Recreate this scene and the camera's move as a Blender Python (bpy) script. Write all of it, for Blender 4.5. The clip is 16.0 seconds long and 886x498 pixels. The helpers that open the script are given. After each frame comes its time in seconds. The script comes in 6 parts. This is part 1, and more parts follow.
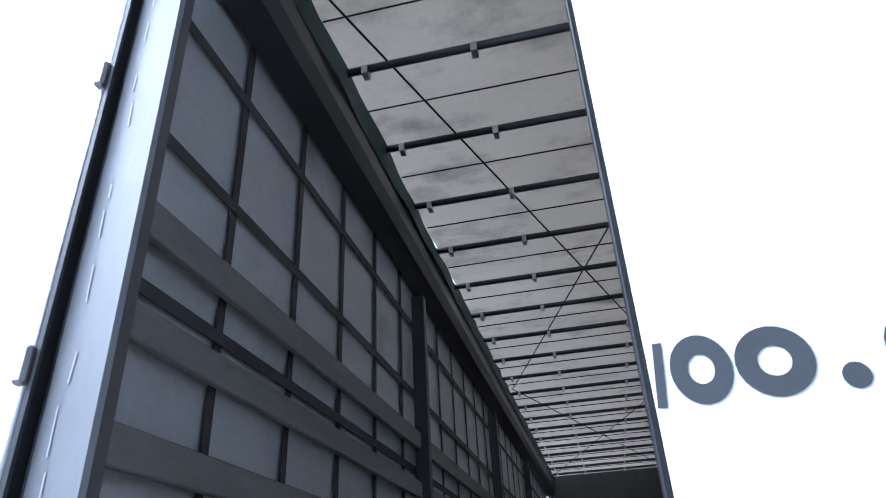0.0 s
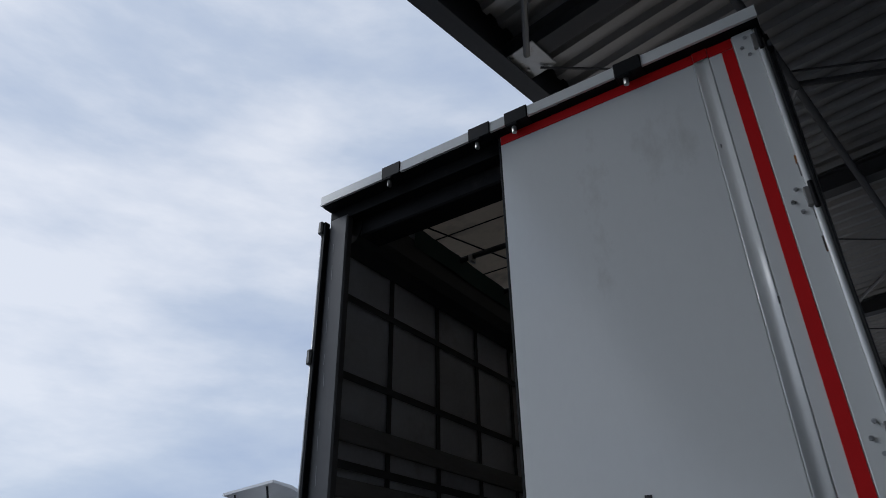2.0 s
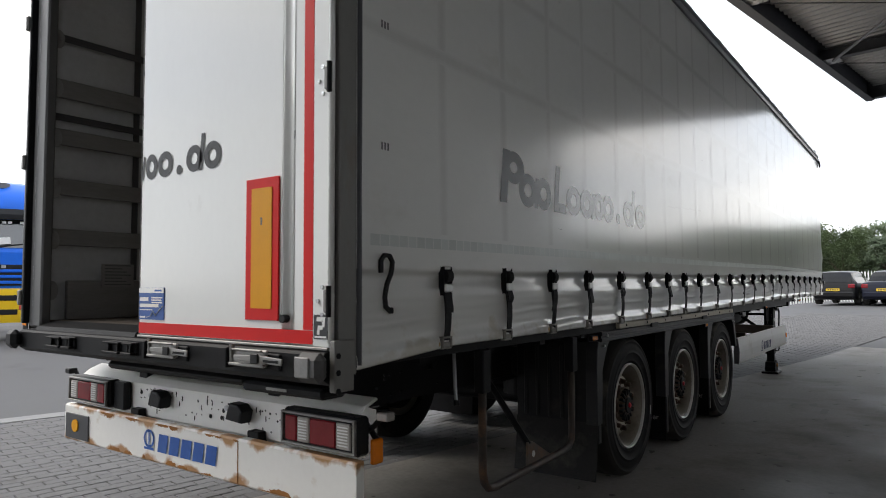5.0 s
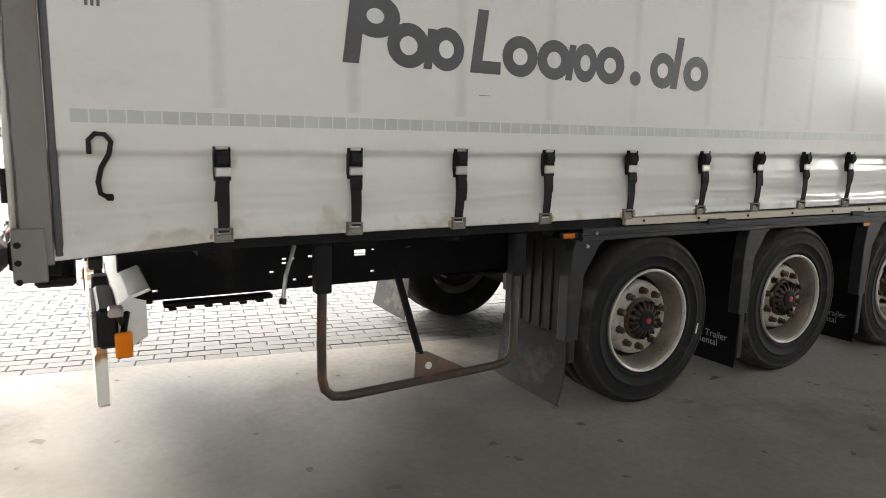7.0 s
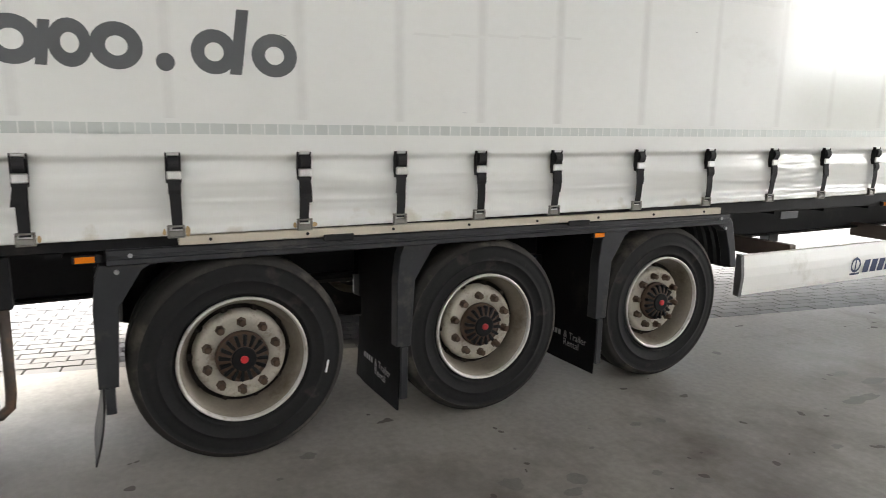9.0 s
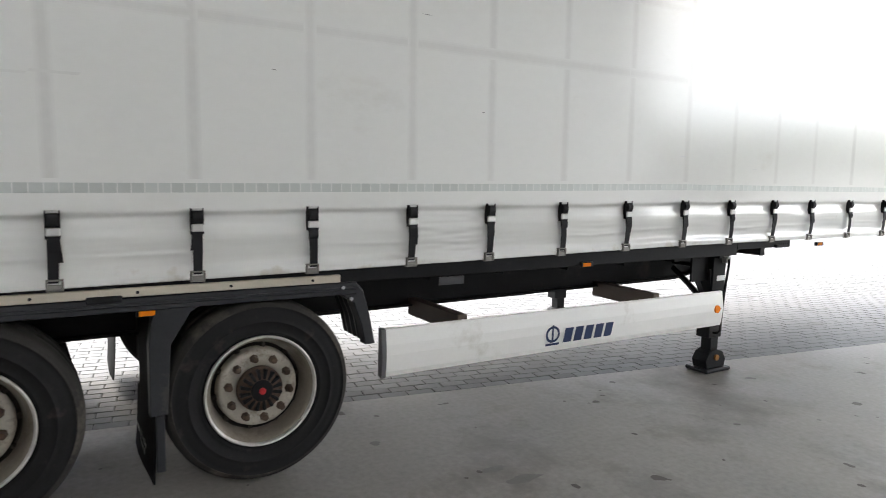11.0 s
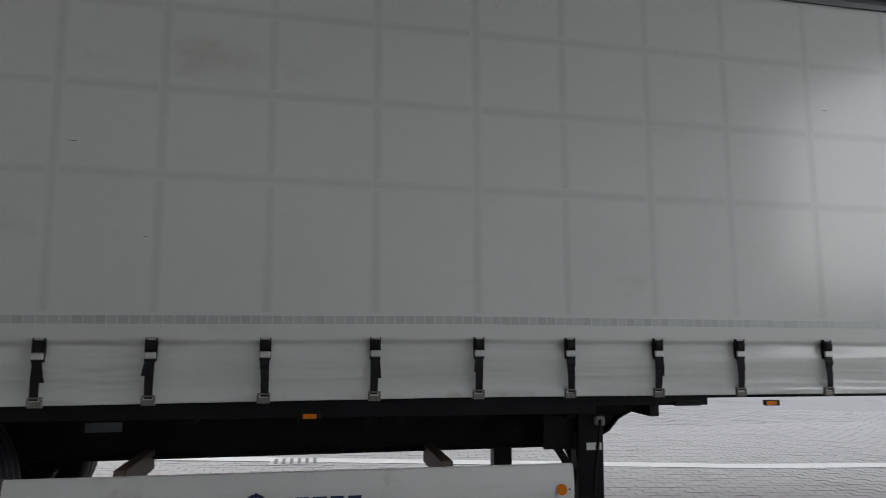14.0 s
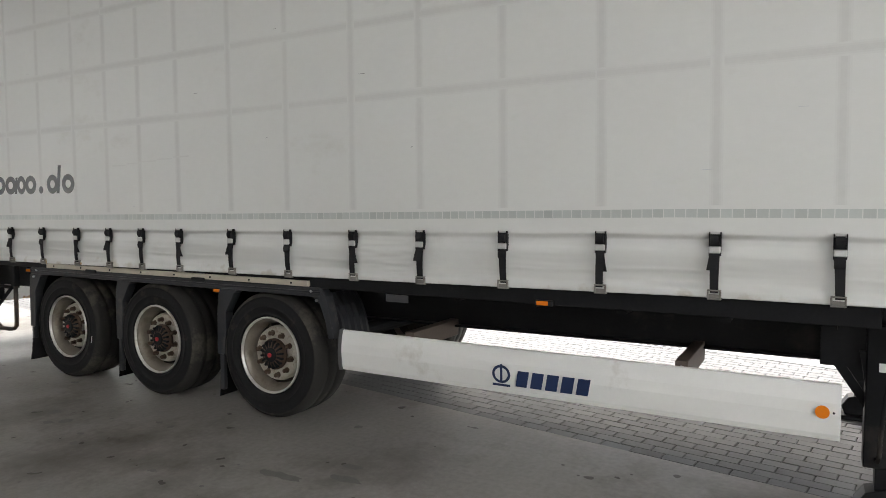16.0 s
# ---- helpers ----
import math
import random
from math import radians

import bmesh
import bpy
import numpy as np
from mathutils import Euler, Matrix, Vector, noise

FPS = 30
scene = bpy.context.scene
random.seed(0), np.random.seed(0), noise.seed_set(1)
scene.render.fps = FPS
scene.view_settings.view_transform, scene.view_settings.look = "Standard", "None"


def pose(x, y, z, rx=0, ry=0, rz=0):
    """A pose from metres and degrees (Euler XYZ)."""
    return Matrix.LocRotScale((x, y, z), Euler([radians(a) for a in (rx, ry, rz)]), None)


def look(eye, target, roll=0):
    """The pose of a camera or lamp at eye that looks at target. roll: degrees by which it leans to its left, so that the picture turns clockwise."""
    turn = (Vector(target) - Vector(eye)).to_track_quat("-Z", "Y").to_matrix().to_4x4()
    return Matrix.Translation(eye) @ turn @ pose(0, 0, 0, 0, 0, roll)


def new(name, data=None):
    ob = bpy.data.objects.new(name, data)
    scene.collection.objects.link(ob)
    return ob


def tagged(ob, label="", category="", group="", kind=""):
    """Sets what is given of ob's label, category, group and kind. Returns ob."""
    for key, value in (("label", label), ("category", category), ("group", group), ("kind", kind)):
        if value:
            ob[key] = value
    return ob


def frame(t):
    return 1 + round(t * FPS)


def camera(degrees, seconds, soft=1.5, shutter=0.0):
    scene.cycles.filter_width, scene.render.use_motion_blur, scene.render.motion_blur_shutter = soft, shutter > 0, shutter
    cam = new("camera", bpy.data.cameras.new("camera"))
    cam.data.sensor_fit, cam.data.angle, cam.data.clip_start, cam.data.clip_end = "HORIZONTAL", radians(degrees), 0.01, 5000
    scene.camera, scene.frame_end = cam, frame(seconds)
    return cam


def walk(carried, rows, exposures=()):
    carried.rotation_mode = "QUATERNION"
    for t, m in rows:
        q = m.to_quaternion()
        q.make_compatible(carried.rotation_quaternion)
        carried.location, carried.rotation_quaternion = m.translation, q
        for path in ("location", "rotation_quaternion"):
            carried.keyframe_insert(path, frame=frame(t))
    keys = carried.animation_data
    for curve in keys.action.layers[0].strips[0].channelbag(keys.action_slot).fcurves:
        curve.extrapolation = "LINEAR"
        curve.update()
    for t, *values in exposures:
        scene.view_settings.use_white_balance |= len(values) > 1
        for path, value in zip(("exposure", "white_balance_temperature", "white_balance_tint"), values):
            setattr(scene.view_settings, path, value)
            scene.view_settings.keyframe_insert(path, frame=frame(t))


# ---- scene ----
cam = camera(67.4, 16.0, soft=0.75, shutter=0.15)
PATH = [
    (0, (-0.139, -1.147, 1.578), (-0.495, 0.564, 2.551), -3.2),
    (0.3, (0.039, -1.375, 1.6), (-0.444, 0.29, 2.598), -2.2),
    (0.5, (0.109, -1.542, 1.583), (-0.4, 0.103, 2.599), -2.3),
    (0.6, (0.224, -1.59, 1.59), (-0.373, 0.031, 2.599), -2.2),
    (0.8, (0.327, -1.758, 1.596), (-0.324, -0.161, 2.609), -2.2),
    (1, (0.483, -1.917, 1.601), (-0.258, -0.357, 2.608), -2.1),
    (1.5, (0.837, -2.273, 1.606), (-0.043, -0.785, 2.612), -1.2),
    (2, (1.267, -2.49, 1.616), (0.297, -1.052, 2.611), -0.9),
    (2.5, (1.712, -2.684, 1.549), (0.682, -1.285, 2.541), -0.3),
    (3, (2.093, -2.738, 1.517), (1.032, -1.335, 2.468), -0.1),
    (3.5, (2.42, -2.57, 1.473), (1.307, -1.101, 2.249), -0.1),
    (4, (2.613, -2.292, 1.445), (1.46, -0.757, 2.004), -0.4),
    (4.5, (2.805, -2.008, 1.389), (1.637, -0.426, 1.754), -0.7),
    (4.8, (2.938, -1.838, 1.371), (1.763, -0.231, 1.558), -0.4),
    (5, (2.997, -1.708, 1.349), (1.82, -0.094, 1.463), -0.3),
    (5.2, (3.05, -1.569, 1.323), (1.869, 0.045, 1.397), -0.2),
    (7.3, (3.904, 0.486, 1.489), (2.153, 1.393, 1.152), 0.8),
    (7.5, (3.916, 0.699, 1.46), (2.162, 1.599, 1.129), 0.5),
    (8, (4.068, 1.287, 1.491), (2.306, 2.169, 1.148), 0.5),
    (8.5, (4.216, 1.847, 1.541), (2.455, 2.73, 1.195), 0.9),
    (9, (4.264, 2.444, 1.569), (2.515, 3.346, 1.211), 1.1),
    (9.5, (4.396, 2.982, 1.635), (2.659, 3.903, 1.271), 1.5),
    (10, (4.458, 3.569, 1.653), (2.727, 4.498, 1.282), 1.8),
    (10.2, (4.454, 3.746, 1.667), (2.738, 4.71, 1.312), 1.9),
    (12.3, (4.986, 6.22, 1.636), (3.308, 7.308, 1.592), 1.3),
    (12.5, (4.983, 6.433, 1.631), (3.313, 7.534, 1.61), 1.3),
    (13, (5.061, 6.924, 1.68), (3.382, 8.01, 1.679), 1.6),
    (13.5, (5.066, 7.354, 1.597), (3.262, 8.209, 1.708), 0.7),
    (14, (5.113, 7.841, 1.523), (3.165, 8.219, 1.774), 0.5),
    (14.5, (5.003, 8.17, 1.529), (3.022, 8.035, 1.765), 0.4),
    (15, (4.921, 8.511, 1.574), (3.001, 7.954, 1.645), 0.4),
    (15.5, (4.969, 8.824, 1.705), (3.15, 8.002, 1.584), -0.4),
    (16, (5.02, 9.254, 1.616), (3.277, 8.28, 1.499), -0.0),
]
EXPOSURES = [(0, 3.2, 5200, 10), (0.3, 2.05, 5550, 10), (0.5, 1.35, 5700, 10), (0.8, 0.35, 5950, 10), (1.5, -0.25, 5950, 10), (3.0, -0.25, 6100, 10),
             (4.0, 0.1, 6400, 10), (5.0, 1.35, 7000, 10), (7.5, 3.6, 7600, 10), (10.0, 3.85, 7350, 10), (12.5, 2.25, 6800, 10), (13.0, 1.95, 6700, 10), (13.5, 1.4, 6700, 10), (14.0, 1.75, 6900, 10), (14.5, 2.47, 7050, 10),
             (15.0, 2.7, 7200, 10), (16.0, 3.1, 7400, 10)]
walk(cam, [(t, look(eye, target, roll)) for t, eye, target, roll in PATH], EXPOSURES)

# ---- sky and sun: an overcast summer day ----
SKY_STRENGTH = 0.10
world = bpy.data.worlds.new("overcast_sky")
scene.world = world
world.use_nodes = True
wn, wl = world.node_tree.nodes, world.node_tree.links
wn.clear()
w_out, w_bg = wn.new("ShaderNodeOutputWorld"), wn.new("ShaderNodeBackground")
w_sky = wn.new("ShaderNodeTexSky")
w_sky.sky_type, w_sky.sun_disc = "NISHITA", False
w_sky.sun_elevation, w_sky.sun_rotation = radians(40), radians(246)
w_co, w_map = wn.new("ShaderNodeTexCoord"), wn.new("ShaderNodeMapping")
w_map.inputs["Scale"].default_value = (1.0, 1.0, 3.1)
w_map.inputs["Rotation"].default_value = (0.10, 0.16, 0.6)
w_n1, w_n2 = wn.new("ShaderNodeTexNoise"), wn.new("ShaderNodeTexNoise")
w_n1.inputs["Scale"].default_value, w_n1.inputs["Detail"].default_value, w_n1.inputs["Roughness"].default_value = 2.4, 6, 0.55
w_n2.inputs["Scale"].default_value, w_n2.inputs["Detail"].default_value = 1.1, 3
w_add = wn.new("ShaderNodeMath")
w_add.operation = "MULTIPLY_ADD"
w_add.inputs[1].default_value = 0.55
w_ramp = wn.new("ShaderNodeValToRGB")
w_ramp.color_ramp.elements[0].position, w_ramp.color_ramp.elements[0].color = 0.56, (5.0, 5.85, 7.5, 1)
w_ramp.color_ramp.elements[1].position, w_ramp.color_ramp.elements[1].color = 0.98, (10.0, 10.0, 10.2, 1)
w_mid = w_ramp.color_ramp.elements.new(0.77)
w_mid.color = (6.9, 7.5, 8.5, 1)
w_mix = wn.new("ShaderNodeMix")
w_mix.data_type = "RGBA"
w_mix.inputs[0].default_value = 0.88
w_bg.inputs["Strength"].default_value = SKY_STRENGTH
wl.new(w_co.outputs["Generated"], w_map.inputs["Vector"])
wl.new(w_map.outputs["Vector"], w_n1.inputs["Vector"])
wl.new(w_map.outputs["Vector"], w_n2.inputs["Vector"])
wl.new(w_n2.outputs["Fac"], w_add.inputs[0])
wl.new(w_n1.outputs["Fac"], w_add.inputs[2])
wl.new(w_add.outputs[0], w_ramp.inputs["Fac"])
wl.new(w_sky.outputs["Color"], w_mix.inputs[6])
wl.new(w_ramp.outputs["Color"], w_mix.inputs[7])
wl.new(w_mix.outputs[2], w_bg.inputs["Color"])
wl.new(w_bg.outputs["Background"], w_out.inputs["Surface"])

sun_data = bpy.data.lights.new("sun", "SUN")
sun_data.energy, sun_data.angle, sun_data.color = 0.65, radians(28), (1.0, 0.96, 0.9)
sun = new("sun", sun_data)
sun.matrix_world = look((-54, -24, 50), (0, 0, 0))

# ---- materials ----


def material(name, color, rough=0.5, metal=0.0, vary=0.12, scale=3.0, grain=60.0, bump=0.15, dirt=None, dirt_amount=0.0, coat=0.0,
             translucent=0.0, dirt_scale=1.5, rough_vary=0.15, per_object=0.0, stretch=(1, 1, 1), shine=0.5, flecks=None, streaks=(), dark_patch=None):
    """A surface with tone variation at two scales, fine relief and stains of a shape of their own."""
    m = bpy.data.materials.new(name)
    m.use_nodes = True
    n, l = m.node_tree.nodes, m.node_tree.links
    n.clear()
    out, bsdf = n.new("ShaderNodeOutputMaterial"), n.new("ShaderNodeBsdfPrincipled")
    co, mp = n.new("ShaderNodeTexCoord"), n.new("ShaderNodeMapping")
    mp.inputs["Scale"].default_value = stretch
    l.new(co.outputs["Object"], mp.inputs["Vector"])

    def tex(s, detail, r=0.55):
        t = n.new("ShaderNodeTexNoise")
        t.inputs["Scale"].default_value, t.inputs["Detail"].default_value, t.inputs["Roughness"].default_value = s, detail, r
        l.new(mp.outputs["Vector"], t.inputs["Vector"])
        return t

    def math_node(op, a, b, c=None):
        k = n.new("ShaderNodeMath")
        k.operation = op
        for i, v in enumerate((a, b, c)):
            if v is None:
                continue
            if isinstance(v, (int, float)):
                k.inputs[i].default_value = v
            else:
                l.new(v, k.inputs[i])
        return k.outputs[0]

    big, fine = tex(scale, 4), tex(grain, 3)
    tone = math_node("ADD", math_node("MULTIPLY_ADD", big.outputs["Fac"], 2 * vary, 1 - vary), math_node("MULTIPLY_ADD", fine.outputs["Fac"], vary, -vary / 2))
    if per_object:
        info = n.new("ShaderNodeObjectInfo")
        tone = math_node("MULTIPLY", tone, math_node("MULTIPLY_ADD", info.outputs["Random"], 2 * per_object, 1 - per_object))
    mul = n.new("ShaderNodeMix")
    mul.data_type, mul.blend_type = "RGBA", "MULTIPLY"
    mul.inputs[0].default_value = 1.0
    mul.inputs[6].default_value = (*color, 1)
    l.new(tone, mul.inputs[7])
    col = mul.outputs[2]
    if dirt is not None:
        spots = tex(dirt_scale, 8, 0.65)
        ramp = n.new("ShaderNodeValToRGB")
        ramp.color_ramp.elements[0].position, ramp.color_ramp.elements[1].position = 0.62 - 0.3 * dirt_amount, 0.78 - 0.2 * dirt_amount
        l.new(spots.outputs["Fac"], ramp.inputs["Fac"])
        mix = n.new("ShaderNodeMix")
        mix.data_type = "RGBA"
        l.new(ramp.outputs["Color"], mix.inputs[0])
        l.new(col, mix.inputs[6])
        mix.inputs[7].default_value = (*dirt, 1)
        col = mix.outputs[2]
    if flecks is not None:
        fcol, fscale, cut = flecks
        ft = tex(fscale, 2, 0.5)
        fm = n.new("ShaderNodeMix")
        fm.data_type = "RGBA"
        l.new(math_node("MULTIPLY", math_node("GREATER_THAN", ft.outputs["Fac"], cut), 0.85), fm.inputs[0])
        l.new(col, fm.inputs[6])
        fm.inputs[7].default_value = (*fcol, 1)
        col = fm.outputs[2]
    if dark_patch is not None:
        # one broad ragged patch of darker colour round a spot on the ground
        bcol, mid, reach = dark_patch
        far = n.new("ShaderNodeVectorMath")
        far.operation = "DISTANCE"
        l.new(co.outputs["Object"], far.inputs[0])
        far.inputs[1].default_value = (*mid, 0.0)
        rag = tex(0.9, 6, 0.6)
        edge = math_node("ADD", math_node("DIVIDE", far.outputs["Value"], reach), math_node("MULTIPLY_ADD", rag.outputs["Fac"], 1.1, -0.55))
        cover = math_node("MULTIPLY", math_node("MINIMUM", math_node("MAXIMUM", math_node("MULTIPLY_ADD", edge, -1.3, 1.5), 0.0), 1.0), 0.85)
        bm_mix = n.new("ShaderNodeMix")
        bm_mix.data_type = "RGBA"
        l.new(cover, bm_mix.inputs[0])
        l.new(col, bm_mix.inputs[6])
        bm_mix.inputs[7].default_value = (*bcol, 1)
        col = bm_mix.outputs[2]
    for layer in streaks:
        # stains that run down from an edge: a ragged band between two heights, broken up along x
        scol, z_full, z_none, along = layer
        sep = n.new("ShaderNodeSeparateXYZ")
        l.new(co.outputs["Object"], sep.inputs[0])
        sm = n.new("ShaderNodeMapping")
        sm.inputs["Scale"].default_value = along
        l.new(co.outputs["Object"], sm.inputs["Vector"])
        st = n.new("ShaderNodeTexNoise")
        st.inputs["Scale"].default_value, st.inputs["Detail"].default_value = 1.0, 7
        l.new(sm.outputs["Vector"], st.inputs["Vector"])
        depth = math_node("DIVIDE", math_node("SUBTRACT", sep.outputs[2], z_none), z_full - z_none)
        depth = math_node("MINIMUM", math_node("MAXIMUM", depth, 0.0), 1.0)
        mask = math_node("SUBTRACT", math_node("MULTIPLY_ADD", depth, 0.36, st.outputs["Fac"]), 0.74)
        mask = math_node("MINIMUM", math_node("MAXIMUM", math_node("MULTIPLY", mask, 7.0), 0.0), 0.9)
        sx_mix = n.new("ShaderNodeMix")
        sx_mix.data_type = "RGBA"
        l.new(mask, sx_mix.inputs[0])
        l.new(col, sx_mix.inputs[6])
        sx_mix.inputs[7].default_value = (*scol, 1)
        col = sx_mix.outputs[2]
    l.new(col, bsdf.inputs["Base Color"])
    l.new(math_node("MULTIPLY_ADD", big.outputs["Fac"], 2 * rough_vary * rough, rough * (1 - rough_vary)), bsdf.inputs["Roughness"])
    bsdf.inputs["Metallic"].default_value = metal
    bsdf.inputs["Specular IOR Level"].default_value = shine
    bsdf.inputs["Coat Weight"].default_value = coat
    bsdf.inputs["Coat Roughness"].default_value = 0.12
    if bump:
        b = n.new("ShaderNodeBump")
        b.inputs["Strength"].default_value, b.inputs["Distance"].default_value = bump, 0.004
        l.new(math_node("ADD", fine.outputs["Fac"], big.outputs["Fac"]), b.inputs["Height"])
        l.new(b.outputs["Normal"], bsdf.inputs["Normal"])
    surface = bsdf.outputs["BSDF"]
    if translucent:
        tl, mx = n.new("ShaderNodeBsdfTranslucent"), n.new("ShaderNodeMixShader")
        l.new(col, tl.inputs["Color"])
        mx.inputs["Fac"].default_value = translucent
        l.new(surface, mx.inputs[1])
        l.new(tl.outputs["BSDF"], mx.inputs[2])
        surface = mx.outputs["Shader"]
    l.new(surface, out.inputs["Surface"])
    return m


def glass(name, color=(0.02, 0.025, 0.03), rough=0.05):
    m = bpy.data.materials.new(name)
    m.use_nodes = True
    b = m.node_tree.nodes["Principled BSDF"]
    b.inputs["Base Color"].default_value, b.inputs["Roughness"].default_value = (*color, 1), rough
    b.inputs["Coat Weight"].default_value = 1.0
    b.inputs["IOR"].default_value = 1.8
    return m


CURTAIN = material("white_curtain_pvc", (0.76, 0.765, 0.745), 0.19, vary=0.05, scale=1.2, grain=25, bump=0.05, dirt=(0.62, 0.61, 0.57), dirt_amount=0.04, coat=0.45, translucent=0.04, stretch=(1, 0.5, 1), streaks=[((0.60, 0.57, 0.50), 1.04, 1.25, (1.0, 7.0, 9.0))])
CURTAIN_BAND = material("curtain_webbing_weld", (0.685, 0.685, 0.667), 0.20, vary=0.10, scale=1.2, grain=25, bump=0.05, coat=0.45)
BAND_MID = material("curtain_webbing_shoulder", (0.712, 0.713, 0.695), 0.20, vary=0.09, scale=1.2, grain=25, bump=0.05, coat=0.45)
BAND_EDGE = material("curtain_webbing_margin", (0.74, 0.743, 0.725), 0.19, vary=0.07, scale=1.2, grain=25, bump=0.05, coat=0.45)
STAIN = material("rust_stain_on_curtain", (0.46, 0.31, 0.15), 0.5, vary=0.4, scale=30, grain=200, bump=0.05)
CORNER_GREY = material("grey_corner_strip", (0.19, 0.187, 0.18), 0.45, vary=0.15, scale=4, grain=60, bump=0.1, dirt=(0.17, 0.13, 0.10), dirt_amount=0.15, dirt_scale=5, stretch=(1, 1, 0.4))
LEVER = material("dull_lever_steel", (0.24, 0.237, 0.23), 0.42, metal=0.4, vary=0.25, scale=14, grain=120, bump=0.12, dirt=(0.12, 0.10, 0.085), dirt_amount=0.2, dirt_scale=12)
POCKET = material("pale_grey_pocket", (0.30, 0.30, 0.305), 0.5, vary=0.2, scale=8, grain=70, bump=0.1, dirt=(0.14, 0.12, 0.10), dirt_amount=0.15, dirt_scale=8)
INNER_BAND = material("inner_webbing", (0.085, 0.085, 0.09), 0.7, vary=0.12, scale=4, grain=90, shine=0.25)
REFLECT = material("grey_reflective_tape", (0.50, 0.53, 0.515), 0.32, vary=0.06, scale=8, grain=120, metal=0.2, per_object=0.07)
WHITE = material("white_door_paint", (0.82, 0.84, 0.83), 0.15, vary=0.04, scale=0.8, grain=30, bump=0.03, dirt=(0.58, 0.58, 0.55), dirt_amount=0.08, coat=0.3, stretch=(1, 1, 0.5))
WHITE_PANEL = material("white_bumper_paint", (0.84, 0.84, 0.82), 0.4, vary=0.05, scale=2, grain=40, bump=0.05, dirt=(0.50, 0.47, 0.41), dirt_amount=0.12)
RUSTY_WHITE = material("rusting_white_paint", (0.84, 0.83, 0.80), 0.45, vary=0.06, scale=3, grain=40, bump=0.12, dirt=(0.52, 0.40, 0.27), dirt_amount=0.06, dirt_scale=4.5, streaks=[((0.40, 0.17, 0.02), 0.674, 0.595, (9.0, 9.0, 5.0)), ((0.36, 0.15, 0.02), 0.462, 0.535, (8.0, 8.0, 8.0))])
INNER_SHEET = material("grey_curtain_lining", (0.58, 0.59, 0.61), 0.5, vary=0.2, scale=1.6, grain=30, bump=0.05, dirt=(0.34, 0.33, 0.31), dirt_amount=0.15, dirt_scale=1.2)
DISC = material("dusty_wheel_disc", (0.47, 0.44, 0.38), 0.45, vary=0.25, scale=10, grain=80, bump=0.15, dirt=(0.12, 0.07, 0.04), dirt_amount=0.36, dirt_scale=11)
NOTICE = material("faded_notice", (0.26, 0.255, 0.25), 0.6, vary=0.15, scale=8, grain=90)
RUST_DARK = material("dark_brown_drum", (0.03, 0.022, 0.016), 0.8, vary=0.4, scale=10, grain=90, bump=0.3)
RUST = material("rusted_steel", (0.30, 0.125, 0.03), 0.85, vary=0.4, scale=9, grain=120, bump=0.5)
RED_TAPE = material("red_reflective_tape", (0.66, 0.010, 0.012), 0.55, vary=0.12, scale=6, grain=150, bump=0.05, shine=0.22)
YELLOW = material("yellow_reflective_plate", (0.75, 0.34, 0.008), 0.45, vary=0.1, scale=5, grain=140, bump=0.05, shine=0.22)
BLACK_STEEL = material("black_chassis_paint", (0.013, 0.0135, 0.015), 0.5, vary=0.4, scale=3, grain=50, bump=0.12, dirt=(0.055, 0.048, 0.042), dirt_amount=0.13, shine=0.11)
BLACK_PLASTIC = material("black_plastic", (0.016, 0.017, 0.019), 0.45, vary=0.25, scale=5, grain=70, bump=0.1, dirt=(0.05, 0.047, 0.044), dirt_amount=0.08, shine=0.18)
FLAP = material("black_rubber_flap", (0.008, 0.008, 0.009), 0.75, vary=0.4, scale=6, grain=80, bump=0.3, dirt=(0.03, 0.027, 0.024), dirt_amount=0.15, shine=0.06)
DUSTY_FLAP = material("dusty_rubber_flap", (0.030, 0.030, 0.031), 0.7, vary=0.45, scale=5, grain=70, bump=0.3, dirt=(0.09, 0.085, 0.078), dirt_amount=0.3, dirt_scale=4, shine=0.15)
DARK_RAIL = material("dark_grey_rail", (0.068, 0.071, 0.078), 0.4, vary=0.18, scale=4, grain=70, bump=0.08, metal=0.4)
GREY_POST = material("grey_post_paint", (0.11, 0.11, 0.113), 0.45, vary=0.2, scale=3, grain=50, bump=0.1, dirt=(0.20, 0.19, 0.18), dirt_amount=0.16, stretch=(1, 1, 0.4))
GALV = material("galvanised_steel", (0.50, 0.51, 0.52), 0.38, metal=0.8, vary=0.2, scale=9, grain=90, bump=0.1, dirt=(0.22, 0.17, 0.12), dirt_amount=0.12, dirt_scale=6)
HOOK_STEEL = material("dull_hook_steel", (0.27, 0.26, 0.24), 0.5, metal=0.4, vary=0.25, scale=12, grain=90, bump=0.12, dirt=(0.14, 0.08, 0.05), dirt_amount=0.3, dirt_scale=14)
CHROME = material("bright_buckle_steel", (0.58, 0.58, 0.57), 0.32, metal=0.8, vary=0.15, scale=14, grain=120, bump=0.08)
STRAP = material("black_strap_webbing", (0.022, 0.022, 0.024), 0.75, vary=0.3, scale=14, grain=400, bump=0.4, dirt=(0.07, 0.065, 0.06), dirt_amount=0.12, dirt_scale=9, shine=0.18)
SLAT = material("grey_wooden_slat", (0.25, 0.247, 0.243), 0.65, vary=0.3, scale=5, grain=80, bump=0.25, dirt=(0.07, 0.06, 0.05), dirt_amount=0.18, stretch=(1, 0.15, 1), shine=0.25)
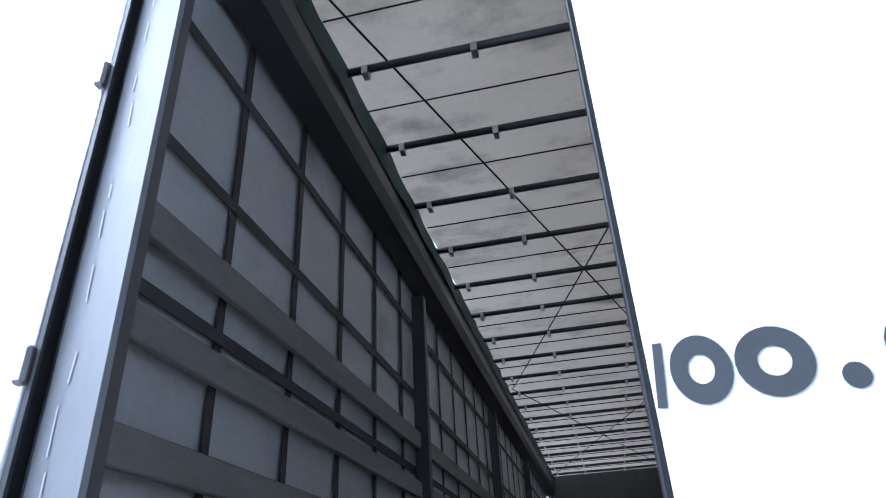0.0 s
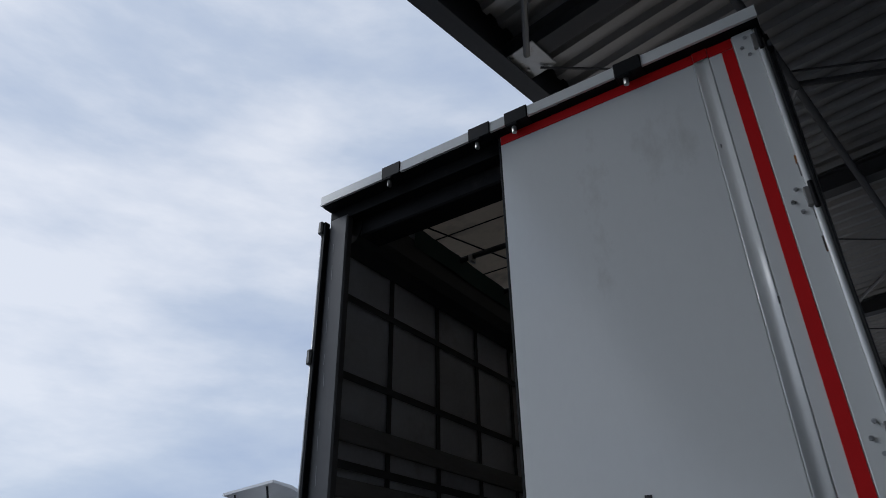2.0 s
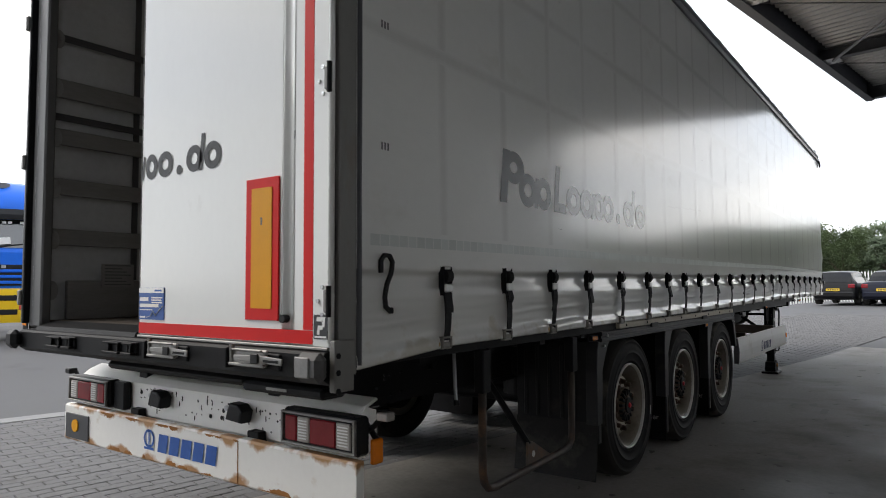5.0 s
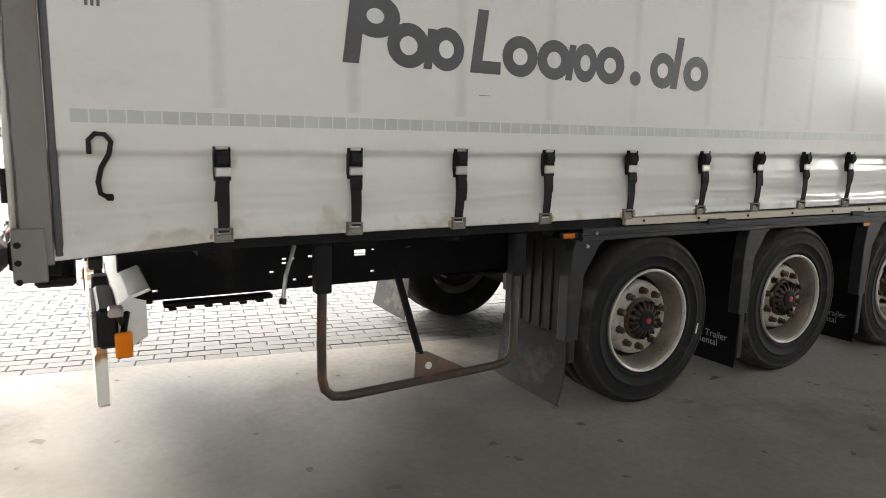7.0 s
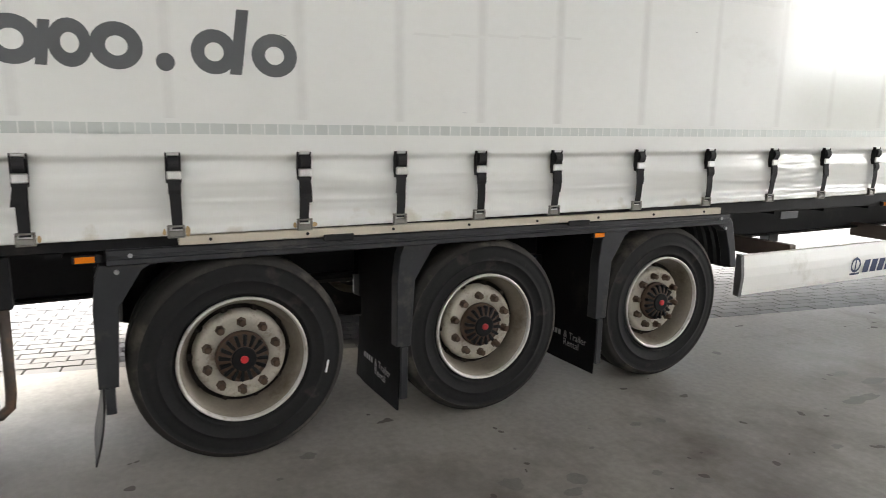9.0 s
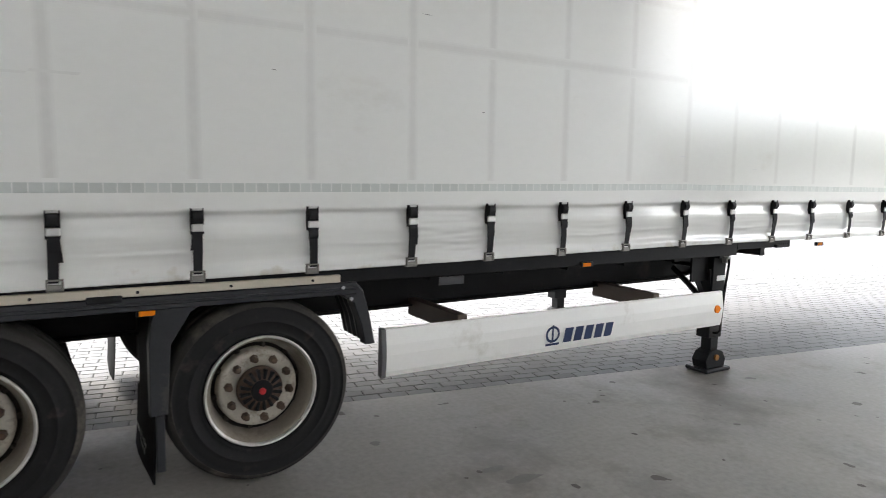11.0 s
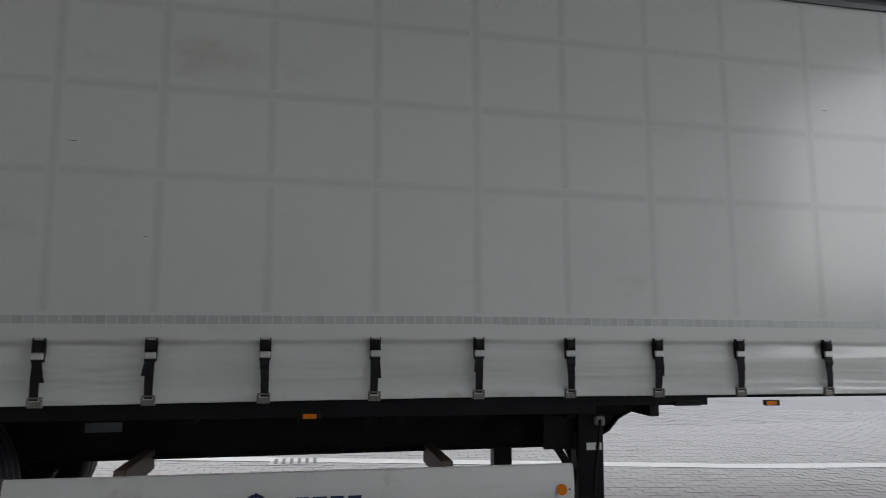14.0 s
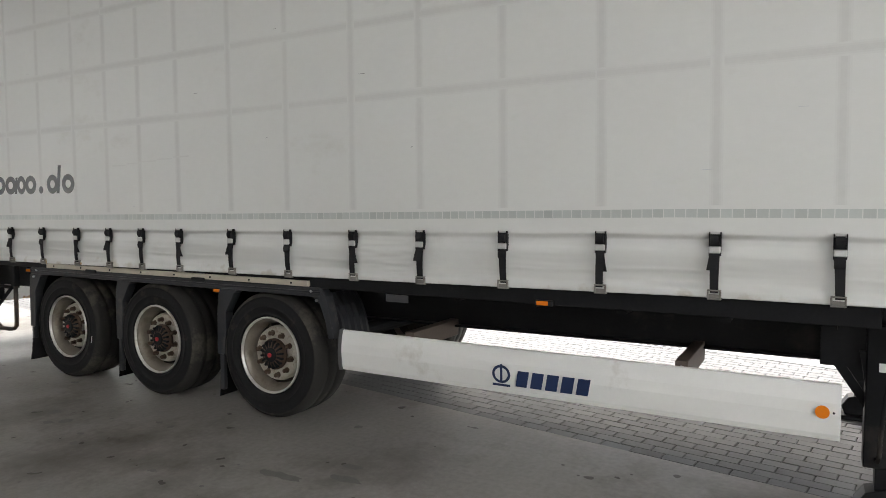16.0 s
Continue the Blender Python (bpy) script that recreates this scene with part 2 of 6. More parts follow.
FLOOR_WOOD = material("worn_plywood_floor", (0.085, 0.068, 0.055), 0.7, vary=0.3, scale=4, grain=60, bump=0.3, dirt=(0.06, 0.05, 0.045), dirt_amount=0.3, stretch=(1, 0.2, 1), shine=0.25)
ROOF_CLOTH = material("stained_roof_tarpaulin", (0.60, 0.51, 0.40), 0.6, vary=0.18, scale=1.8, grain=30, bump=0.1, dirt=(0.30, 0.25, 0.20), dirt_amount=0.30, dirt_scale=2.6, translucent=0.105, stretch=(0.7, 1, 1))
GREEN_HEM = material("dark_green_tarpaulin_hem", (0.012, 0.05, 0.045), 0.6, vary=0.3, scale=6)
LETTER = material("dark_grey_print", (0.055, 0.06, 0.065), 0.24, vary=0.15, scale=6, grain=60, bump=0.02, coat=0.45)
DOOR_PRINT = material("matt_dark_print", (0.06, 0.063, 0.068), 0.45, vary=0.15, scale=6, grain=60, bump=0.02, shine=0.2)
BLUE = material("blue_print", (0.015, 0.09, 0.36), 0.4, vary=0.12, scale=8, grain=60, bump=0.02)
NAVY = material("navy_print", (0.012, 0.03, 0.10), 0.4, vary=0.12, scale=8, grain=60, bump=0.02)
RUBBER = material("tyre_rubber", (0.019, 0.019, 0.020), 0.68, vary=0.3, scale=5, grain=60, bump=0.2, dirt=(0.06, 0.054, 0.047), dirt_amount=0.16, dirt_scale=5, shine=0.10)
RIM = material("silver_rim_paint", (0.25, 0.222, 0.185), 0.45, metal=0.35, vary=0.3, scale=8, grain=70, bump=0.15, dirt=(0.13, 0.095, 0.065), dirt_amount=0.34, dirt_scale=5)
RIM_LIP = material("bright_rim_edge", (0.66, 0.65, 0.62), 0.36, metal=0.5, vary=0.2, scale=14, grain=90, bump=0.1, dirt=(0.30, 0.24, 0.17), dirt_amount=0.14, dirt_scale=9)
WING = material("dusty_wing_plastic", (0.030, 0.032, 0.036), 0.42, vary=0.3, scale=5, grain=60, bump=0.12, dirt=(0.085, 0.078, 0.070), dirt_amount=0.16, dirt_scale=6, shine=0.3)
TREAD = material("dusty_tyre_shoulder", (0.032, 0.031, 0.029), 0.8, vary=0.4, scale=6, grain=80, bump=0.35, dirt=(0.12, 0.108, 0.092), dirt_amount=0.26, dirt_scale=3.0, shine=0.18)
HUB = material("rust_brown_hub", (0.07, 0.042, 0.027), 0.7, vary=0.4, scale=18, grain=120, bump=0.4)
NUT = material("brown_wheel_nut", (0.10, 0.066, 0.045), 0.55, metal=0.4, vary=0.3, scale=20)
RED_CAP = material("red_plastic_cap", (0.50, 0.02, 0.03), 0.45, vary=0.2, scale=20)
ORANGE = material("orange_lens", (0.85, 0.22, 0.008), 0.25, vary=0.1, scale=20, grain=200, bump=0.1)
RED_LENS = material("red_lens", (0.21, 0.008, 0.014), 0.18, vary=0.2, scale=14, grain=220, bump=0.15)
CLEAR_LENS = material("clear_lens", (0.46, 0.43, 0.41), 0.15, vary=0.25, scale=18, grain=220, bump=0.15, metal=0.3)
CONCRETE = material("stained_concrete", (0.235, 0.221, 0.203), 0.68, shine=0.3, vary=0.48, scale=1.1, grain=26, bump=0.2, dirt=(0.095, 0.08, 0.066), dirt_amount=0.40, dirt_scale=0.62, rough_vary=0.7, flecks=((0.06, 0.05, 0.042), 5.0, 0.70), dark_patch=((0.085, 0.078, 0.068), (3.4, -0.9), 4.6))
SPOT = material("dark_oil_spot", (0.13, 0.12, 0.11), 0.6, vary=0.4, scale=12, grain=120, bump=0.1)
PAVER = material("grey_paving_brick", (0.125, 0.123, 0.123), 0.75, vary=0.16, scale=2, grain=70, bump=0.35, dirt=(0.09, 0.085, 0.08), dirt_amount=0.15, per_object=0.1, shine=0.25)
SAND = material("dark_joint_sand", (0.055, 0.052, 0.048), 0.95, vary=0.3, scale=20, grain=200, bump=0.3)
ASPHALT = material("worn_asphalt", (0.105, 0.105, 0.108), 0.8, vary=0.2, scale=0.5, grain=90, bump=0.35, dirt=(0.07, 0.068, 0.066), dirt_amount=0.2, dirt_scale=0.6, shine=0.25)
LINE_PAINT = material("white_road_paint", (0.21, 0.21, 0.207), 0.7, vary=0.2, scale=4, grain=60, dirt=(0.30, 0.29, 0.28), dirt_amount=0.2, dirt_scale=7)
DECK = material("grey_roof_sheet", (0.31, 0.315, 0.325), 0.36, vary=0.15, scale=1.2, grain=30, bump=0.05, metal=0.6, shine=0.4)
CANOPY_STEEL = material("dark_grey_canopy_steel", (0.075, 0.078, 0.086), 0.5, vary=0.18, scale=2, grain=40, bump=0.06, shine=0.25)
BRACE_STEEL = material("pale_grey_brace_steel", (0.22, 0.225, 0.235), 0.45, vary=0.18, scale=2, grain=40, bump=0.06, metal=0.3)
GLASS = glass("dark_vehicle_glass")
BLOCK_GREY = material("dark_grey_light_block", (0.16, 0.16, 0.165), 0.5, vary=0.12, scale=0.8, grain=20, bump=0.05)
CLADDING = material("pale_wall_cladding", (0.70, 0.70, 0.69), 0.5, vary=0.08, scale=0.8, grain=20, bump=0.05)
TRUCK_BLUE = material("blue_truck_paint", (0.008, 0.13, 0.64), 0.35, vary=0.06, scale=1.5, grain=30, bump=0.02, shine=0.25)
TRUCK_YELLOW = material("yellow_truck_paint", (0.80, 0.52, 0.012), 0.35, vary=0.08, scale=2, grain=30, bump=0.02, coat=0.4)
TRUCK_BLACK = material("dark_truck_paint", (0.016, 0.016, 0.018), 0.5, vary=0.3, scale=2, grain=30, bump=0.02, shine=0.15)
TRUCK_WHITE = material("white_truck_paint", (0.72, 0.72, 0.71), 0.35, vary=0.05, scale=2, grain=30, bump=0.02, coat=0.4)
CAR_BLACK = material("black_car_paint", (0.010, 0.010, 0.011), 0.3, vary=0.1, scale=2, bump=0, coat=0.1, shine=0.2)
CAR_GLASS = glass("dark_car_glass", (0.008, 0.009, 0.010), 0.12)
CAR_GLASS.node_tree.nodes["Principled BSDF"].inputs["IOR"].default_value = 1.4
CAR_GLASS.node_tree.nodes["Principled BSDF"].inputs["Coat Weight"].default_value = 0.0
CAR_BLUE = material("dark_blue_car_paint", (0.009, 0.011, 0.022), 0.3, vary=0.1, scale=2, bump=0, coat=0.1, shine=0.2)
CAR_GREY = material("silver_car_paint", (0.33, 0.34, 0.35), 0.3, metal=0.4, vary=0.08, scale=2, bump=0, coat=0.8)
CAR_DARK = material("dark_grey_car_paint", (0.05, 0.05, 0.052), 0.3, metal=0.3, vary=0.08, scale=2, bump=0, coat=0.3)
PLATE = material("yellow_plate", (0.75, 0.50, 0.03), 0.5, vary=0.06)
PAPER = material("white_paper", (0.72, 0.72, 0.70), 0.8, vary=0.06)
BARK = material("brown_bark", (0.10, 0.075, 0.055), 0.9, vary=0.35, scale=4, grain=30, bump=0.6)
LEAVES = material("green_leaves", (0.095, 0.13, 0.060), 0.6, vary=0.5, scale=0.9, grain=9, bump=0.0, translucent=0.25)
LEAVES_DARK = material("dark_green_leaves", (0.065, 0.095, 0.048), 0.6, vary=0.5, scale=0.9, grain=9, bump=0.0, translucent=0.2)
FENCE_WHITE = material("white_fence_paint", (0.72, 0.72, 0.70), 0.5, vary=0.08, scale=3)

# ---- mesh helpers ----


def part(name, bm, mat, parent=None, label="", smooth=False):
    """Links a bmesh as one mesh object, under a thing or a part."""
    me = bpy.data.meshes.new(name)
    if smooth:
        for f in bm.faces:
            f.smooth = True
    bm.to_mesh(me)
    bm.free()
    me.materials.append(mat)
    return shared(name, me, parent, label)


def shared(name, me, parent=None, label="", m=None):
    """One more object on a mesh that others share."""
    ob = new(name, me)
    ob.parent = parent
    if m is not None:
        ob.matrix_basis = m
    return tagged(ob, label=label)


def box(x0, x1, y0, y1, z0, z1, bevel=0.004, bm=None, m=None):
    bm = bm or bmesh.new()
    v = [bm.verts.new((x, y, z)) for z in (z0, z1) for x, y in ((x0, y0), (x1, y0), (x1, y1), (x0, y1))]
    fs = [bm.faces.new([v[i] for i in q]) for q in ((3, 2, 1, 0), (4, 5, 6, 7), (0, 1, 5, 4), (1, 2, 6, 5), (2, 3, 7, 6), (3, 0, 4, 7))]
    es = {e for f in fs for e in f.edges}
    if m is not None:
        bmesh.ops.transform(bm, matrix=m, verts=v)
    if bevel:
        b = min(bevel, 0.45 * min(abs(x1 - x0), abs(y1 - y0), abs(z1 - z0)))
        bmesh.ops.bevel(bm, geom=list(es), offset=b, segments=1, affect="EDGES", profile=0.5)
    return bm


def prism(profile, axis, a0, a1, bevel=0.0, bm=None):
    """A closed outline, given in the other two axes in order, drawn out along axis from a0 to a1."""
    bm = bm or bmesh.new()
    put = {"x": lambda p, a: (a, p[0], p[1]), "y": lambda p, a: (p[0], a, p[1]), "z": lambda p, a: (p[0], p[1], a)}[axis]
    lo, hi = [bm.verts.new(put(p, a0)) for p in profile], [bm.verts.new(put(p, a1)) for p in profile]
    fs = [bm.faces.new(lo), bm.faces.new(hi[::-1])]
    n = len(profile)
    fs += [bm.faces.new((lo[i], hi[i], hi[(i + 1) % n], lo[(i + 1) % n])) for i in range(n)]
    bmesh.ops.recalc_face_normals(bm, faces=fs)
    if bevel:
        bmesh.ops.bevel(bm, geom=list({e for f in fs[:2] for e in f.edges}), offset=bevel, segments=2, affect="EDGES", profile=0.5)
    return bm


def tube(points, r, seg=10, bm=None, taper=None):
    """A round bar along a line of points."""
    bm = bm or bmesh.new()
    pts = [Vector(p) for p in points]
    rings, side = [], None
    for i, p in enumerate(pts):
        d = (pts[min(i + 1, len(pts) - 1)] - pts[max(i - 1, 0)]).normalized()
        if side is None:
            side = d.orthogonal().normalized()
        side = (side - d * side.dot(d)).normalized()
        up = d.cross(side)
        rad = r if taper is None else r + (taper - r) * i / (len(pts) - 1)
        rings.append([bm.verts.new(p + rad * (math.cos(a) * side + math.sin(a) * up)) for a in (2 * math.pi * k / seg for k in range(seg))])
    for a, b in zip(rings, rings[1:]):
        for k in range(seg):
            bm.faces.new((a[k], a[(k + 1) % seg], b[(k + 1) % seg], b[k]))
    bm.faces.new(rings[0][::-1])
    bm.faces.new(rings[-1])
    return bm


def lathe(profile, seg=48, bm=None, caps=True):
    """Turns (radius, x) pairs round the x axis."""
    bm = bm or bmesh.new()
    rings = [[bm.verts.new((x, r * math.cos(a), r * math.sin(a))) for a in (2 * math.pi * k / seg for k in range(seg))] for r, x in profile]
    for a, b in zip(rings, rings[1:]):
        for k in range(seg):
            bm.faces.new((a[k], b[k], b[(k + 1) % seg], a[(k + 1) % seg]))
    if caps and profile[0][0] > 1e-4:
        bm.faces.new(rings[0])
    if caps and profile[-1][0] > 1e-4:
        bm.faces.new(rings[-1][::-1])
    return bm


def empty(name, parent=None, m=None):
    ob = new(name)
    ob.parent = parent
    ob.empty_display_size = 0.1
    if m is not None:
        ob.matrix_basis = m
    return ob


def flat_shapes(shapes, put, bm=None):
    """Flat printed shapes: ('bar', x0, x1, z0, z1, slant), ('disc', x, z, rx, rz) and ('ring', x, z, rx, rz, hole)."""
    bm = bm or bmesh.new()
    for kind, *v in shapes:
        if kind == "bar":
            x0, x1, z0, z1, s = v
            bm.faces.new([bm.verts.new(put(*p)) for p in ((x0, z0), (x1, z0), (x1 + s, z1), (x0 + s, z1))])
        elif kind == "disc":
            x, z, rx, rz = v
            bm.faces.new([bm.verts.new(put(x + rx * math.cos(a), z + rz * math.sin(a))) for a in (math.pi * k / 12 for k in range(24))])
        else:
            x, z, rx, rz, h = v
            o = [bm.verts.new(put(x + rx * math.cos(a), z + rz * math.sin(a))) for a in (math.pi * k / 12 for k in range(24))]
            n = [bm.verts.new(put(x + h * rx * math.cos(a), z + h * rz * math.sin(a))) for a in (math.pi * k / 12 for k in range(24))]
            for k in range(24):
                bm.faces.new((o[k], o[(k + 1) % 24], n[(k + 1) % 24], n[k]))
    return bm


def prints(shapes, put, mat, parent, label):
    """Each printed shape is a part of its own."""
    for shape in shapes:
        part("printed_shape", flat_shapes([shape], put), mat, parent, label)


def lettering(text, size, m, mat, parent, name, label=""):
    cu = bpy.data.curves.new(name, "FONT")
    cu.body, cu.size = text, size
    tmp = bpy.data.objects.new(name, cu)
    scene.collection.objects.link(tmp)
    me = bpy.data.meshes.new_from_object(tmp.evaluated_get(bpy.context.evaluated_depsgraph_get()))
    bpy.data.objects.remove(tmp)
    me.materials.append(mat)
    return shared(name, me, parent, label, m)


# ---- the yard: a site grid turned 9.3 degrees against the trailer ----
TURN = radians(9.3)


def site(u, v, z=0.0):
    """u along the edge of the concrete apron, v to the right of that edge."""
    return Vector((-0.75 + u * math.sin(TURN) + v * math.cos(TURN), u * math.cos(TURN) - v * math.sin(TURN), z))


SITE = Matrix.Translation((-0.75, 0, 0)) @ Matrix.Rotation(-TURN, 4, "Z")


def rise(x, y):
    """The yard climbs gently to the cars beyond the trailer and to the trucks at its side, and falls away between them."""
    far = min(max((y - 13) / 20, 0), 1)
    across = min(max((x + 5.5) / 4, -1), 1)
    side = 0.17 * min(max((-5.5 - x) / 4.5, 0), 1) * (1 - far)
    return (0.5 if across > 0 else 0.27) * far * across + side


bm = bmesh.new()
xs = sorted({*range(-40, 41, 2), -1500, -400, -150, -80, 80, 150, 400, 1500})
grid = [[bm.verts.new((x, y, rise(x, y) - 0.02)) for x in xs] for y in xs]
for a, b in zip(grid, grid[1:]):
    for i in range(len(xs) - 1):
        bm.faces.new((a[i], a[i + 1], b[i + 1], b[i]))
tagged(part("ground", bm, ASPHALT), "worn grey asphalt yard reaching to the horizon", "ground", kind="structure")

bm = bmesh.new()
us = [-30 + i for i in range(46)]
vs = [0, 0.6, 1.5, 3, 5, 8, 12, 16, 22, 30]
rows = [[bm.verts.new(Vector((*site(u, v).xy, rise(*site(u, v).xy)))) for v in vs] for u in us]
for a, b in zip(rows, rows[1:]):
    for i in range(len(vs) - 1):
        bm.faces.new((a[i], a[i + 1], b[i + 1], b[i]))
edge = bmesh.ops.extrude_face_region(bm, geom=bm.faces[:])
bmesh.ops.translate(bm, vec=(0, 0, -0.12), verts=[g for g in edge["geom"] if isinstance(g, bmesh.types.BMVert)])
bmesh.ops.recalc_face_normals(bm, faces=bm.faces[:])
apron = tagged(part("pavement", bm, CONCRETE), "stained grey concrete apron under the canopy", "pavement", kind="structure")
# oil spots and crushed leaves on the concrete: place and reach along x and y
rnd = random.Random(88)
SPOTS = [(1.97, 4.00, 0.05, 0.05), (2.15, 4.21, 0.03, 0.05), (2.33, 4.82, 0.03, 0.04), (1.74, 4.95, 0.02, 0.03), (2.38, 5.71, 0.02, 0.04), (2.05, 6.46, 0.05, 0.17), (1.72, 6.76, 0.03, 0.09), (1.90, 6.84, 0.04, 0.10), (1.08, 6.34, 0.04, 0.03),
         (1.76, 5.11, 0.03, 0.03), (2.06, 4.29, 0.05, 0.05), (1.34, 3.24, 0.03, 0.04), (2.05, 5.25, 0.02, 0.03), (2.18, 4.67, 0.02, 0.03)]
SPOTS += [(rnd.uniform(1.3, 3.6), rnd.uniform(0.5, 9.5), rnd.uniform(0.005, 0.014), rnd.uniform(0.006, 0.020)) for _ in range(22)]
for k, (x, y, rx, ry) in enumerate(SPOTS):
    bm = bmesh.new()
    ring = []
    for j in range(15):
        a = 2 * math.pi * j / 15
        r = 1 + 0.6 * noise.noise((k * 2.7, math.cos(a) * 1.4, math.sin(a) * 1.4)) + 0.25 * noise.noise((k, a * 3, 1))
        ring.append(bm.verts.new((x + rx * r * math.cos(a), y + ry * r * math.sin(a), rise(x, y) + 0.004)))
    bm.faces.new(ring)
    part("oil_spot", bm, SPOT, apron)

bm = bmesh.new()
rows = []
for k in range(61):
    u = -14.8 + 0.4868 * k
    v = -4.30 + 0.056 * (u + 3)
    rows.append([bm.verts.new(Vector((*site(u, v + w).xy, rise(*site(u, v + w).xy) + dz))) for w, dz in ((-0.13, -0.02), (-0.13, 0.005), (0.13, 0.005), (0.13, -0.02))])
for a, b in zip(rows, rows[1:]):
    for k in range(3):
        bm.faces.new((a[k], a[k + 1], b[k + 1], b[k]))
bmesh.ops.recalc_face_normals(bm, faces=bm.faces[:])
tagged(part("road", bm, LINE_PAINT), "worn white painted line on the paving", "road marking", kind="structure")

# ---- the canopy ----
EDGE_V, CANOPY_END = -0.22, 17.9
canopy = tagged(empty("canopy", None, SITE), "dark grey steel canopy with corrugated roof sheeting", "canopy", kind="structure")
bm = bmesh.new()
profile = []
u = -24.0
while u < CANOPY_END - 0.05:
    profile += [(u, 6.29), (u + 0.095, 6.29), (u + 0.125, 6.225), (u + 0.19, 6.225)]
    u += 0.22
profile += [(CANOPY_END, 6.28), (CANOPY_END, 6.31), (-24.0, 6.31)]
lo = [bm.verts.new((EDGE_V + 0.18, u, z)) for u, z in profile[:-2]]
hi = [bm.verts.new((6.4, u, z + 0.12)) for u, z in profile[:-2]]
for i in range(len(lo) - 1):
    bm.faces.new((lo[i], lo[i + 1], hi[i + 1], hi[i]))
roof = part("roof", bm, DECK, canopy, "ribbed grey metal sheeting")
box(EDGE_V, 6.4, -24, CANOPY_END, 6.70, 6.74, 0, bm=(bm := bmesh.new()))
part("roof_covering", bm, DECK, canopy)
# edge beam: a channel with a flange inside, then the end beam
edge_shape = [(EDGE_V, 5.9), (EDGE_V + 0.17, 5.9), (EDGE_V + 0.17, 5.92), (EDGE_V + 0.025, 5.92), (EDGE_V + 0.025, 6.72), (EDGE_V, 6.72)]
part("edge_beam", prism(edge_shape, "y", -24, CANOPY_END), CANOPY_STEEL, canopy)
part("end_beam", box(EDGE_V, 6.4, CANOPY_END, CANOPY_END + 0.02, 5.93, 6.72, 0), CANOPY_STEEL, canopy)
part("end_flange", box(EDGE_V + 0.18, 6.4, CANOPY_END - 0.16, CANOPY_END - 0.002, 5.93, 5.95, 0), CANOPY_STEEL, canopy)
i_shape = lambda u: [(u - 0.09, 5.99), (u + 0.09, 5.99), (u + 0.09, 6.005), (u + 0.012, 6.005), (u + 0.012, 6.215), (u + 0.09, 6.215), (u + 0.09, 6.23), (u - 0.09, 6.23), (u - 0.09, 6.215), (u - 0.012, 6.215), (u - 0.012, 6.005), (u - 0.09, 6.005)]
RAFTERS = [1.5 + 4.2 * k for k in range(-6, 4)]
for u in RAFTERS:
    part("rafter", prism(i_shape(u), "x", EDGE_V + 0.03, 6.4), CANOPY_STEEL, canopy)
    part("gusset_plate", box(EDGE_V + 0.10, EDGE_V + 0.42, u - 0.16, u + 0.20, 5.955, 5.968, 0.002), GALV, canopy)
    bolts = bmesh.new()
    for du, dv in ((-0.11, 0.17), (-0.05, 0.30), (0.08, 0.2), (0.15, 0.34)):
        tube([(EDGE_V + dv, u + du, 5.935), (EDGE_V + dv, u + du, 5.957)], 0.016, 6, bolts)
    tagged(part("bolt", bolts, GALV, canopy), kind="stuff")
    # flat brace to the tube, and thin rods beyond it
    part("brace", tube([(EDGE_V + 0.30, u - 0.08, 5.93), (1.85 + EDGE_V, u - 2.25, 5.89)], 0.028, 8), BRACE_STEEL, canopy)
    part("tie_rod", tube([(EDGE_V + 0.30, u + 0.12, 5.93), (1.85 + EDGE_V, u + 1.75, 5.95), (5.2, u + 4.2, 5.99)], 0.011, 6), CANOPY_STEEL, canopy)
    part("tie_rod", tube([(1.85 + EDGE_V, u - 2.25, 5.93), (5.2, u, 5.99)], 0.03, 8), CANOPY_STEEL, canopy)
part("tube_purlin", tube([(1.85 + EDGE_V, -24, 5.915), (1.85 + EDGE_V, CANOPY_END, 5.915)], 0.037, 12), CANOPY_STEEL, canopy, smooth=True)

# an unseen building added behind the walk: carries the canopy, closes the bay, bounces light
building = tagged(empty("building", None, SITE), "unseen pale grey building added to carry the canopy", "building", kind="structure")
part("wall", box(6.4, 16.0, -26.0, CANOPY_END, 0, 8.2, 0.02), CLADDING, building)
# unseen wall, added only to keep rear skylight off the apron
part("side_wall", box(1.6, 6.36, -6.3, -6.0, 0, 5.85, 0.02), BLOCK_GREY, building, "unseen dark grey wall added to block light from the rear")
part("plinth", box(6.37, 6.399, -26.0, CANOPY_END, 0, 0.5, 0.005), CANOPY_STEEL, building)
part("parapet", box(6.3, 16.1, -26.1, CANOPY_END + 0.1, 8.2, 8.4, 0.01), CANOPY_STEEL, building)

# ---- the curtain-sided trailer: rear at y = 0, front at y = 13.6, right side at x = 1.28 ----
trailer = tagged(empty("curtain_trailer"), "white curtain-sided semi-trailer, one rear door open, standing on its landing legs", "trailer")
STRAP_Y = [0.655, 1.18, 1.68, 2.168, 2.711, 3.263, 3.738, 4.187, 4.667, 5.268, 5.85, 6.45, 6.998, 7.59, 8.196, 8.803, 9.367, 9.943, 10.505, 11.14, 11.78, 12.403, 13.06]


def strap_z(y):
    return 1.434 + 0.0078 * min(max(y, 0), 8.6) * (0.55 + 0.45 * min(y / 8.6, 1))


def hem_z(y):
    return strap_z(y) - 0.348 - 0.05 * max(0, 1 - y / 0.7)


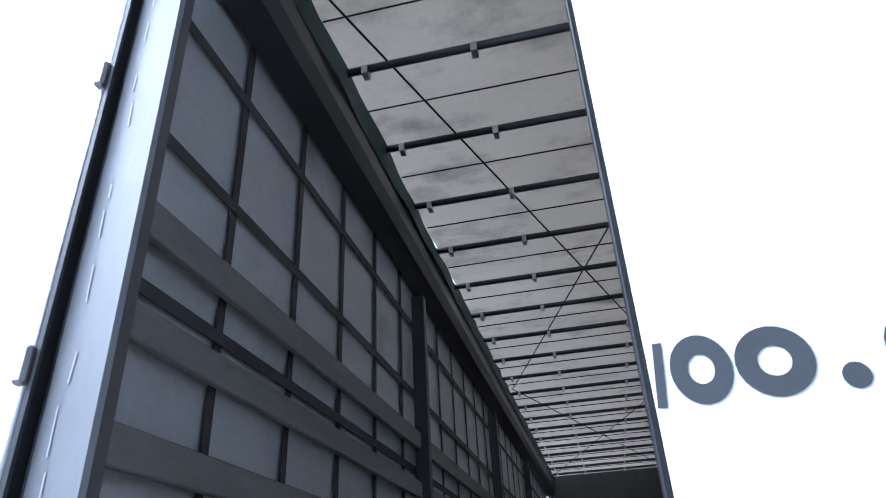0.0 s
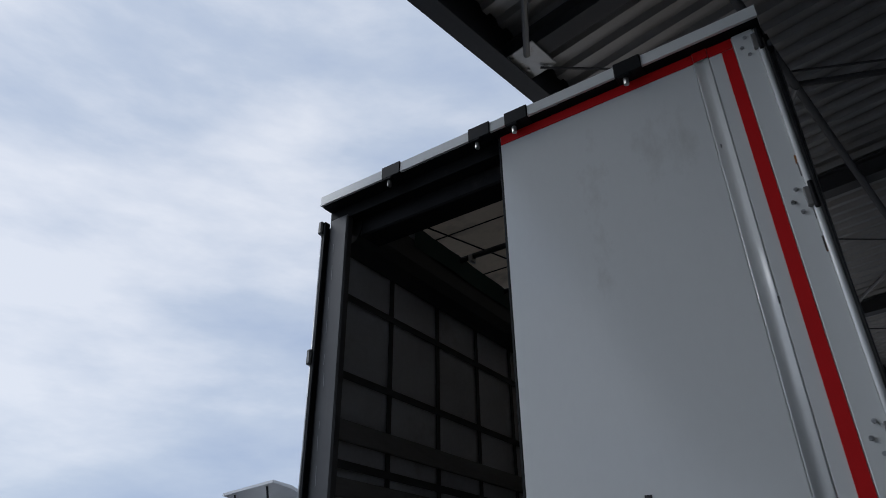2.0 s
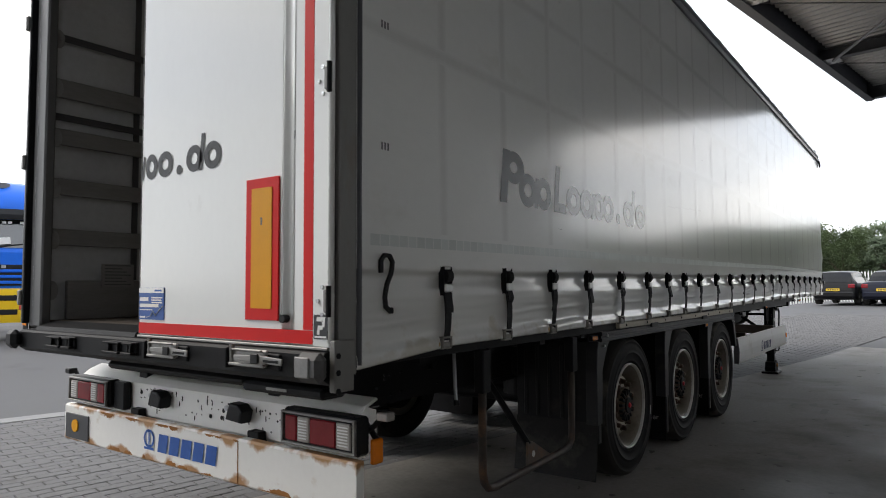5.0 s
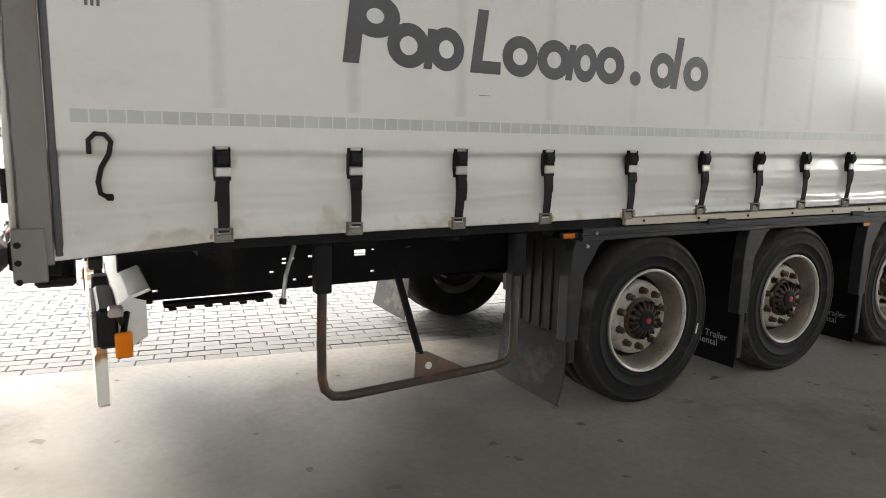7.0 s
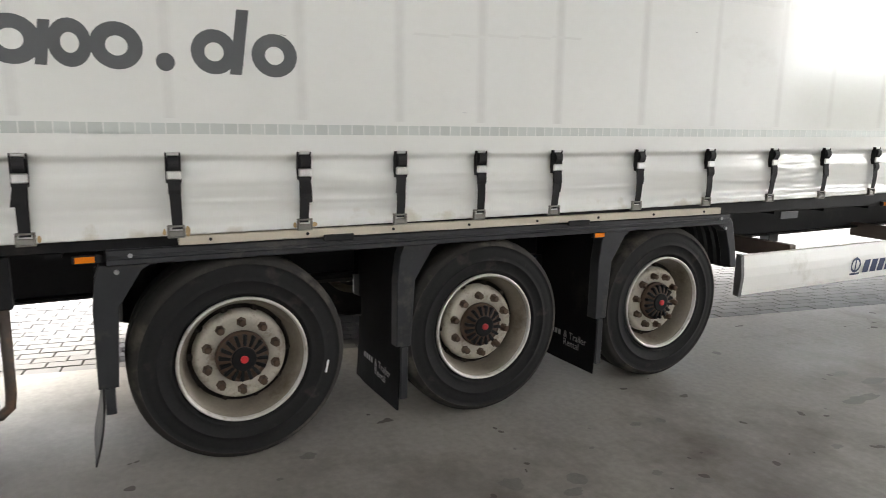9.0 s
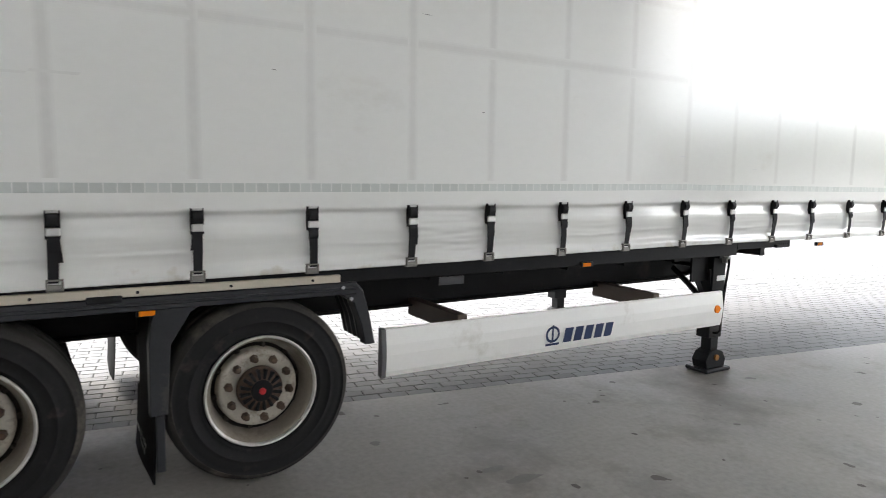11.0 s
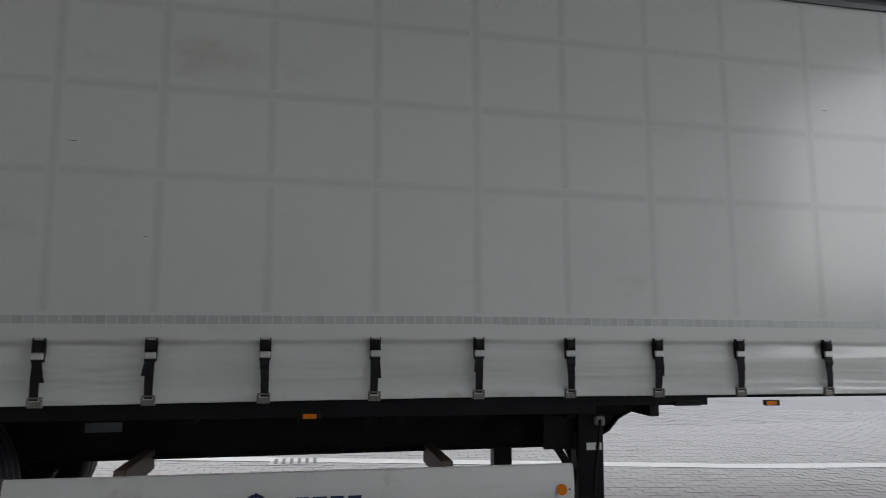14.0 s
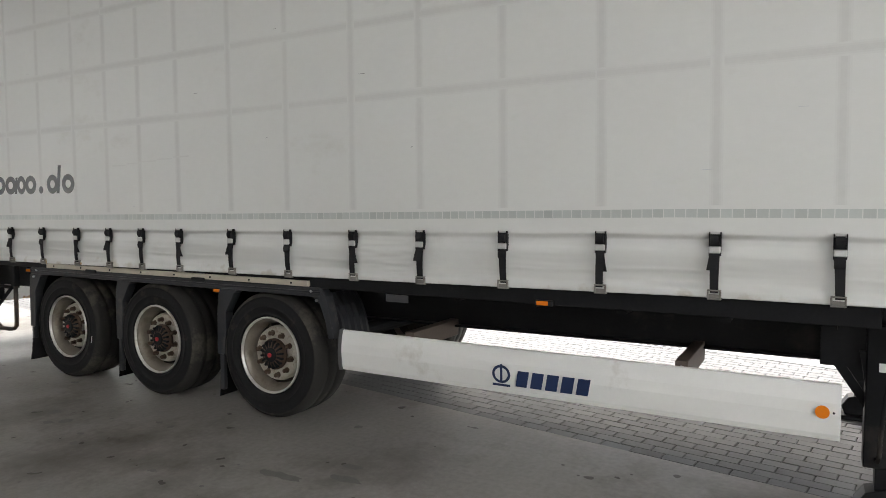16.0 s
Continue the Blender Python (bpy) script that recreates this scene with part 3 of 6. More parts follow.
def curtain_x(y, z):
    """The outer face of the sheet: pulled in at the straps, creased under the buckles, with a fold above the hem."""
    i = sum(s < y for s in STRAP_Y)
    a, b = (STRAP_Y[i - 1] if i else 0.1), (STRAP_Y[i] if i < len(STRAP_Y) else 13.6)
    w = max(math.sin(math.pi * (y - a) / (b - a)), 0.0) ** 0.6
    top, hem = strap_z(y), hem_z(y)
    d = 0.003 * noise.noise((y * 0.7, z * 0.5, 3.1)) + 0.0015 * noise.noise((y * 3.1, z * 0.9, 7.7))
    s = (z - hem) / (top - hem)
    # a deep crease under the buckle tops, a belly, and a wandering fold that kicks out above the hem
    fold = 0.25 + 0.05 * noise.noise((y * 1.1, 0.4, 2.2 + 1.7 * i)) + 0.02 * noise.noise((y * 4.0, 1.4, 3.0 * i))
    u, tall = top - z - 0.012 + 0.006 * noise.noise((y * 3.0, 2.0, 5.0 + i)), top - hem
    deep = 1.3 - 0.5 * w + 0.35 * noise.noise((y * 1.3, 8.0, i * 1.9))
    low_deep = 0.75 + 0.25 * w + 0.5 * noise.noise((y * 1.1, 3.0, i * 2.7))
    knots = ((0.0, 0.0), (0.030, -0.023 * deep), (0.110, -0.002), (tall * (1 - fold), -0.019 * low_deep), (tall * (1 - fold) + 0.048, 0.002), (tall + 0.05, 0.004))
    for (u0, d0), (u1, d1) in zip(knots, knots[1:]):
        if u0 <= u < u1:
            q = (u - u0) / (u1 - u0)
            d += d0 + (d1 - d0) * q * q * (3 - 2 * q)
    if s < 1.0:
        low = min(max((1.0 - s) / 0.25, 0), 1)
        d += low * w * (0.0035 * noise.noise((y * 1.0 + 11 * i, z * 17 - 5 * i, i * 1.7)) + 0.0022 * noise.noise((y * 2.4, z * 44, i * 3.3)))
        # a second thin crease in some of the bays
        if i % 3 != 1:
            c = fold + 0.13 + 0.03 * noise.noise((y * 1.6, 5.0, i * 2.1))
            d += 0.004 * w * math.exp(-(((s - c) / 0.028) ** 2))
    if 6.45 < y < 6.998 and s < 1.0:
        d += 0.012 * w * noise.noise((y * 5.0, z * 34, 4.2))
    if y > 12.9:
        d += 0.012 * noise.noise((3, y * 1.2, z * 12)) * math.exp((y - 13.6) / 0.20)
        for k, zc in enumerate((1.72, 1.90, 2.06, 2.30, 2.55, 2.74, 3.05, 3.3)):
            c = zc + 0.10 * (13.6 - y) * (-1) ** k
            d += 0.013 * math.exp(-(((z - c) / 0.016) ** 2)) * math.exp((y - 13.6) / (0.10 + 0.05 * (k % 3)))
    return 1.28 + max(d, -0.042)


def curtain_sheet(side):
    bm = bmesh.new()
    ys = [0.10 + 13.5 * i / 400 for i in range(401)]
    zs = [k / 64 for k in range(65)] + [1 + k / 16 for k in range(1, 17)]
    rows = []
    for y in ys:
        top, hem = strap_z(y) + 0.12, hem_z(y)
        row = []
        for s in zs:
            z = hem + (top - hem) * s if s <= 1 else top + (3.87 - top) * (s - 1)
            row.append(bm.verts.new((side * curtain_x(y, z), y, z)))
        rows.append(row)
    for a, b in zip(rows, rows[1:]):
        for k in range(len(zs) - 1):
            q = (a[k], b[k], b[k + 1], a[k + 1])
            bm.faces.new(q if side > 0 else q[::-1])
    # a hem with thickness along the lower edge
    for a, b in zip(rows, rows[1:]):
        p, q = a[0], b[0]
        r, t = (bm.verts.new((v.co.x - side * 0.012, v.co.y, v.co.z + 0.004)) for v in (p, q))
        bm.faces.new((p, r, t, q))
    bmesh.ops.remove_doubles(bm, verts=bm.verts[:], dist=1e-5)
    return bm


curtain = part("curtain", curtain_sheet(1), CURTAIN, trailer, "white PVC side curtain with a grid of welded webbing", smooth=True)
left_curtain = part("curtain", curtain_sheet(-1), INNER_SHEET, trailer, "grey-lined PVC side curtain with dark webbing", smooth=True)

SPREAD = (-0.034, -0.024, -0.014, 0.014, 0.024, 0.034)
# webbing behind the sheet, its soft show-through put into strip colour: uprights at the straps, and three runs along
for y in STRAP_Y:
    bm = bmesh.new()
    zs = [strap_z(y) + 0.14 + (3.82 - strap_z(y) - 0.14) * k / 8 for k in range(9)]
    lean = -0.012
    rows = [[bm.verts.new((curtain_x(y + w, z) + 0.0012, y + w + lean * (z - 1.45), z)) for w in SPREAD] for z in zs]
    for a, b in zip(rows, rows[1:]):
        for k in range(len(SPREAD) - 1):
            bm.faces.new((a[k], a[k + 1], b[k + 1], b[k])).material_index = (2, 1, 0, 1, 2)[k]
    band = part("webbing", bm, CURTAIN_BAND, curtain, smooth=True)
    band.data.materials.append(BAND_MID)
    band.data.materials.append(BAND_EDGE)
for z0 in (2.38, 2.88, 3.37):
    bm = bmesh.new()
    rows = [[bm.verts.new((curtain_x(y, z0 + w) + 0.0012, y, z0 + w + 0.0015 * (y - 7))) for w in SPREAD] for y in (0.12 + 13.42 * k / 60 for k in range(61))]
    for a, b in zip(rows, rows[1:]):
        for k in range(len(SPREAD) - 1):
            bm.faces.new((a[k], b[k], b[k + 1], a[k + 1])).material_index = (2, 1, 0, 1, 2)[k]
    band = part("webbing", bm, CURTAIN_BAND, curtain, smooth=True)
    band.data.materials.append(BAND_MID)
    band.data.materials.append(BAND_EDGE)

# left side from inside: webbing grid
for k in range(25):
    y = 0.645 + 0.528 * k
    part("webbing", box(-1.268, -1.262, y - 0.02, y + 0.02, 1.15, 3.84, 0), INNER_BAND, left_curtain)
for z in (2.40, 2.895, 3.385):
    part("webbing", box(-1.261, -1.257, 0.12, 13.4, z - 0.022, z + 0.022, 0), INNER_BAND, left_curtain)

# tension straps: buckle, roll, webbing, tail and hook
me_of = lambda bm, name, mat, smooth=False: (part_me := bpy.data.meshes.new(name), bm.to_mesh(part_me), part_me.materials.append(mat), bm.free())[0]
BUCKLE_ME = me_of(box(0.012, 0.034, -0.029, 0.029, -0.112, -0.074, 0.005), "buckle", CHROME)
TOP_ME = me_of(box(0.002, 0.022, -0.024, 0.024, -0.012, 0.002, 0.003), "buckle_hinge", CHROME)
channel = [(-0.006, -0.030), (0.024, -0.030), (0.024, -0.025), (0.0, -0.025), (0.0, 0.025), (0.024, 0.025), (0.024, 0.030), (-0.006, 0.030)]
FRAME_ME = me_of(prism(channel, "z", -0.125, 0.0), "buckle_frame", BLACK_STEEL)
bm = tube([(0.018, -0.021, -0.042), (0.018, 0.021, -0.042)], 0.026, 14)
bmesh.ops.scale(bm, vec=(0.9, 1, 1.15), space=Matrix.Translation((-0.018, 0, 0.042)), verts=bm.verts[:])
ROLL_ME = me_of(bm, "strap_roll", STRAP)
WEB_MES = []
for k, (drift, tail) in enumerate(((0.0, 0.20), (0.006, 0.17), (-0.005, 0.23), (0.012, 0.19))):
    bm = bmesh.new()
    rows = [[bm.verts.new((0.012 + 0.010 * math.sin(math.pi * s) + dx, drift * s + w * (1 - 0.14 * s), -0.105 - 0.215 * s)) for w, dx in ((-0.024, 0), (0.024, 0), (0.024, 0.004), (-0.024, 0.004))] for s in (j / 8 for j in range(9))]
    for a, b in zip(rows, rows[1:]):
        for j in range(4):
            bm.faces.new((a[j], a[(j + 1) % 4], b[(j + 1) % 4], b[j]))
    web = me_of(bm, "webbing", STRAP)
    bm = bmesh.new()
    rows = [[bm.verts.new((0.024 + 0.018 * math.sin(2.2 * s + k) * s + dx, 0.012 * (k - 1) * s + w, -0.115 - (tail - 0.115) * s)) for w, dx in ((-0.025, 0), (0.025, 0), (0.025, 0.004), (-0.025, 0.004))] for s in (j / 6 for j in range(7))]
    for a, b in zip(rows, rows[1:]):
        for j in range(4):
            bm.faces.new((a[j], a[(j + 1) % 4], b[(j + 1) % 4], b[j]))
    bm.faces.new(rows[-1])
    WEB_MES.append((web, me_of(bm, "strap_tail", STRAP)))
bm = box(-0.010, 0.016, -0.035, 0.035, -0.358, -0.351, 0.002)
box(-0.006, 0.022, -0.035, -0.026, -0.351, -0.312, 0.003, bm)
box(-0.006, 0.022, 0.026, 0.035, -0.351, -0.312, 0.003, bm)
box(-0.006, 0.017, -0.026, 0.026, -0.350, -0.328, 0.002, bm)
box(-0.006, 0.022, -0.035, 0.035, -0.3115, -0.303, 0.003, bm)
HOOK_ME = me_of(bm, "hook", HOOK_STEEL)
for i, y in enumerate(STRAP_Y):
    strap = empty("tension_strap", trailer, pose(1.277, y, strap_z(y), 0, 0, 0))
    tagged(strap, "black webbing strap with a steel buckle")
    web, tail = WEB_MES[(i * 5 + i // 3) % 4]
    shared("buckle", BUCKLE_ME, strap, "worn steel over-centre buckle")
    shared("buckle_hinge", TOP_ME, strap)
    shared("buckle_frame", FRAME_ME, strap)
    shared("strap_roll", ROLL_ME, strap)
    shared("webbing", web, strap)
    shared("strap_tail", tail, strap)
    shared("hook", HOOK_ME, strap, "galvanised rave hook")

# loose strap looped at the rear of the curtain, a flat web with a dark hook at its end
pts = [(0.222, 1.405), (0.222, 1.452), (0.242, 1.474), (0.272, 1.472), (0.290, 1.448), (0.282, 1.405), (0.256, 1.36), (0.244, 1.31), (0.250, 1.272), (0.272, 1.258)]
bm = bmesh.new()
rows = []
for k, (y, z) in enumerate(pts):
    a, b = pts[max(k - 1, 0)], pts[min(k + 1, len(pts) - 1)]
    d = Vector((b[0] - a[0], b[1] - a[1])).normalized() * 0.0085
    rows.append([bm.verts.new(p) for p in ((1.287, y - d.y, z + d.x), (1.299, y - d.y, z + d.x), (1.299, y + d.y, z - d.x), (1.287, y + d.y, z - d.x))])
for a, b in zip(rows, rows[1:]):
    for k in range(4):
        bm.faces.new((a[k], a[(k + 1) % 4], b[(k + 1) % 4], b[k]))
bm.faces.new(rows[0])
bm.faces.new(rows[-1][::-1])
loose = part("loose_strap", bm, STRAP, trailer, "loose black strap hanging in a loop")
part("strap_hook", box(1.287, 1.302, 0.266, 0.290, 1.246, 1.270, 0.004), BLACK_STEEL, loose)

# scuffs and scratches on the sheet
rnd = random.Random(14)
for k in range(26):
    y, z = rnd.uniform(0.5, 12.8), rnd.choice((1.62, 1.75, 1.95, 2.2, 2.6, 3.0)) + rnd.uniform(-0.08, 0.08)
    w, hh = rnd.uniform(0.01, 0.06), rnd.uniform(0.0015, 0.004)
    part("scuff", flat_shapes([("bar", y, y + w, z, z + hh, rnd.uniform(-0.02, 0.02))], lambda a, b: (curtain_x(a, b) + 0.0018, a, b)), (GREY_POST, INNER_SHEET)[k % 2], curtain)

# printed lettering stands as plain shapes
dark = lambda y, z: (curtain_x(y, z) + 0.0016, y, z)
h, b0 = 0.165, 1.775
shapes = [("bar", 1.13, 1.20, 1.775, 2.05, 0.035), ("ring", 1.27, 1.965, 0.11, 0.085, 0.35)]
for yc, w in ((1.42, 0.098), (1.60, 0.088), (1.985, 0.098), (2.18, 0.098), (2.37, 0.075), (2.53, 0.095)):
    shapes.append(("ring", yc, b0 + h * 0.53, w, h * 0.55, 0.42))
shapes += [("bar", 1.49, 1.53, b0, b0 + h, 0.02), ("bar", 1.72, 1.775, b0, 2.045, 0.035), ("bar", 1.775, 1.88, b0, b0 + 0.055, 0), ("bar", 2.25, 2.29, b0, b0 + h, 0.02)]
shapes += [("disc", 2.705, b0 + 0.036, 0.036, 0.036), ("ring", 2.895, b0 + h * 0.53, 0.092, h * 0.55, 0.42), ("bar", 2.955, 3.005, b0, 2.04, 0.035), ("ring", 3.145, b0 + h * 0.53, 0.098, h * 0.55, 0.42)]
prints(shapes, dark, LETTER, curtain, "dark grey printed advertising shapes")

# rust beside the first hooks, small marks near the rear edge and a repair strip
rnd = random.Random(31)
for i, y in enumerate(STRAP_Y[:6]):
    for s in (-1, 1):
        w, hh = rnd.uniform(0.005, 0.013), rnd.uniform(0.010, 0.024)
        if rnd.random() < 0.35:
            continue
        y0, z0 = y + s * 0.046, hem_z(y) + 0.016
        ring = [(y0 + w * math.cos(a) * (1 + 0.4 * noise.noise((i, a, s))), z0 + hh * math.sin(a) * (1 + 0.4 * noise.noise((i + 9, a, s)))) for a in (math.pi * k / 7 for k in range(14))]
        bm = bmesh.new()
        bm.faces.new([bm.verts.new((curtain_x(a, b) + 0.0035, a, b)) for a, b in ring])
        part("rust_stain", bm, STAIN, curtain, "orange rust stain")
for z in (1.89, 2.38):
    for k in range(3):
        part("small_mark", flat_shapes([("bar", 0.235 + 0.018 * k, 0.245 + 0.018 * k, z, z + 0.03, 0.0)], lambda a, b: (curtain_x(a, b) + 0.003, a, b)), GREY_POST, curtain)
for k in range(5):
    y = 3.80 + 0.2 * k
    part("repair_strip", flat_shapes([("bar", y, y + 0.19, 2.0 + 0.012 * k, 2.012 + 0.012 * k, 0.01)], lambda a, b: (curtain_x(a, b) + 0.003, a, b)), BAND_MID, curtain)
part("small_label", flat_shapes([("bar", 12.82, 12.90, 1.655, 1.685, 0)], lambda a, b: (curtain_x(a, b) + 0.003, a, b)), GREY_POST, curtain)

# fittings at the front edge of the curtain
part("corner_hook", prism([(13.46, 3.845), (13.60, 3.845), (13.635, 3.80), (13.63, 3.735), (13.60, 3.725), (13.585, 3.79), (13.46, 3.81)], "x", 1.286, 1.318, 0.004), BLACK_PLASTIC, trailer, "black hook where the curtain meets the front corner")
part("edge_buckle", box(1.282, 1.312, 13.545, 13.60, 1.355, 1.43, 0.006), BLACK_STEEL, trailer)
part("edge_buckle", box(1.282, 1.300, 13.53, 13.555, 1.46, 1.54, 0.005), BLACK_STEEL, trailer)
part("edge_buckle_plate", box(1.312, 1.322, 13.555, 13.59, 1.37, 1.415, 0.003), CHROME, trailer, "bright buckle plate")
part("small_label", flat_shapes([("bar", 12.81, 12.91, 1.635, 1.648, 0)], lambda a, b: (curtain_x(a, b) + 0.003, a, b)), WHITE, curtain)

# reflective squares along the curtain
bm = bmesh.new()
bm.faces.new([bm.verts.new(p) for p in ((0, -0.0265, -0.0225), (0, 0.0265, -0.0225), (0, 0.0265, 0.0225), (0, -0.0265, 0.0225))])
SQUARE_ME = me_of(bm, "reflective_square", REFLECT)
for k in range(232):
    y = 0.20 + 0.0573 * k
    z = strap_z(y) + 0.098
    shared("reflective_square", SQUARE_ME, curtain, "", pose(curtain_x(y, z) + 0.0022, y, z))

# deck, frame and floor
# holes drilled through the rear of the chassis webs: middle, height, half length, half height
WEB_HOLES = [(1.022, 0.800, 0.012, 0.006), (1.087, 0.864, 0.012, 0.006), (1.086, 0.842, 0.012, 0.006), (1.130, 0.863, 0.011, 0.006), (1.225, 0.868, 0.013, 0.006), (1.225, 0.760, 0.013, 0.006),
             (1.140, 0.752, 0.010, 0.006), (1.501, 0.871, 0.034, 0.017), (1.572, 0.765, 0.012, 0.006), (1.575, 0.885, 0.010, 0.005), (0.474, 0.752, 0.013, 0.006), (1.787, 0.888, 0.016, 0.006)]


def perforated(y0, y1, z0, z1, xa, xb, holes):
    """A plate across x with rectangular holes right through it."""
    ys = sorted({y0, y1, *(v for y, z, a, b in holes for v in (y - a, y + a))})
    zs = sorted({z0, z1, *(v for y, z, a, b in holes for v in (z - b, z + b))})
    bm = bmesh.new()
    grid = [[bm.verts.new((xa, y, z)) for z in zs] for y in ys]
    for i in range(len(ys) - 1):
        for j in range(len(zs) - 1):
            cy, cz = (ys[i] + ys[i + 1]) / 2, (zs[j] + zs[j + 1]) / 2
            if not any(abs(cy - y) < a and abs(cz - z) < b for y, z, a, b in holes):
                bm.faces.new((grid[i][j], grid[i + 1][j], grid[i + 1][j + 1], grid[i][j + 1]))
    bmesh.ops.delete(bm, geom=[v for v in bm.verts if not v.link_faces], context="VERTS")
    out = bmesh.ops.extrude_face_region(bm, geom=bm.faces[:])
    bmesh.ops.translate(bm, vec=(xb - xa, 0, 0), verts=[g for g in out["geom"] if isinstance(g, bmesh.types.BMVert)])
    bmesh.ops.recalc_face_normals(bm, faces=bm.faces[:])
    return bm


part("floor", box(-1.20, 1.20, 0.10, 10.3, 1.12, 1.165, 0), FLOOR_WOOD, trailer, "worn brown plywood load floor")
part("floor", box(-1.20, 1.20, 10.302, 13.45, 1.156, 1.165, 0), FLOOR_WOOD, trailer, "worn brown plywood load floor")
for s in (-1, 1):
    xa, xb = sorted((s * 1.20, s * 1.242))
    part("side_rave", box(xa, xb, 0.05, 9.55, 1.045, 1.165, 0.004), BLACK_STEEL, trailer)
    part("side_rave", box(xa, xb, 9.552, 10.3, 1.090, 1.165, 0.004), BLACK_STEEL, trailer)
    part("side_rave", box(xa, xb, 10.302, 13.55, 1.157, 1.185, 0.004), BLACK_STEEL, trailer)
    part("rave_end", box(*sorted((s * 1.20, s * 1.27)), 10.06, 10.24, 1.088, 1.116, 0.004), BLACK_STEEL, trailer)
    plate = part("web_plate", perforated(0.36, 2.0, 0.708, 1.115, s * 0.55 - 0.008, s * 0.55 + 0.008, WEB_HOLES), BLACK_STEEL, trailer, "black chassis web with drilled holes")
    web = [(2.0, 0.716), (9.55, 0.765), (9.80, 0.80), (9.92, 0.865), (9.99, 0.945), (10.12, 1.01), (10.35, 1.055), (10.7, 1.085), (13.5, 1.09), (13.5, 1.154), (10.32, 1.154), (10.28, 1.115), (2.0, 1.115)]
    beam = part("chassis_beam", prism(web, "x", s * 0.55 - 0.008, s * 0.55 + 0.008), BLACK_STEEL, trailer)
    xa, xb = s * 0.55 - 0.075, s * 0.55 + 0.075
    bm = bmesh.new()
    for (y0, z0), (y1, z1) in zip(web[:8], web[1:9]):
        v = [bm.verts.new(p) for p in ((xa, y0, z0), (xb, y0, z0), (xb, y1, z1), (xa, y1, z1), (xa, y0, z0 - 0.014), (xb, y0, z0 - 0.014), (xb, y1, z1 - 0.014), (xa, y1, z1 - 0.014))]
        for q in ((0, 1, 2, 3), (7, 6, 5, 4), (0, 4, 5, 1), (1, 5, 6, 2), (2, 6, 7, 3), (3, 7, 4, 0)):
            bm.faces.new([v[j] for j in q])
    part("beam_flange", bm, BLACK_STEEL, beam)
for k in range(24):
    y = 0.6 + 0.55 * k
    wide = 1.21 if y < 10.2 else 0.62
    part("cross_member", box(-wide, wide, y - 0.03, y + 0.03, 1.02 if y < 10 else 1.10, 1.118 if y < 10.2 else 1.154, 0), BLACK_STEEL, trailer)
for s in (-1, 1):
    # curved web that carries the side rave out over the landing leg
    sweep = [(10.22 - 0.53 * math.sin(a), 1.075 - 0.175 * (1 - math.cos(a))) for a in (math.pi / 2 * k / 10 for k in range(11))]
    part("rave_bracket", prism([(9.30, 1.116), (10.22, 1.116), *sweep, (9.66, 0.80), (9.30, 0.80)], "x", *sorted((s * 0.985, s * 1.005))), BLACK_STEEL, trailer)
part("kingpin_plate", box(-0.53, 0.53, 11.2, 12.9, 1.062, 1.08, 0), BLACK_STEEL, trailer)

# front wall and corner posts
part("front_wall", box(-1.25, 1.25, 13.46, 13.56, 1.17, 4.07, 0.006), GREY_POST, trailer, "grey front bulkhead")
for s in (-1, 1):
    xa, xb = sorted((s * 1.19, s * 1.255))
    part("front_post", box(xa, xb, 13.38, 13.455, 1.17, 3.9, 0.004), GALV, trailer)

# cantrails and sliding roof
for s in (-1, 1):
    rail = [(s * 1.10, 3.78), (s * 1.13, 3.70), (s * 1.255, 3.66), (s * 1.255, 3.84), (s * 1.305, 3.83), (s * 1.312, 3.865), (s * 1.29, 3.88), (s * 1.29, 3.905), (s * 1.305, 3.915), (s * 1.30, 3.95), (s * 1.10, 3.95)]
    part("cantrail", prism(rail, "y", 0.12, 13.5), DARK_RAIL, trailer, "dark grey aluminium roof rail")
    xa, xb = sorted((s * 1.08, s * 1.098))
    bm = bmesh.new()
    rows = [[bm.verts.new((s * (1.085 + 0.02 * noise.noise((y * 3, z * 4, s))), y, z + (0.015 * noise.noise((y * 5, 1, s)) if z > 4 else 0))) for z in (3.90, 3.98, 4.06)] for y in (0.66 + 12.8 * k / 120 for k in range(121))]
    for a, b in zip(rows, rows[1:]):
        for k in range(2):
            bm.faces.new((a[k], b[k], b[k + 1], a[k + 1]))
    part("roof_hem", bm, GREEN_HEM, trailer, "dark green gathered tarpaulin edge", smooth=True)
    # wrinkled roof sheet turned down over the rail outside
    bm = bmesh.new()
    rows = [[bm.verts.new((s * (1.10 + 0.195 * q + 0.012 * noise.noise((y * 4, q * 3, 2))), y, 4.075 - 0.115 * q * q + 0.012 * noise.noise((y * 5, q * 2, 9)))) for q in (j / 6 for j in range(7))] for y in (0.3 + 13.25 * k / 160 for k in range(161))]
    for a, b in zip(rows, rows[1:]):
        for k in range(6):
            bm.faces.new((a[k], a[k + 1], b[k + 1], b[k]))
    part("roof_edge", bm, WHITE, trailer, "wrinkled white roof sheet edge", smooth=True)
bm = bmesh.new()
rows = [[bm.verts.new((x, y, 4.085 + 0.010 * noise.noise((x * 1.5, y * 1.5, 0)) - 0.016 * abs(math.sin(math.pi * (y - 1.228) / 0.657)) ** 0.5)) for x in (-1.10 + 2.2 * j / 20 for j in range(21))] for y in (0.63 + 12.87 * k / 240 for k in range(241))]
for a, b in zip(rows, rows[1:]):
    for k in range(20):
        bm.faces.new((a[k], a[k + 1], b[k + 1], b[k]))
part("roof_sheet", bm, ROOF_CLOTH, trailer, "stained cream roof tarpaulin lit from above", smooth=True)
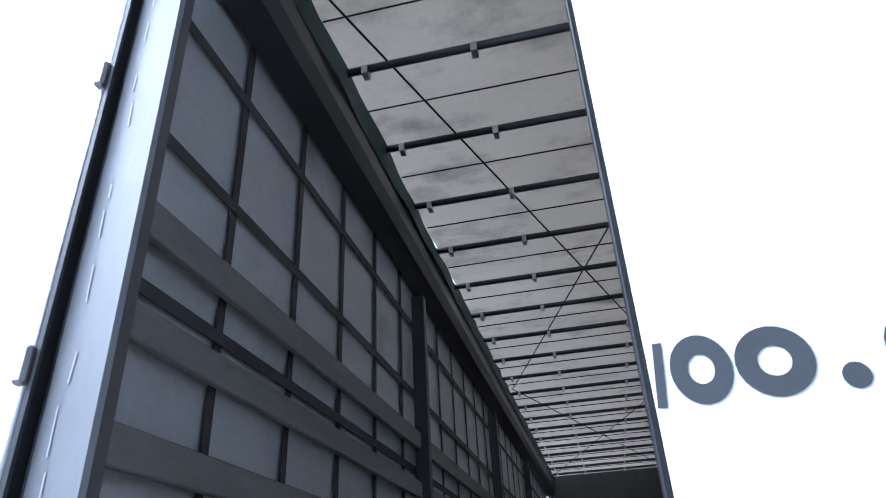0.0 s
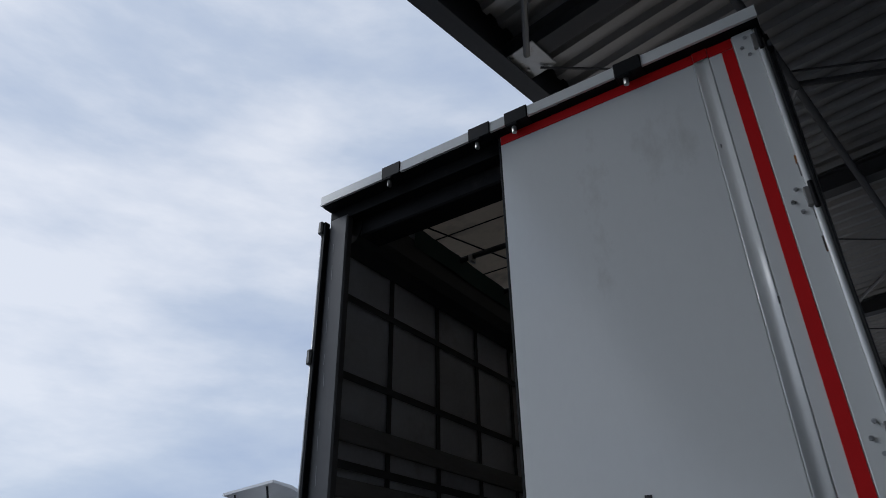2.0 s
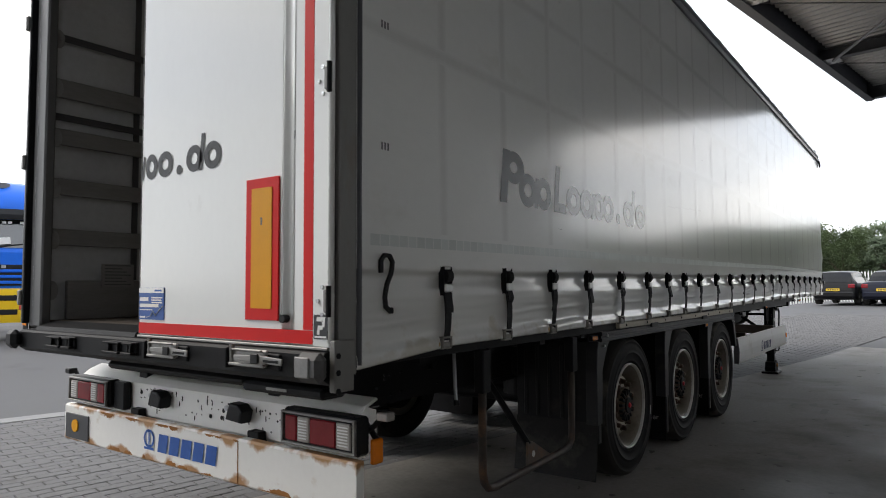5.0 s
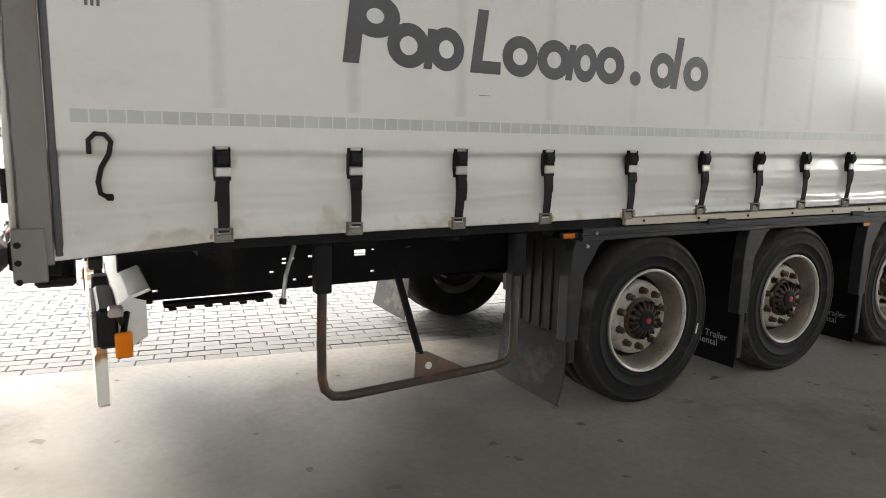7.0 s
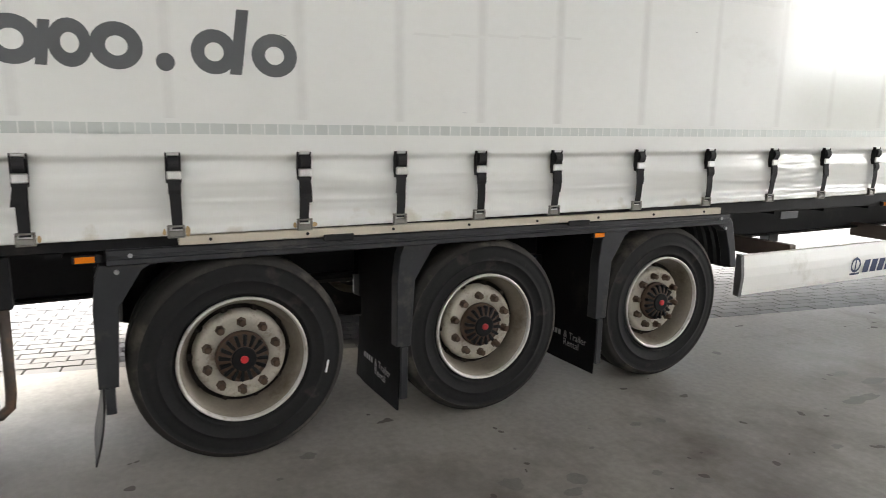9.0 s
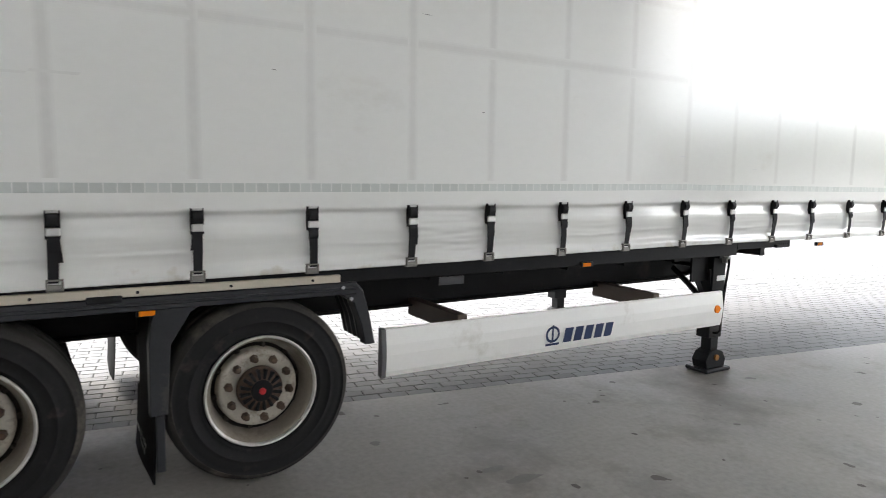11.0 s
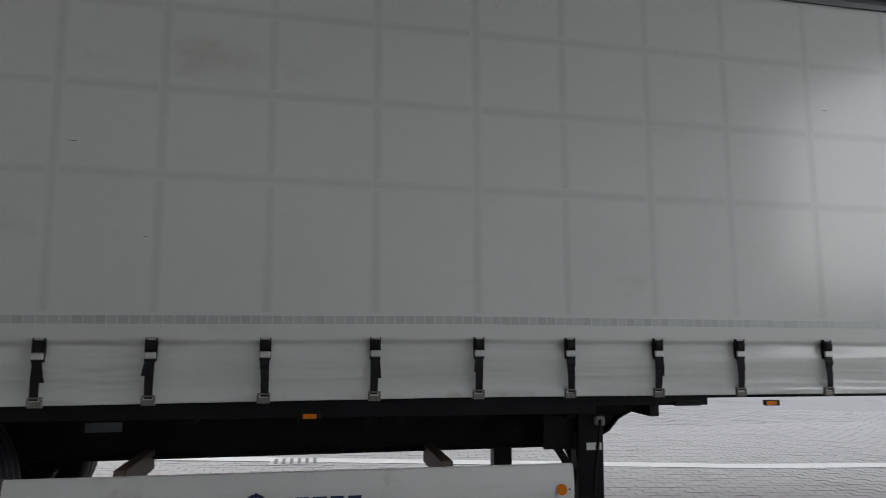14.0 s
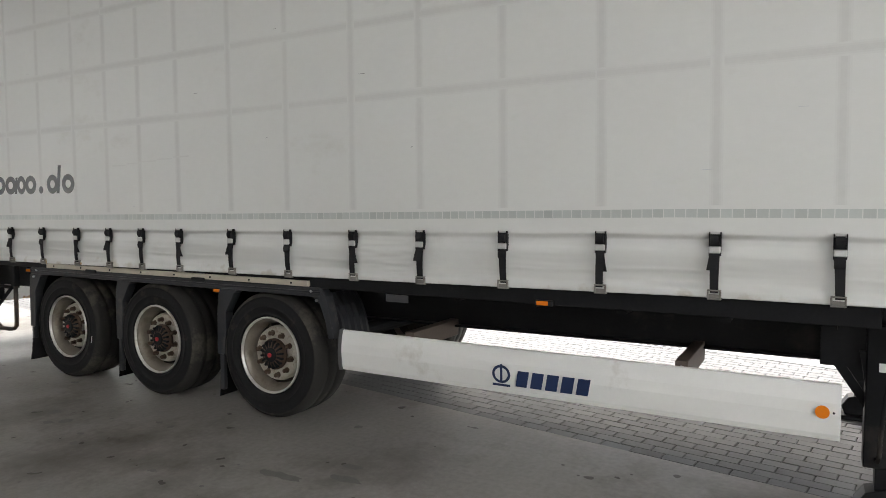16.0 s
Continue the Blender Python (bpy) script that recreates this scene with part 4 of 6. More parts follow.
part("roof_rear_plate", box(-1.10, 1.10, 0.12, 0.633, 4.004, 4.03, 0), BLACK_STEEL, trailer)
for k in range(19):
    y = 1.228 + 0.657 * k
    bow = part("roof_bow", tube([(-1.13, y, 4.035), (1.13, y, 4.035)], 0.022, 10), DARK_RAIL, trailer, smooth=True)
    for x in (-0.98, -0.42, 0.35, 0.98):
        part("bow_clip", box(x - 0.016, x + 0.016, y - 0.032, y + 0.032, 3.985, 4.04, 0.003), GALV, bow)
    part("roof_seam", tube([(-1.08, y - 0.3285, 4.055), (1.08, y - 0.3285, 4.055)], 0.005, 6), BLACK_STEEL, trailer)
for a, b in (((-1.05, 0.62), (1.0, 7.05)), ((1.0, -0.0 + 0.86), (-1.04, 6.97)), ((-1.04, 6.97), (1.0, 12.9)), ((1.0, 7.05), (-1.04, 13.1))):
    part("roof_cable", tube([(*a, 4.045), (*b, 4.045)], 0.006, 6), BLACK_STEEL, trailer)

# inside of the left wall: posts, slats and their clips
for y in (3.02, 6.12, 9.2):
    part("pillar", box(-1.25, -1.16, y - 0.035, y + 0.035, 1.165, 3.58, 0.005), DARK_RAIL, trailer)
for z0, z1 in ((2.51, 2.622), (2.22, 2.318), (1.915, 2.015), (1.61, 1.71)):
    for y0, y1 in ((0.08, 2.97), (3.07, 6.07), (6.17, 9.15), (9.25, 13.35)):
        part("slat", box(-1.235, -1.205, y0, y1, z0, z1, 0.004), SLAT, trailer, "grey wooden side slat")
for z in (3.16, 2.86, 2.56, 2.255, 1.945, 1.64, 1.34):
    round_end = [(0.112 + 0.034 * math.cos(a), z + 0.057 * math.sin(a)) for a in (math.pi * (k / 8 - 0.5) for k in range(9))]
    part("slat_pocket", prism([(0.080, z - 0.057), *round_end, (0.080, z + 0.057)], "x", -1.204, -1.196, 0.002), POCKET, trailer, "pale grey half-round slat pocket")
# seams and worn paint on the left rear post
rnd = random.Random(61)
for k in range(15):
    z = 1.25 + 0.165 * k + rnd.uniform(-0.04, 0.04)
    x = -1.224 + rnd.uniform(-0.006, 0.006)
    part("worn_seam", flat_shapes([("bar", x, x + 0.004, z, z + rnd.uniform(0.04, 0.13), rnd.uniform(-0.004, 0.004))], lambda a, b: (a, 0.0175, b)), POCKET, trailer)
part("kick_board", box(-1.235, -1.20, 0.2, 13.35, 1.165, 1.40, 0.004), SLAT, trailer)
NY0, NY1, NZ0, NZ1 = 0.40, 0.61, 1.36, 1.505
notice = part("notice_plate", box(-1.200, -1.194, NY0, NY1, NZ0, NZ1, 0.002), NOTICE, trailer, "faded grey notice plate")
for k in range(7):
    part("notice_line", box(-1.1938, -1.1925, NY0 + 0.02, NY1 - 0.02 - 0.03 * (k % 3), NZ0 + 0.012 + 0.02 * k, NZ0 + 0.019 + 0.02 * k, 0), GREY_POST, notice)

# rear frame
for s in (-1, 1):
    xa, xb = sorted((s * 1.125, s * 1.272))
    part("rear_post", box(xa, xb, 0.02, 0.078 if s < 0 else 0.10, 1.13, 3.84, 0.010), GREY_POST, trailer, "scuffed grey steel rear post")
part("curtain_pole", tube([(1.275, 0.115, 1.06), (1.275, 0.115, 3.84)], 0.014, 10), DARK_RAIL, trailer)
part("rear_corner_strip", box(1.262, 1.283, 0.005, 0.10, 1.03, 3.84, 0.004), CORNER_GREY, trailer)
header = part("header", prism([(-0.042, 3.908), (0.040, 3.908), (0.040, 3.83), (0.12, 3.83), (0.12, 3.972), (-0.042, 3.972)], "x", -1.285, 1.285), BLACK_STEEL, trailer, "black rear header with a white top edge")
HATCH_X = (-0.73, -0.128, 0.0975, 0.7045)
lo = -1.285
for x in (*HATCH_X, 1.288):
    hi = x - 0.068 if x < 1.28 else 1.288
    part("header_edge", prism([(-0.062, 3.910), (-0.058, 3.976), (-0.050, 3.984), (0.10, 3.988), (0.10, 3.978), (-0.043, 3.974), (-0.047, 3.910)], "x", lo, hi), WHITE, header, "white painted edge strip")
    if x < 1.28:
        part("lock_housing", box(x - 0.066, x + 0.066, -0.066, 0.0, 3.902, 3.986, 0.003), BLACK_PLASTIC, header)
        part("lock_bolt", tube([(x - 0.02, -0.045, 3.85), (x - 0.02, -0.045, 3.915)], 0.013, 8), CHROME, header)
        part("lock_bracket", box(x - 0.05, x + 0.01, -0.07, -0.035, 3.886, 3.901, 0.004), BLACK_STEEL, header)
    lo = x + 0.068
part("header_inner", box(-1.11, 1.11, 0.125, 0.30, 3.72, 3.92, 0.01), BLACK_STEEL, trailer)

# left door, swung right round and lying along the left side
left_door = empty("open_door", trailer)
tagged(left_door, "white rear door folded back against the side")
part("door_panel", box(-1.375, -1.335, 0.08, 1.33, 1.16, 3.82, 0.006), WHITE, left_door)
part("hinge_rod", tube([(-1.306, 0.0, 1.15), (-1.306, 0.0, 3.80)], 0.009, 12), GALV, left_door, "thin steel hinge rod", smooth=True)
part("door_seal", box(-1.296, -1.274, -0.012, 0.03, 1.15, 3.82, 0.005), BLACK_PLASTIC, left_door, "black rubber seal")
part("door_edge", box(-1.345, -1.30, 0.05, 0.078, 1.16, 3.82, 0.008), DARK_RAIL, left_door)
for z in (1.30, 2.10, 2.94, 3.78):
    part("hinge", box(-1.326, -1.292, -0.028, 0.035, z - 0.045, z + 0.045, 0.008), LEVER, left_door, "worn steel hinge block")

# right door, closed
door = empty("closed_door", trailer)
tagged(door, "closed white rear door with red reflective border tape")
DX0, DZ0, DZ1 = -0.032, 1.132, 3.90
part("door_panel", box(DX0, 0.984, -0.002, 0.035, DZ0 + 0.002, DZ1, 0.004), WHITE, door)
dip = [(0.985 + 0.066 * k / 14, -0.002 + 0.009 * (0.5 - 0.5 * math.cos(2 * math.pi * k / 14)) ** 0.8) for k in range(15)]
part("door_groove", prism([*dip, (1.051, 0.035), (0.985, 0.035)], "z", DZ0 + 0.002, DZ1 - 0.05), WHITE, door, smooth=True)
part("door_panel", box(0.985, 1.051, -0.002, 0.035, DZ1 - 0.0495, DZ1, 0.002), WHITE, door)
part("door_panel", box(1.0515, 1.160, -0.002, 0.035, DZ0 + 0.002, DZ1, 0.004), WHITE, door)
part("hinge_strip", box(1.161, 1.250, -0.008, 0.004, DZ0, DZ1, 0.003), WHITE, door, "white hinge strip with chipped paint")
part("door_seal", box(DX0 - 0.014, DX0 - 0.001, 0.0, 0.04, DZ0, DZ1, 0.003), BLACK_PLASTIC, door)
part("lower_trim", box(DX0, 1.245, -0.014, 0.03, DZ0 - 0.012, DZ0, 0.003), LEVER, door)
part("border_tape", box(DX0 + 0.005, 1.158, -0.006, -0.0025, 1.140, 1.190, 0), RED_TAPE, door, "red reflective tape")
part("border_tape", box(1.108, 1.158, -0.006, -0.0025, 1.192, 3.836, 0), RED_TAPE, door, "red reflective tape")
part("border_tape", box(DX0 + 0.005, 0.985, -0.006, -0.0025, 3.840, 3.894, 0), RED_TAPE, door, "red reflective tape")
part("border_tape", box(0.987, 1.050, -0.0065, -0.0025, 3.847, 3.899, 0), RED_TAPE, door, "red reflective tape")
part("border_tape", box(1.052, 1.158, -0.006, -0.0025, 3.840, 3.894, 0), RED_TAPE, door, "red reflective tape")
plate = part("marker_plate", box(0.769, 0.970, -0.010, -0.0025, 1.222, 1.786, 0.002), RED_TAPE, door, "red and yellow long-vehicle marker plate")
part("plate_centre", box(0.808, 0.932, -0.013, -0.0105, 1.268, 1.746, 0), YELLOW, plate, "yellow reflective centre")
part("plate_mark", box(0.866, 0.874, -0.0140, -0.0132, 1.598, 1.628, 0), LETTER, plate)
part("stopper", tube([(1.006, 0.006, 1.231), (1.006, -0.022, 1.231)], 0.016, 12), BLACK_PLASTIC, door)
sticker = part("sticker", box(-0.028, 0.180, -0.006, -0.0025, 1.205, 1.352, 0), BLUE, door, "blue inspection sticker with white header")
part("sticker_header", box(-0.027, 0.179, -0.0080, -0.0065, 1.328, 1.351, 0), WHITE, sticker)
part("sticker_mark", flat_shapes([("bar", 0.105, 0.165, 1.335, 1.343, 0)], lambda x, z: (x, -0.0085, z)), BLUE, sticker)
lines = [("bar", -0.018, 0.055, 1.290, 1.308, 0), ("bar", 0.08, 0.17, 1.303, 1.309, 0), ("bar", 0.08, 0.165, 1.292, 1.298, 0), ("bar", 0.08, 0.17, 1.281, 1.287, 0), ("bar", -0.018, 0.14, 1.262, 1.278, 0), ("bar", -0.018, 0.09, 1.248, 1.252, 0), ("bar", -0.015, 0.03, 1.212, 1.220, 0)]
for k in lines:
    part("sticker_line", flat_shapes([k], lambda x, z: (x, -0.0085, z)), WHITE, sticker)
part("sticker_curve", tube([(0.04, -0.0088, 1.214), (0.075, -0.0088, 1.222), (0.095, -0.0088, 1.245), (0.115, -0.0088, 1.224), (0.14, -0.0088, 1.246), (0.175, -0.0088, 1.268)], 0.0022, 5), REFLECT, sticker)
badge = part("badge", box(1.172, 1.243, -0.0125, -0.0092, 1.162, 1.250, 0), DOOR_PRINT, door, "black badge with a white mark")
part("badge_mark", flat_shapes([("bar", 1.186, 1.216, 1.226, 1.242, 0.006), ("bar", 1.216, 1.230, 1.206, 1.242, 0.004), ("bar", 1.192, 1.220, 1.196, 1.211, 0.004), ("bar", 1.190, 1.203, 1.178, 1.198, 0.003), ("bar", 1.178, 1.238, 1.166, 1.173, 0)], lambda x, z: (x, -0.0135, z)), WHITE, badge)
b0, h = 1.864, 0.112
shapes = [("bar", -0.030, -0.014, b0, b0 + h, 0.012), ("ring", 0.052, b0 + h * 0.52, 0.05, h * 0.54, 0.42), ("ring", 0.168, b0 + h * 0.52, 0.062, h * 0.54, 0.42), ("disc", 0.281, b0 + 0.02, 0.022, 0.022),
          ("ring", 0.395, b0 + h * 0.52, 0.060, h * 0.54, 0.42), ("bar", 0.428, 0.456, b0, 2.026, 0.02), ("ring", 0.530, b0 + h * 0.52, 0.062, h * 0.54, 0.42)]
prints(shapes, lambda x, z: (x, -0.0045, z), DOOR_PRINT, door, "dark grey printed advertising shapes")
for z in (3.81, 2.998, 2.116, 1.30):
    hinge = part("hinge", box(1.236, 1.268, -0.030, -0.0085, z - 0.042, z + 0.042, 0.004), CORNER_GREY, door, "grey hinge with round rivets")
    part("hinge_pin", tube([(1.266, -0.03, z - 0.056), (1.266, -0.03, z + 0.056)], 0.010, 8), BLACK_STEEL, hinge)
    for dx, dz in ((-0.012, 0.05), (-0.034, 0.0), (-0.012, -0.05)):
        part("rivet", tube([(1.226 + dx, -0.006, z + dz), (1.226 + dx, -0.015, z + dz)], 0.008, 8), GALV, hinge)
part("hinge_rod", tube([(1.262, -0.012, 1.15), (1.262, -0.012, 3.88)], 0.012, 10), WHITE, door, smooth=True)
# chipped paint down the hinge strip and dark runs beside the groove
rnd = random.Random(52)
for k in range(16):
    z = rnd.uniform(1.25, 3.2)
    x = 1.246 + rnd.uniform(-0.004, 0.002)
    part("paint_chip", flat_shapes([("bar", x, x + rnd.uniform(0.003, 0.008), z, z + rnd.uniform(0.012, 0.07), rnd.uniform(-0.002, 0.002))], lambda a, b: (a, -0.0092, b)), (RUST, GREY_POST)[k % 2], door, "chip in the white paint")
for x, z, hh in ((1.049, 1.92, 0.034), (1.047, 2.62, 0.030), (1.001, 3.35, 0.02)):
    part("paint_chip", flat_shapes([("bar", x, x + 0.005, z, z + hh, 0.001)], lambda a, b: (a, -0.0032, b)), GREY_POST, door)

# rear sill, lock clamps, corner buffers
part("rear_sill", prism([(0.0, 1.119), (-0.026, 1.116), (-0.035, 1.105), (-0.035, 1.018), (0.0, 0.995), (0.12, 0.985), (0.12, 1.119)], "x", -1.25, 1.25, 0.004), BLACK_STEEL, trailer, "scuffed black rear sill")
bm = bmesh.new()
prism([(0.10, 1.166), (0.0, 1.14), (-0.012, 1.114), (0.10, 1.119)], "x", -1.11, -0.06, 0, bm)
part("sill_ramp", bm, BLACK_STEEL, trailer)
for x in (-0.70, -0.105, 0.30, 0.895):
    closed = x > 0.1
    clamp = part("lock_clamp", box(x - 0.13, x + 0.13, -0.046, -0.034, 1.035, 1.10, 0.006), BLACK_STEEL, trailer, "steel rod lock on the sill")
    if closed:
        part("tray", box(x - 0.145, x + 0.07, -0.060, -0.047, 1.048, 1.112, 0.006), LEVER, clamp, "galvanised lock tray")
        part("tray_lip", box(x - 0.145, x + 0.07, -0.074, -0.0605, 1.046, 1.058, 0.003), LEVER, clamp)
        part("tray_lip", box(x - 0.135, x + 0.05, -0.070, -0.0605, 1.104, 1.113, 0.003), LEVER, clamp)
        part("lever", prism([(x - 0.10, 1.070), (x + 0.05, 1.066), (x + 0.18, 1.062), (x + 0.185, 1.088), (x + 0.05, 1.094), (x - 0.10, 1.090)], "y", -0.082, -0.0745, 0.003), LEVER, clamp, "galvanised locking lever")
        part("lever_grip", box(x + 0.01, x + 0.055, -0.090, -0.0825, 1.062, 1.10, 0.006), BLACK_PLASTIC, clamp)
        part("rod_end", tube([(x - 0.135, -0.062, 1.05), (x - 0.135, -0.062, 1.128)], 0.010, 8), LEVER, clamp)
        part("rod_guide", box(x - 0.170, x - 0.150, -0.078, -0.036, 1.035, 1.115, 0.004), BLACK_STEEL, clamp)
        part("lever_slot", box(x + 0.08, x + 0.165, -0.0840, -0.0822, 1.071, 1.080, 0), BLACK_STEEL, clamp)
    else:
        for lo, hi in ((x - 0.135, x + 0.015), (x + 0.04, x + 0.13)):
            keeper = part("keeper", box(lo, hi, -0.072, -0.047, 1.088, 1.098, 0.003), BLACK_STEEL, clamp, "worn black lock keeper")
            part("keeper_foot", box(lo, hi, -0.076, -0.047, 1.040, 1.052, 0.003), BLACK_STEEL, keeper)
            for q in (lo + 0.035, hi - 0.030):
                part("keeper_web", box(q - 0.008, q + 0.008, -0.062, -0.047, 1.052, 1.088, 0.002), BLACK_STEEL, keeper)
for s in (-1, 1):
    xa, xb = (1.150, 1.287) if s > 0 else (-1.30, -1.20)
    part("corner_buffer", box(xa, xb, -0.095, -0.036, 1.012, 1.118, 0.024), material("grey_rubber", (0.065, 0.065, 0.068), 0.6, vary=0.3, scale=14, bump=0.3) if s > 0 else BLACK_PLASTIC, trailer, "worn grey corner buffer lamp")
part("buffer_lens", box(1.165, 1.240, -0.101, -0.092, 1.030, 1.104, 0.010), material("scratched_clear_plastic", (0.22, 0.22, 0.225), 0.4, vary=0.4, scale=22, bump=0.3), trailer, "scratched cloudy lens")
part("corner_bracket", box(1.262, 1.292, -0.022, 0.078, 0.975, 1.16, 0.004), CORNER_GREY, trailer, "grey corner bracket with holes")
holes = bmesh.new()
for z in (0.98, 1.045, 1.105):
    tube([(1.288, -0.005, z), (1.2945, -0.005, z)], 0.011, 10, holes)
tagged(part("bracket_hole", holes, BLACK_STEEL, trailer), kind="stuff")

# light panel, lamps and underrun bumper
BY = 0.30
part("lamp_beam", prism([(BY, 0.652), (BY - 0.012, 0.664), (BY - 0.012, 0.830), (BY + 0.03, 0.862), (BY + 0.10, 0.888), (BY + 0.11, 0.878), (BY + 0.035, 0.850), (BY + 0.01, 0.82), (BY + 0.01, 0.652)], "x", -1.17, 1.11), WHITE_PANEL, trailer, "white painted lamp beam with drilled holes")
part("beam_end", prism([(BY - 0.011, 0.664), (BY - 0.011, 0.829), (BY + 0.03, 0.860), (BY + 0.09, 0.84), (BY + 0.09, 0.70), (BY + 0.02, 0.655)], "x", 1.1105, 1.118), WHITE_PANEL, trailer)
for s in (-1, 1):
    part("beam_bracket", box(s * 0.55 - 0.04, s * 0.55 + 0.04, BY + 0.02, 0.46, 0.70, 0.98, 0.004), BLACK_STEEL, trailer)
bm = bmesh.new()
rnd = random.Random(5)
for k in range(64):
    x = rnd.uniform(-0.55, 0.70)
    z = rnd.choice((0.70, 0.725, 0.755, 0.785, 0.80)) + rnd.uniform(-0.006, 0.006)
    w = rnd.choice((0.003, 0.0, 0.004, 0.005, 0.0, 0.011 if k % 5 == 0 else 0.004))
    if w:
        tube([(x, BY - 0.0125, z), (x, BY - 0.0145, z)], w, 10, bm)
    else:
        box(x - 0.0022, x + 0.0022, BY - 0.0145, BY - 0.0125, z - 0.012, z + 0.012, 0, bm)
tagged(part("drilled_holes", bm, BLACK_STEEL, trailer), kind="stuff")
for x in (-0.268, 0.392):
    lamp = part("plate_lamp", prism([(x - 0.06, 0.738), (x + 0.05, 0.730), (x + 0.066, 0.785), (x + 0.03, 0.814), (x - 0.03, 0.818), (x - 0.045, 0.785)], "y", BY - 0.085, BY - 0.014, 0.012), BLACK_PLASTIC, trailer, "black number-plate lamp")
    part("bulb_socket", tube([(x - 0.13, BY - 0.014, 0.775), (x - 0.13, BY - 0.028, 0.775)], 0.013, 10), GALV, lamp)
for x0, x1, seq in ((-1.165, -0.718, (("C", 1.1), ("R", 2.0), ("C", 1.0), ("R", 1.0))), (0.735, 1.182, (("R", 1.0), ("C", 1.0), ("R", 2.0), ("C", 1.1)))):
    lamp = part("rear_lamp", box(x0, x1, BY - 0.085, BY - 0.014, 0.684, 0.838, 0.012), BLACK_PLASTIC, trailer, "rectangular rear lamp with red and clear lenses")
    w = (x1 - x0 - 0.06) / 5.1
    x = x0 + 0.03
    for c, q in seq:
        lens = part("lens", box(x, x + w * q - 0.003, BY - 0.097, BY - 0.086, 0.708, 0.812, 0.006), RED_LENS if c == "R" else CLEAR_LENS, lamp, "red lens" if c == "R" else "clear ribbed lens")
        if c == "C":
            for k in range(7):
                part("lens_rib", box(x + 0.012, x + w * q - 0.016, BY - 0.0992, BY - 0.0972, 0.722 + 0.012 * k, 0.727 + 0.012 * k, 0), CHROME, lens)
        x += w * q
    for z0, z1 in ((0.820, 0.830), (0.692, 0.702)):
        part("lamp_glass_rim", box(x0 + 0.008, x1 - 0.008, BY - 0.100, BY - 0.0855, z0, z1, 0.002), LEVER, lamp, "worn grey rim")
    for xa in (x0 + 0.008, x1 - 0.020):
        part("lamp_glass_rim", box(xa, xa + 0.012, BY - 0.100, BY - 0.0855, 0.7025, 0.8195, 0.002), LEVER, lamp, "worn grey rim")
part("lamp_box", box(-0.714, -0.60, BY - 0.06, BY - 0.014, 0.680, 0.832, 0.008), BLACK_PLASTIC, trailer)
bumper = part("bumper", prism([(BY - 0.092, 0.464), (BY - 0.10, 0.474), (BY - 0.10, 0.660), (BY - 0.092, 0.670), (BY - 0.056, 0.671), (BY - 0.056, 0.464)], "x", -1.187, 1.187, 0.003), RUSTY_WHITE, trailer, "white underrun bumper rusting along its edges")
part("bumper_joint", box(0.455, 0.459, BY - 0.1025, BY - 0.1005, 0.472, 0.662, 0), RUST, bumper)
for x in (-0.5, 0.5):
    part("bumper_bracket", box(x - 0.04, x + 0.04, BY - 0.055, BY + 0.10, 0.50, 0.70, 0.004), BLACK_STEEL, trailer)
rnd = random.Random(11)
for k in range(18):
    top = k % 2
    x = rnd.uniform(-0.75, 0.75)
    w, hh = rnd.uniform(0.01, 0.07), rnd.uniform(0.006, 0.028) * (1.7 if k == 7 else 1)
    bm = bmesh.new()
    n = 14
    z0 = 0.664 if top else 0.472
    ring = []
    for j in range(n):
        a = math.pi * j / (n - 1)
        r = 1 + 0.45 * noise.noise((k * 3.1, j * 0.9, 0))
        ring.append((x + w * math.cos(a) * r, z0 + (-1 if top else 1) * hh * math.sin(a) * r * (1.0 if j % 2 else 0.75)))
    bm.faces.new([bm.verts.new((px, BY - 0.1012 - 0.0001 * k, pz)) for px, pz in ring])
    part("rust_patch", bm, RUST, bumper)
part("end_plate", box(-1.160, -0.895, BY - 0.108, BY - 0.1005, 0.480, 0.622, 0.002), DARK_RAIL, bumper)
part("end_reflector", tube([(-1.040, BY - 0.108, 0.556), (-1.040, BY - 0.114, 0.556)], 0.036, 18), YELLOW, bumper, "round yellow sticker")
put = lambda x, z: (x, BY - 0.1045, z)
mark = [("ring", -0.266, 0.580, 0.050, 0.046, 0.72), ("bar", -0.312, -0.220, 0.524, 0.536, 0), ("bar", -0.272, -0.260, 0.548, 0.625, 0)]
for k in range(5):
    x = -0.188 + 0.1005 * k
    mark += [("bar", x, x + 0.082, 0.524, 0.614, 0.014)]
prints(mark, put, BLUE, bumper, "blue printed maker's shapes")
for s, x in ((-1, -1.165), (1, 1.15)):
    arm = part("marker_arm", tube([(x, BY, 0.77), (x + s * 0.05, BY - 0.01, 0.80), (x + s * 0.09, BY - 0.01, 0.84), (x + s * 0.12, BY - 0.02, 0.845)], 0.012, 8), BLACK_PLASTIC, trailer)
    part("marker_lamp", box(*sorted((x + s * 0.09, x + s * 0.15)), BY - 0.05, BY + 0.0, 0.830, 0.864, 0.006), CLEAR_LENS if s > 0 else BLACK_PLASTIC, arm)
part("side_lamp", box(1.190, 1.214, BY - 0.03, BY + 0.03, 0.650, 0.748, 0.006), ORANGE, trailer, "small orange side lamp")
part("rubber_arm", tube([(1.12, BY + 0.02, 0.80), (1.16, BY + 0.01, 0.775), (1.20, BY, 0.745)], 0.012, 8), BLACK_PLASTIC, trailer)
part("step_beam", box(0.70, 1.175, 0.03, 0.16, 0.930, 0.972, 0.012), BLACK_STEEL, trailer)
part("step_slot", box(0.86, 0.98, 0.0255, 0.0295, 0.946, 0.956, 0), LEVER, trailer)
